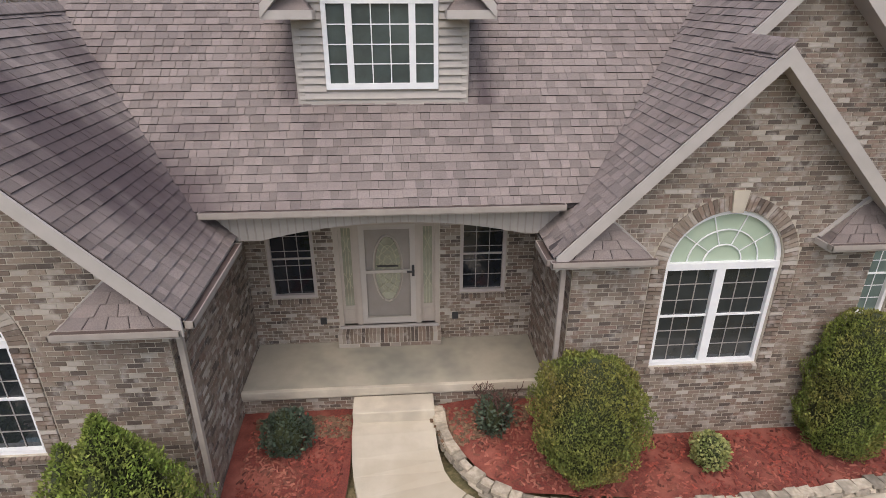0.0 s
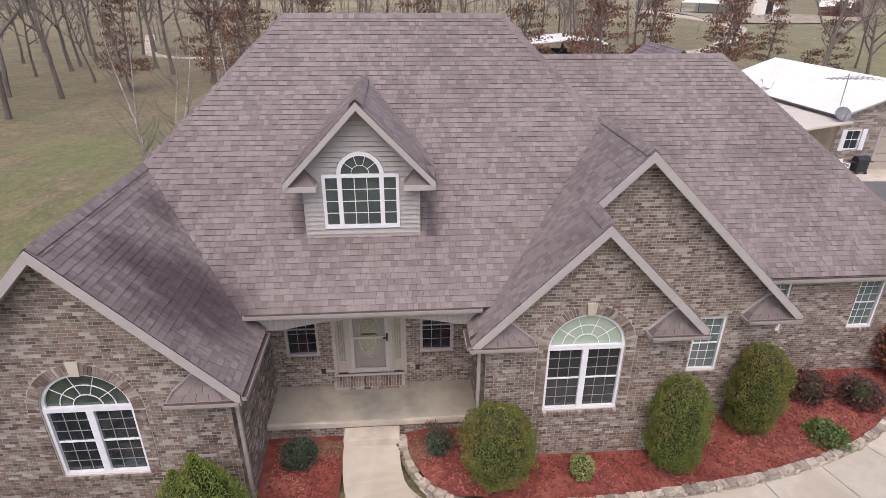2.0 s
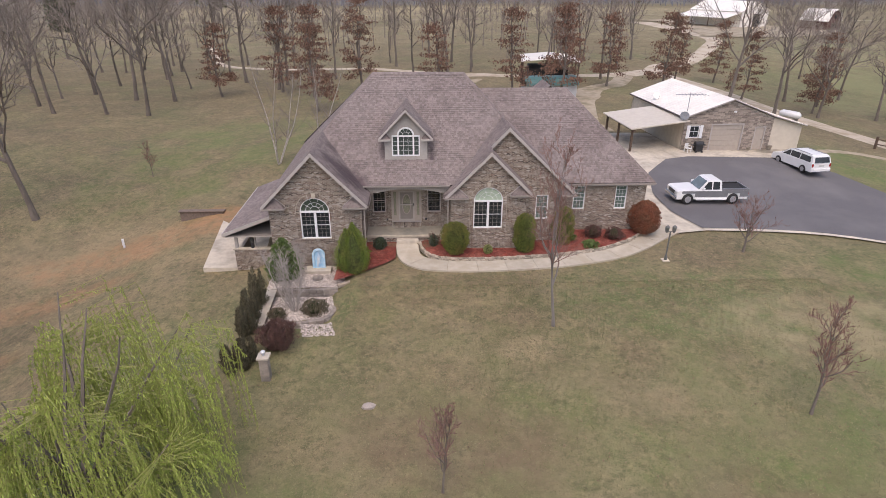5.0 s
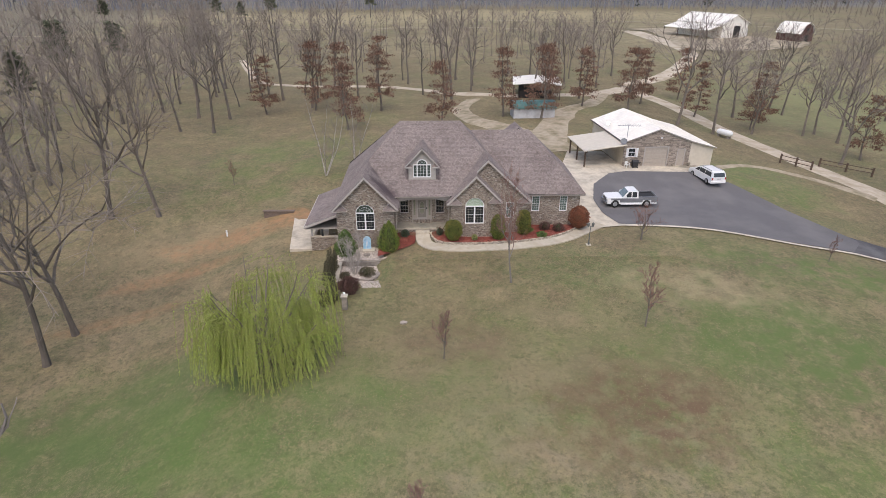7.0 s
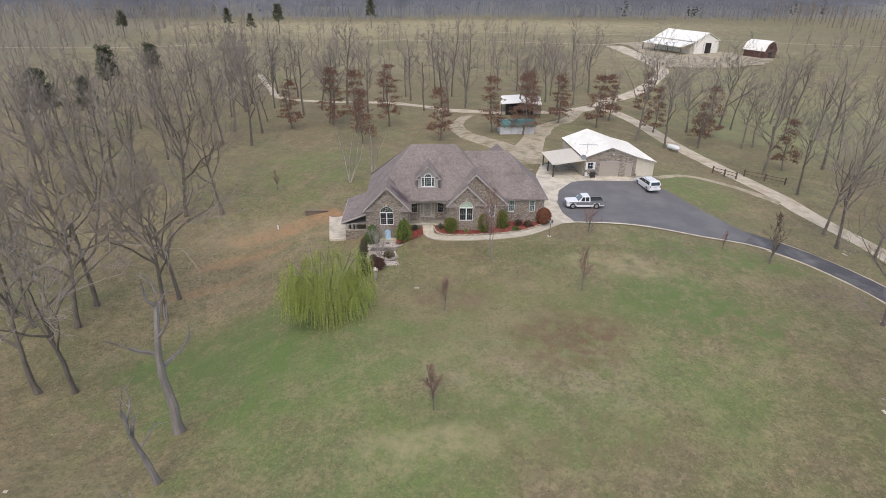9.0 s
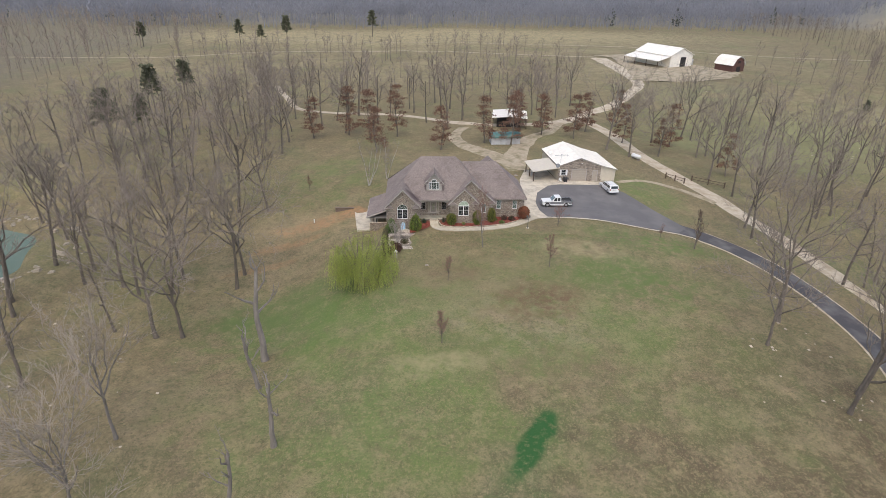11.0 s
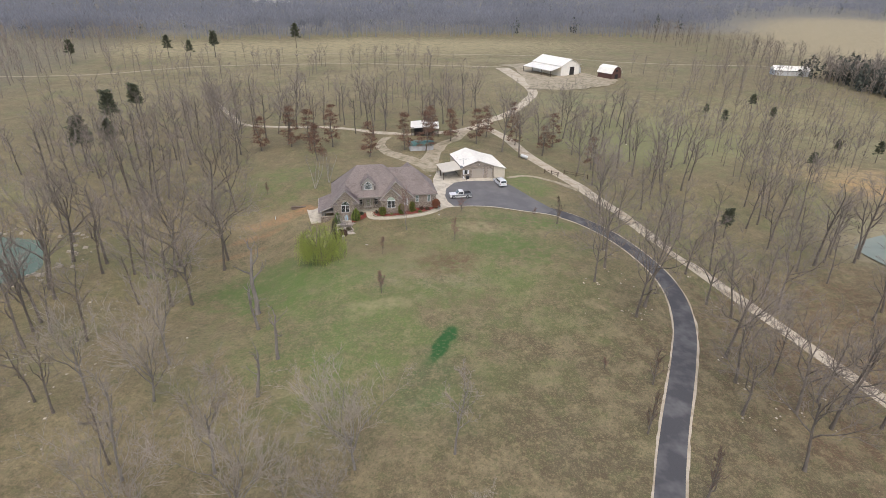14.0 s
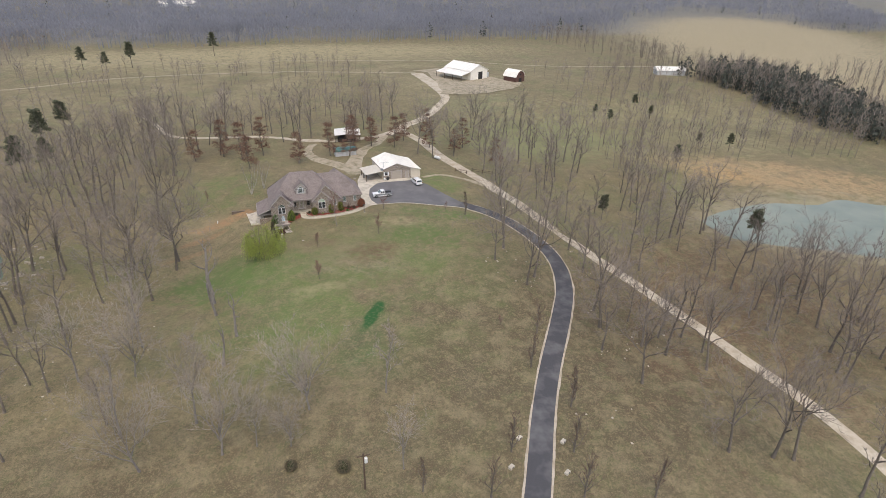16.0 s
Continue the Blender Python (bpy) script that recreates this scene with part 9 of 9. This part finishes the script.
# weeping willow
wil = empty("willow_tree", -11.1, -18.2, ground(-11.1, -18.2), 0, "weeping willow in fresh yellow-green spring leaf", "tree")
rnd = random.Random(61)
tv, tf, lv, lf, sv, sf = [], [], [], [], [], []
tp, tr = limb(rnd, Vector((0, 0, -0.3)), Vector((0.05, 0, 1)), 1.3, 0.36, 0.3, 3, 0.3, 0.05)
add_tube(tv, tf, tp, tr, 8)
for i in range(13):
    a = i * 2.4 + rnd.uniform(-0.3, 0.3)
    p, rr = limb(rnd, tp[-1] - Vector((0, 0, rnd.uniform(0, 0.4))), Vector((math.cos(a), math.sin(a), rnd.uniform(0.45, 2.3))), rnd.uniform(5.0, 7.2), 0.11, 0.02, 7, 0.12, 0.13)
    add_tube(tv, tf, p, rr, 5)
    tresses = [(rnd.uniform(0.3, 1.0), rnd.uniform(-1.5, 1.5), rnd.uniform(0.3, 1.7), max(0.1, rnd.gauss(0.9, 1.2))) for _ in range(11)]
    for j in range(80):
        tu, tb, to, tl = rnd.choice(tresses)
        u = min(1.0, max(0.25, tu + rnd.gauss(0, 0.05)))
        k = min(int(u * 7), 6)
        q = p[k].lerp(p[k + 1], u * 7 - k)
        b = a + tb + rnd.gauss(0, 0.14)
        out = max(0.1, to + rnd.gauss(0, 0.22))
        top = q + Vector((math.cos(b) * out, math.sin(b) * out, rnd.uniform(-0.3, 0.5)))
        low = max(0.1, tl + rnd.gauss(0, 0.35))
        n = 6
        pts = [q] + [top + Vector((math.cos(b) * 0.5 * s + rnd.uniform(-0.05, 0.05), math.sin(b) * 0.5 * s + rnd.uniform(-0.05, 0.05), -(top.z - low) * s)) for s in [i2 / n for i2 in range(n + 1)]] if top.z > low else [q, top]
        add_tube(sv, sf, pts, [0.009] * len(pts), 3)
        for s in range(len(pts) - 1):
            for m in range(7):
                c = pts[s].lerp(pts[s + 1], rnd.random())
                d = Vector((rnd.uniform(-1, 1), rnd.uniform(-1, 1), -1.3)).normalized()
                w = d.orthogonal().normalized() * 0.016
                L = rnd.uniform(0.09, 0.16)
                z = len(lv)
                lv += [tuple(c), tuple(c + d * L * 0.5 + w), tuple(c + d * L), tuple(c + d * L * 0.5 - w)]
                lf.append((z, z + 1, z + 2, z + 3))
mesh_object("trunk", tv, tf, M_BARK, wil)
M_WITHY = surface("yellow_green_withies", (0.3, 0.31, 0.09), (0.24, 0.26, 0.07), 3.0, 0.8)
M_WILLOW = surface("fresh_willow_leaves", (0.31, 0.37, 0.07), (0.25, 0.32, 0.058), 1.2, 0.75, island=0.3)
mesh_object("withy_curtain", sv, sf, M_WITHY, wil, "hanging yellow-green withies")
mesh_object("leaves", lv, lf, M_WILLOW, wil, "fresh yellow-green leaves")
wil.matrix_basis = wil.matrix_basis @ Matrix.Diagonal((1.13, 1.13, 1.08, 1))

# ---- far woods ----
def brush_woods(name, seed, count, spot, size, material, label, spikes=12):
    """Distant leafless canopy: each tree a rounded crown of short fine sprays over a thin stem."""
    rnd = random.Random(seed)
    v, f = [], []
    for _ in range(count):
        x, y = spot(rnd)
        h = rnd.uniform(*size)
        z = ground(x, y) - 0.3
        for k in range(spikes):
            a, e = rnd.uniform(0, 6.3), rnd.uniform(-0.4, 1.4)
            r = h * 0.3 * rnd.random() ** 0.4
            px, py, pz = x + r * math.cos(a) * math.cos(e), y + r * math.sin(a) * math.cos(e), z + h * 0.62 + r * 1.15 * math.sin(e)
            L, w = h * rnd.uniform(0.08, 0.18), h * rnd.uniform(0.012, 0.03)
            t = rnd.gauss(0, 0.4)
            b = len(v)
            v += [(px - w * math.cos(t), py - w * math.sin(t), pz), (px + w * math.cos(t), py + w * math.sin(t), pz + 0.2 * w), (px + L * 0.6 * math.cos(a), py + 0.15 * L * math.sin(a), pz + L)]
            f.append((b, b + 1, b + 2))
        b = len(v)
        w = 0.012 * h
        v += [(x - w, y, z), (x + w, y, z), (x, y, z + 0.8 * h)]
        f.append((b, b + 1, b + 2))
    return tagged(mesh_object(name, v, f, material), label, "woods", kind="stuff")


def far_woods(name, seed, count, spot, size, material, label, spikes=22, conifer=False, limbs=6, fine=0.003, stem=0.013):
    rnd = random.Random(seed)
    v, f = [], []
    for _ in range(count):
        x, y = spot(rnd)
        h = rnd.uniform(*size)
        z = ground(x, y) - 0.2
        for k in range(spikes if conifer else 0):
            a = rnd.uniform(0, 6.3)
            b = len(v)
            t = rnd.uniform(0.05, 0.97)
            r = h * 0.27 * math.sin(math.pi * (0.12 + 0.86 * t)) ** 0.8 * rnd.uniform(0.6, 1.1)
            px, py, pz = x + r * 0.4 * math.cos(a), y + r * 0.4 * math.sin(a), z + h * t
            q = (px + r * 0.6 * math.cos(a), py + r * 0.6 * math.sin(a), pz + h * rnd.uniform(-0.05, 0.08))
            w = h * rnd.uniform(0.035, 0.07)
            v += [(px, py, pz + w * 1.4), (px - math.sin(a) * w, py + math.cos(a) * w, pz - w * 0.4), q, (px + math.sin(a) * w, py - math.cos(a) * w, pz - w * 0.4)]
            f += [(b, b + 1, b + 2), (b, b + 2, b + 3)]
        if conifer:
            continue
        lx, ly = rnd.uniform(-0.05, 0.05), rnd.uniform(-0.05, 0.05)
        for c, e in ((1, 0), (0, 1)):
            b = len(v)
            w = stem * h + 0.03
            v += [(x - w * c, y - w * e, z), (x + w * c, y + w * e, z), (x + lx * h, y + ly * h, z + h * 0.92)]
            f.append((b, b + 1, b + 2))
        for k in range(limbs):
            t = 0.4 + 0.5 * (k + rnd.random()) / limbs
            a = k * 2.4 + rnd.uniform(-0.4, 0.4)
            r = h * rnd.uniform(0.1, 0.24) * (1.25 - 0.6 * t)
            p = Vector((x + lx * h * t, y + ly * h * t, z + h * t))
            q = p + Vector((r * math.cos(a), r * math.sin(a), r * rnd.uniform(0.8, 1.8)))
            ws = [(p, q, fine * 1.8 * h)]
            for m in range(spikes // limbs):
                u = p.lerp(q, rnd.uniform(0.25, 1))
                ws.append((u, u + Vector((rnd.uniform(-1, 1), rnd.uniform(-1, 1), rnd.uniform(-0.2, 1.2))) * r * 0.5, fine * h))
            for p1, q1, w in ws:
                b = len(v)
                s1 = Vector((math.cos(a := rnd.uniform(0, 3.1)), math.sin(a), 0)) * w
                v += [tuple(p1 - s1), tuple(p1 + s1), tuple(q1)]
                f.append((b, b + 1, b + 2))
    return tagged(mesh_object(name, v, f, material), label, "woods", kind="stuff")


# bare-twig grey shifted to blue: distance haze is put into this colour
M_FARWOOD = surface("hazed_far_woods", (0.235, 0.24, 0.275), (0.185, 0.192, 0.225), 0.012, 0.95, world_pos=True, island=0.13)
M_FARPINE = surface("far_cedar_woods", (0.05, 0.055, 0.045), (0.075, 0.08, 0.062), 0.05, 0.95, world_pos=True, island=0.3)


def spot_north(r):
    while True:
        y = 372 + 1500 * r.random() ** 2.3
        x = r.uniform(-0.95, 1.0) * (y + 350)
        if y < 400 + 45 * noise.noise(Vector((x * 0.012, 3.0, 0.0))) and r.random() < 0.85:
            continue
        u, w = (x - 490) * 0.6 + (y - 370) * 0.8, (y - 370) * 0.6 - (x - 490) * 0.8
        if math.hypot(u / 340, w / 120) > 1 + 0.5 * noise.noise(Vector((x * 0.01, y * 0.01, 5.0))) and not (abs(x - 400) < 130 and y < 420):
            return x, y


def spot_west(r):
    return r.uniform(-420, -150), r.uniform(-60, 400)


def spot_east(r):
    while True:
        x, y = r.uniform(250, 420), r.uniform(-60, 420)
        if not (x > 300 and 150 < y < 420):
            return x, y


def spot_belt(r):
    t = r.random()
    return 252 - 12 * t + r.uniform(0, 58) * (1 - 0.2 * t), 168 - 150 * t + r.uniform(-14, 14)


brush_woods("far_woods", 71, 16000, spot_north, (11, 18), M_FARWOOD, "far leafless woods to the horizon, blue-grey haze in their colour", 26)
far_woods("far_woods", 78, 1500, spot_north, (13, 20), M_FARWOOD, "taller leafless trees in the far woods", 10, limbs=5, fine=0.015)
far_woods("far_woods", 72, 1000, spot_west, (11, 16), M_TWIG, "leafless grey woods beyond the hollow", 40, limbs=8, fine=0.007)
def spot_pasture(r):
    while True:
        x, y = r.choice(((r.uniform(125, 240), r.uniform(16, 120)), (r.uniform(180, 245), r.uniform(100, 200)), (r.uniform(110, 190), r.uniform(8, 60))))
        if clear_of(x, y):
            return x, y


def spot_mid(r):
    while True:
        x0, x1, y0, y1 = r.choice(((-128, -96, -100, 70), (-60, 50, 102, 135), (106, 135, -8, 90), (118, 150, -105, -50), (-170, -60, 60, 200), (-110, 60, 120, 210), (128, 235, 15, 110), (128, 235, 15, 110), (150, 260, 100, 200), (195, 250, -60, 60), (130, 200, -110, -62), (-160, 60, 205, 255), (-190, -120, -100, 70)))
        x, y = r.uniform(x0, x1), r.uniform(y0, y1)
        if clear_of(x, y):
            return x, y


far_woods("thin_woods", 76, 620, spot_mid, (9, 13), M_TWIG, "scattered leafless trees over the pasture", 150, limbs=9, fine=0.0055, stem=0.011)
far_woods("thin_woods", 79, 100, spot_pasture, (8, 12), M_TWIG, "slender leafless trees on the valley pasture", 150, limbs=9, fine=0.0055, stem=0.011)
far_woods("far_woods", 73, 600, spot_east, (10, 15), M_TWIG, "leafless grey woods beyond the valley", 40, limbs=8, fine=0.007)
far_woods("cedar_belt", 74, 420, spot_belt, (7, 13), M_FARPINE, "dark belt of cedars below the hay field", 34, True)
far_woods("belt_woods", 77, 560, spot_belt, (10, 14), M_TWIG, "grey leafless trees among the cedars", 30, limbs=6, fine=0.008)
far_woods("far_pines", 75, 200, spot_north, (10, 15), M_FARPINE, "scattered far dark pines", 24, True)


# ---- shingles and bricks, laid last ----
_single = 0
for deck, rows in ROOFS[:9] + ROOFS[11:]:
    P = Pieces()
    near = []
    for cs in rows:
        x, y = cs[4][0], cs[4][1]
        if deck is ROOFS[0][0] and -1.6 < x < 2.0 and y < 1.7 and len(near) < 300:
            near.append(cs)
        else:
            P.hexa(cs, True)
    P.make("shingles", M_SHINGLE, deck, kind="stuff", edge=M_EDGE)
    for cs in near:
        Q = Pieces()
        Q.hexa(cs, True)
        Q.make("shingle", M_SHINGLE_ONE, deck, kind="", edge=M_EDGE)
for wall, x0, x1, z0, top, openings, place, ring in PLAIN:
    rnd = random.Random(int(abs(x0 * 37 + x1 * 11)))
    rows = lay_bricks(x0, x1, z0, top, openings, place, ring, rnd)
    P = Pieces()
    near = 0
    for cs in rows:
        x, y, z = cs[4]
        if openings == [P1, P2, DR] and near < 300 and 1.0 < z < 2.6:
            Q = Pieces()
            Q.hexa(cs, True)
            mesh_object("brick", Q.v, Q.f, M_BRICK_ONE, wall)
            near += 1
        else:
            P.hexa(cs, True)
    P.make("bricks", M_BRICK, wall, kind="stuff")
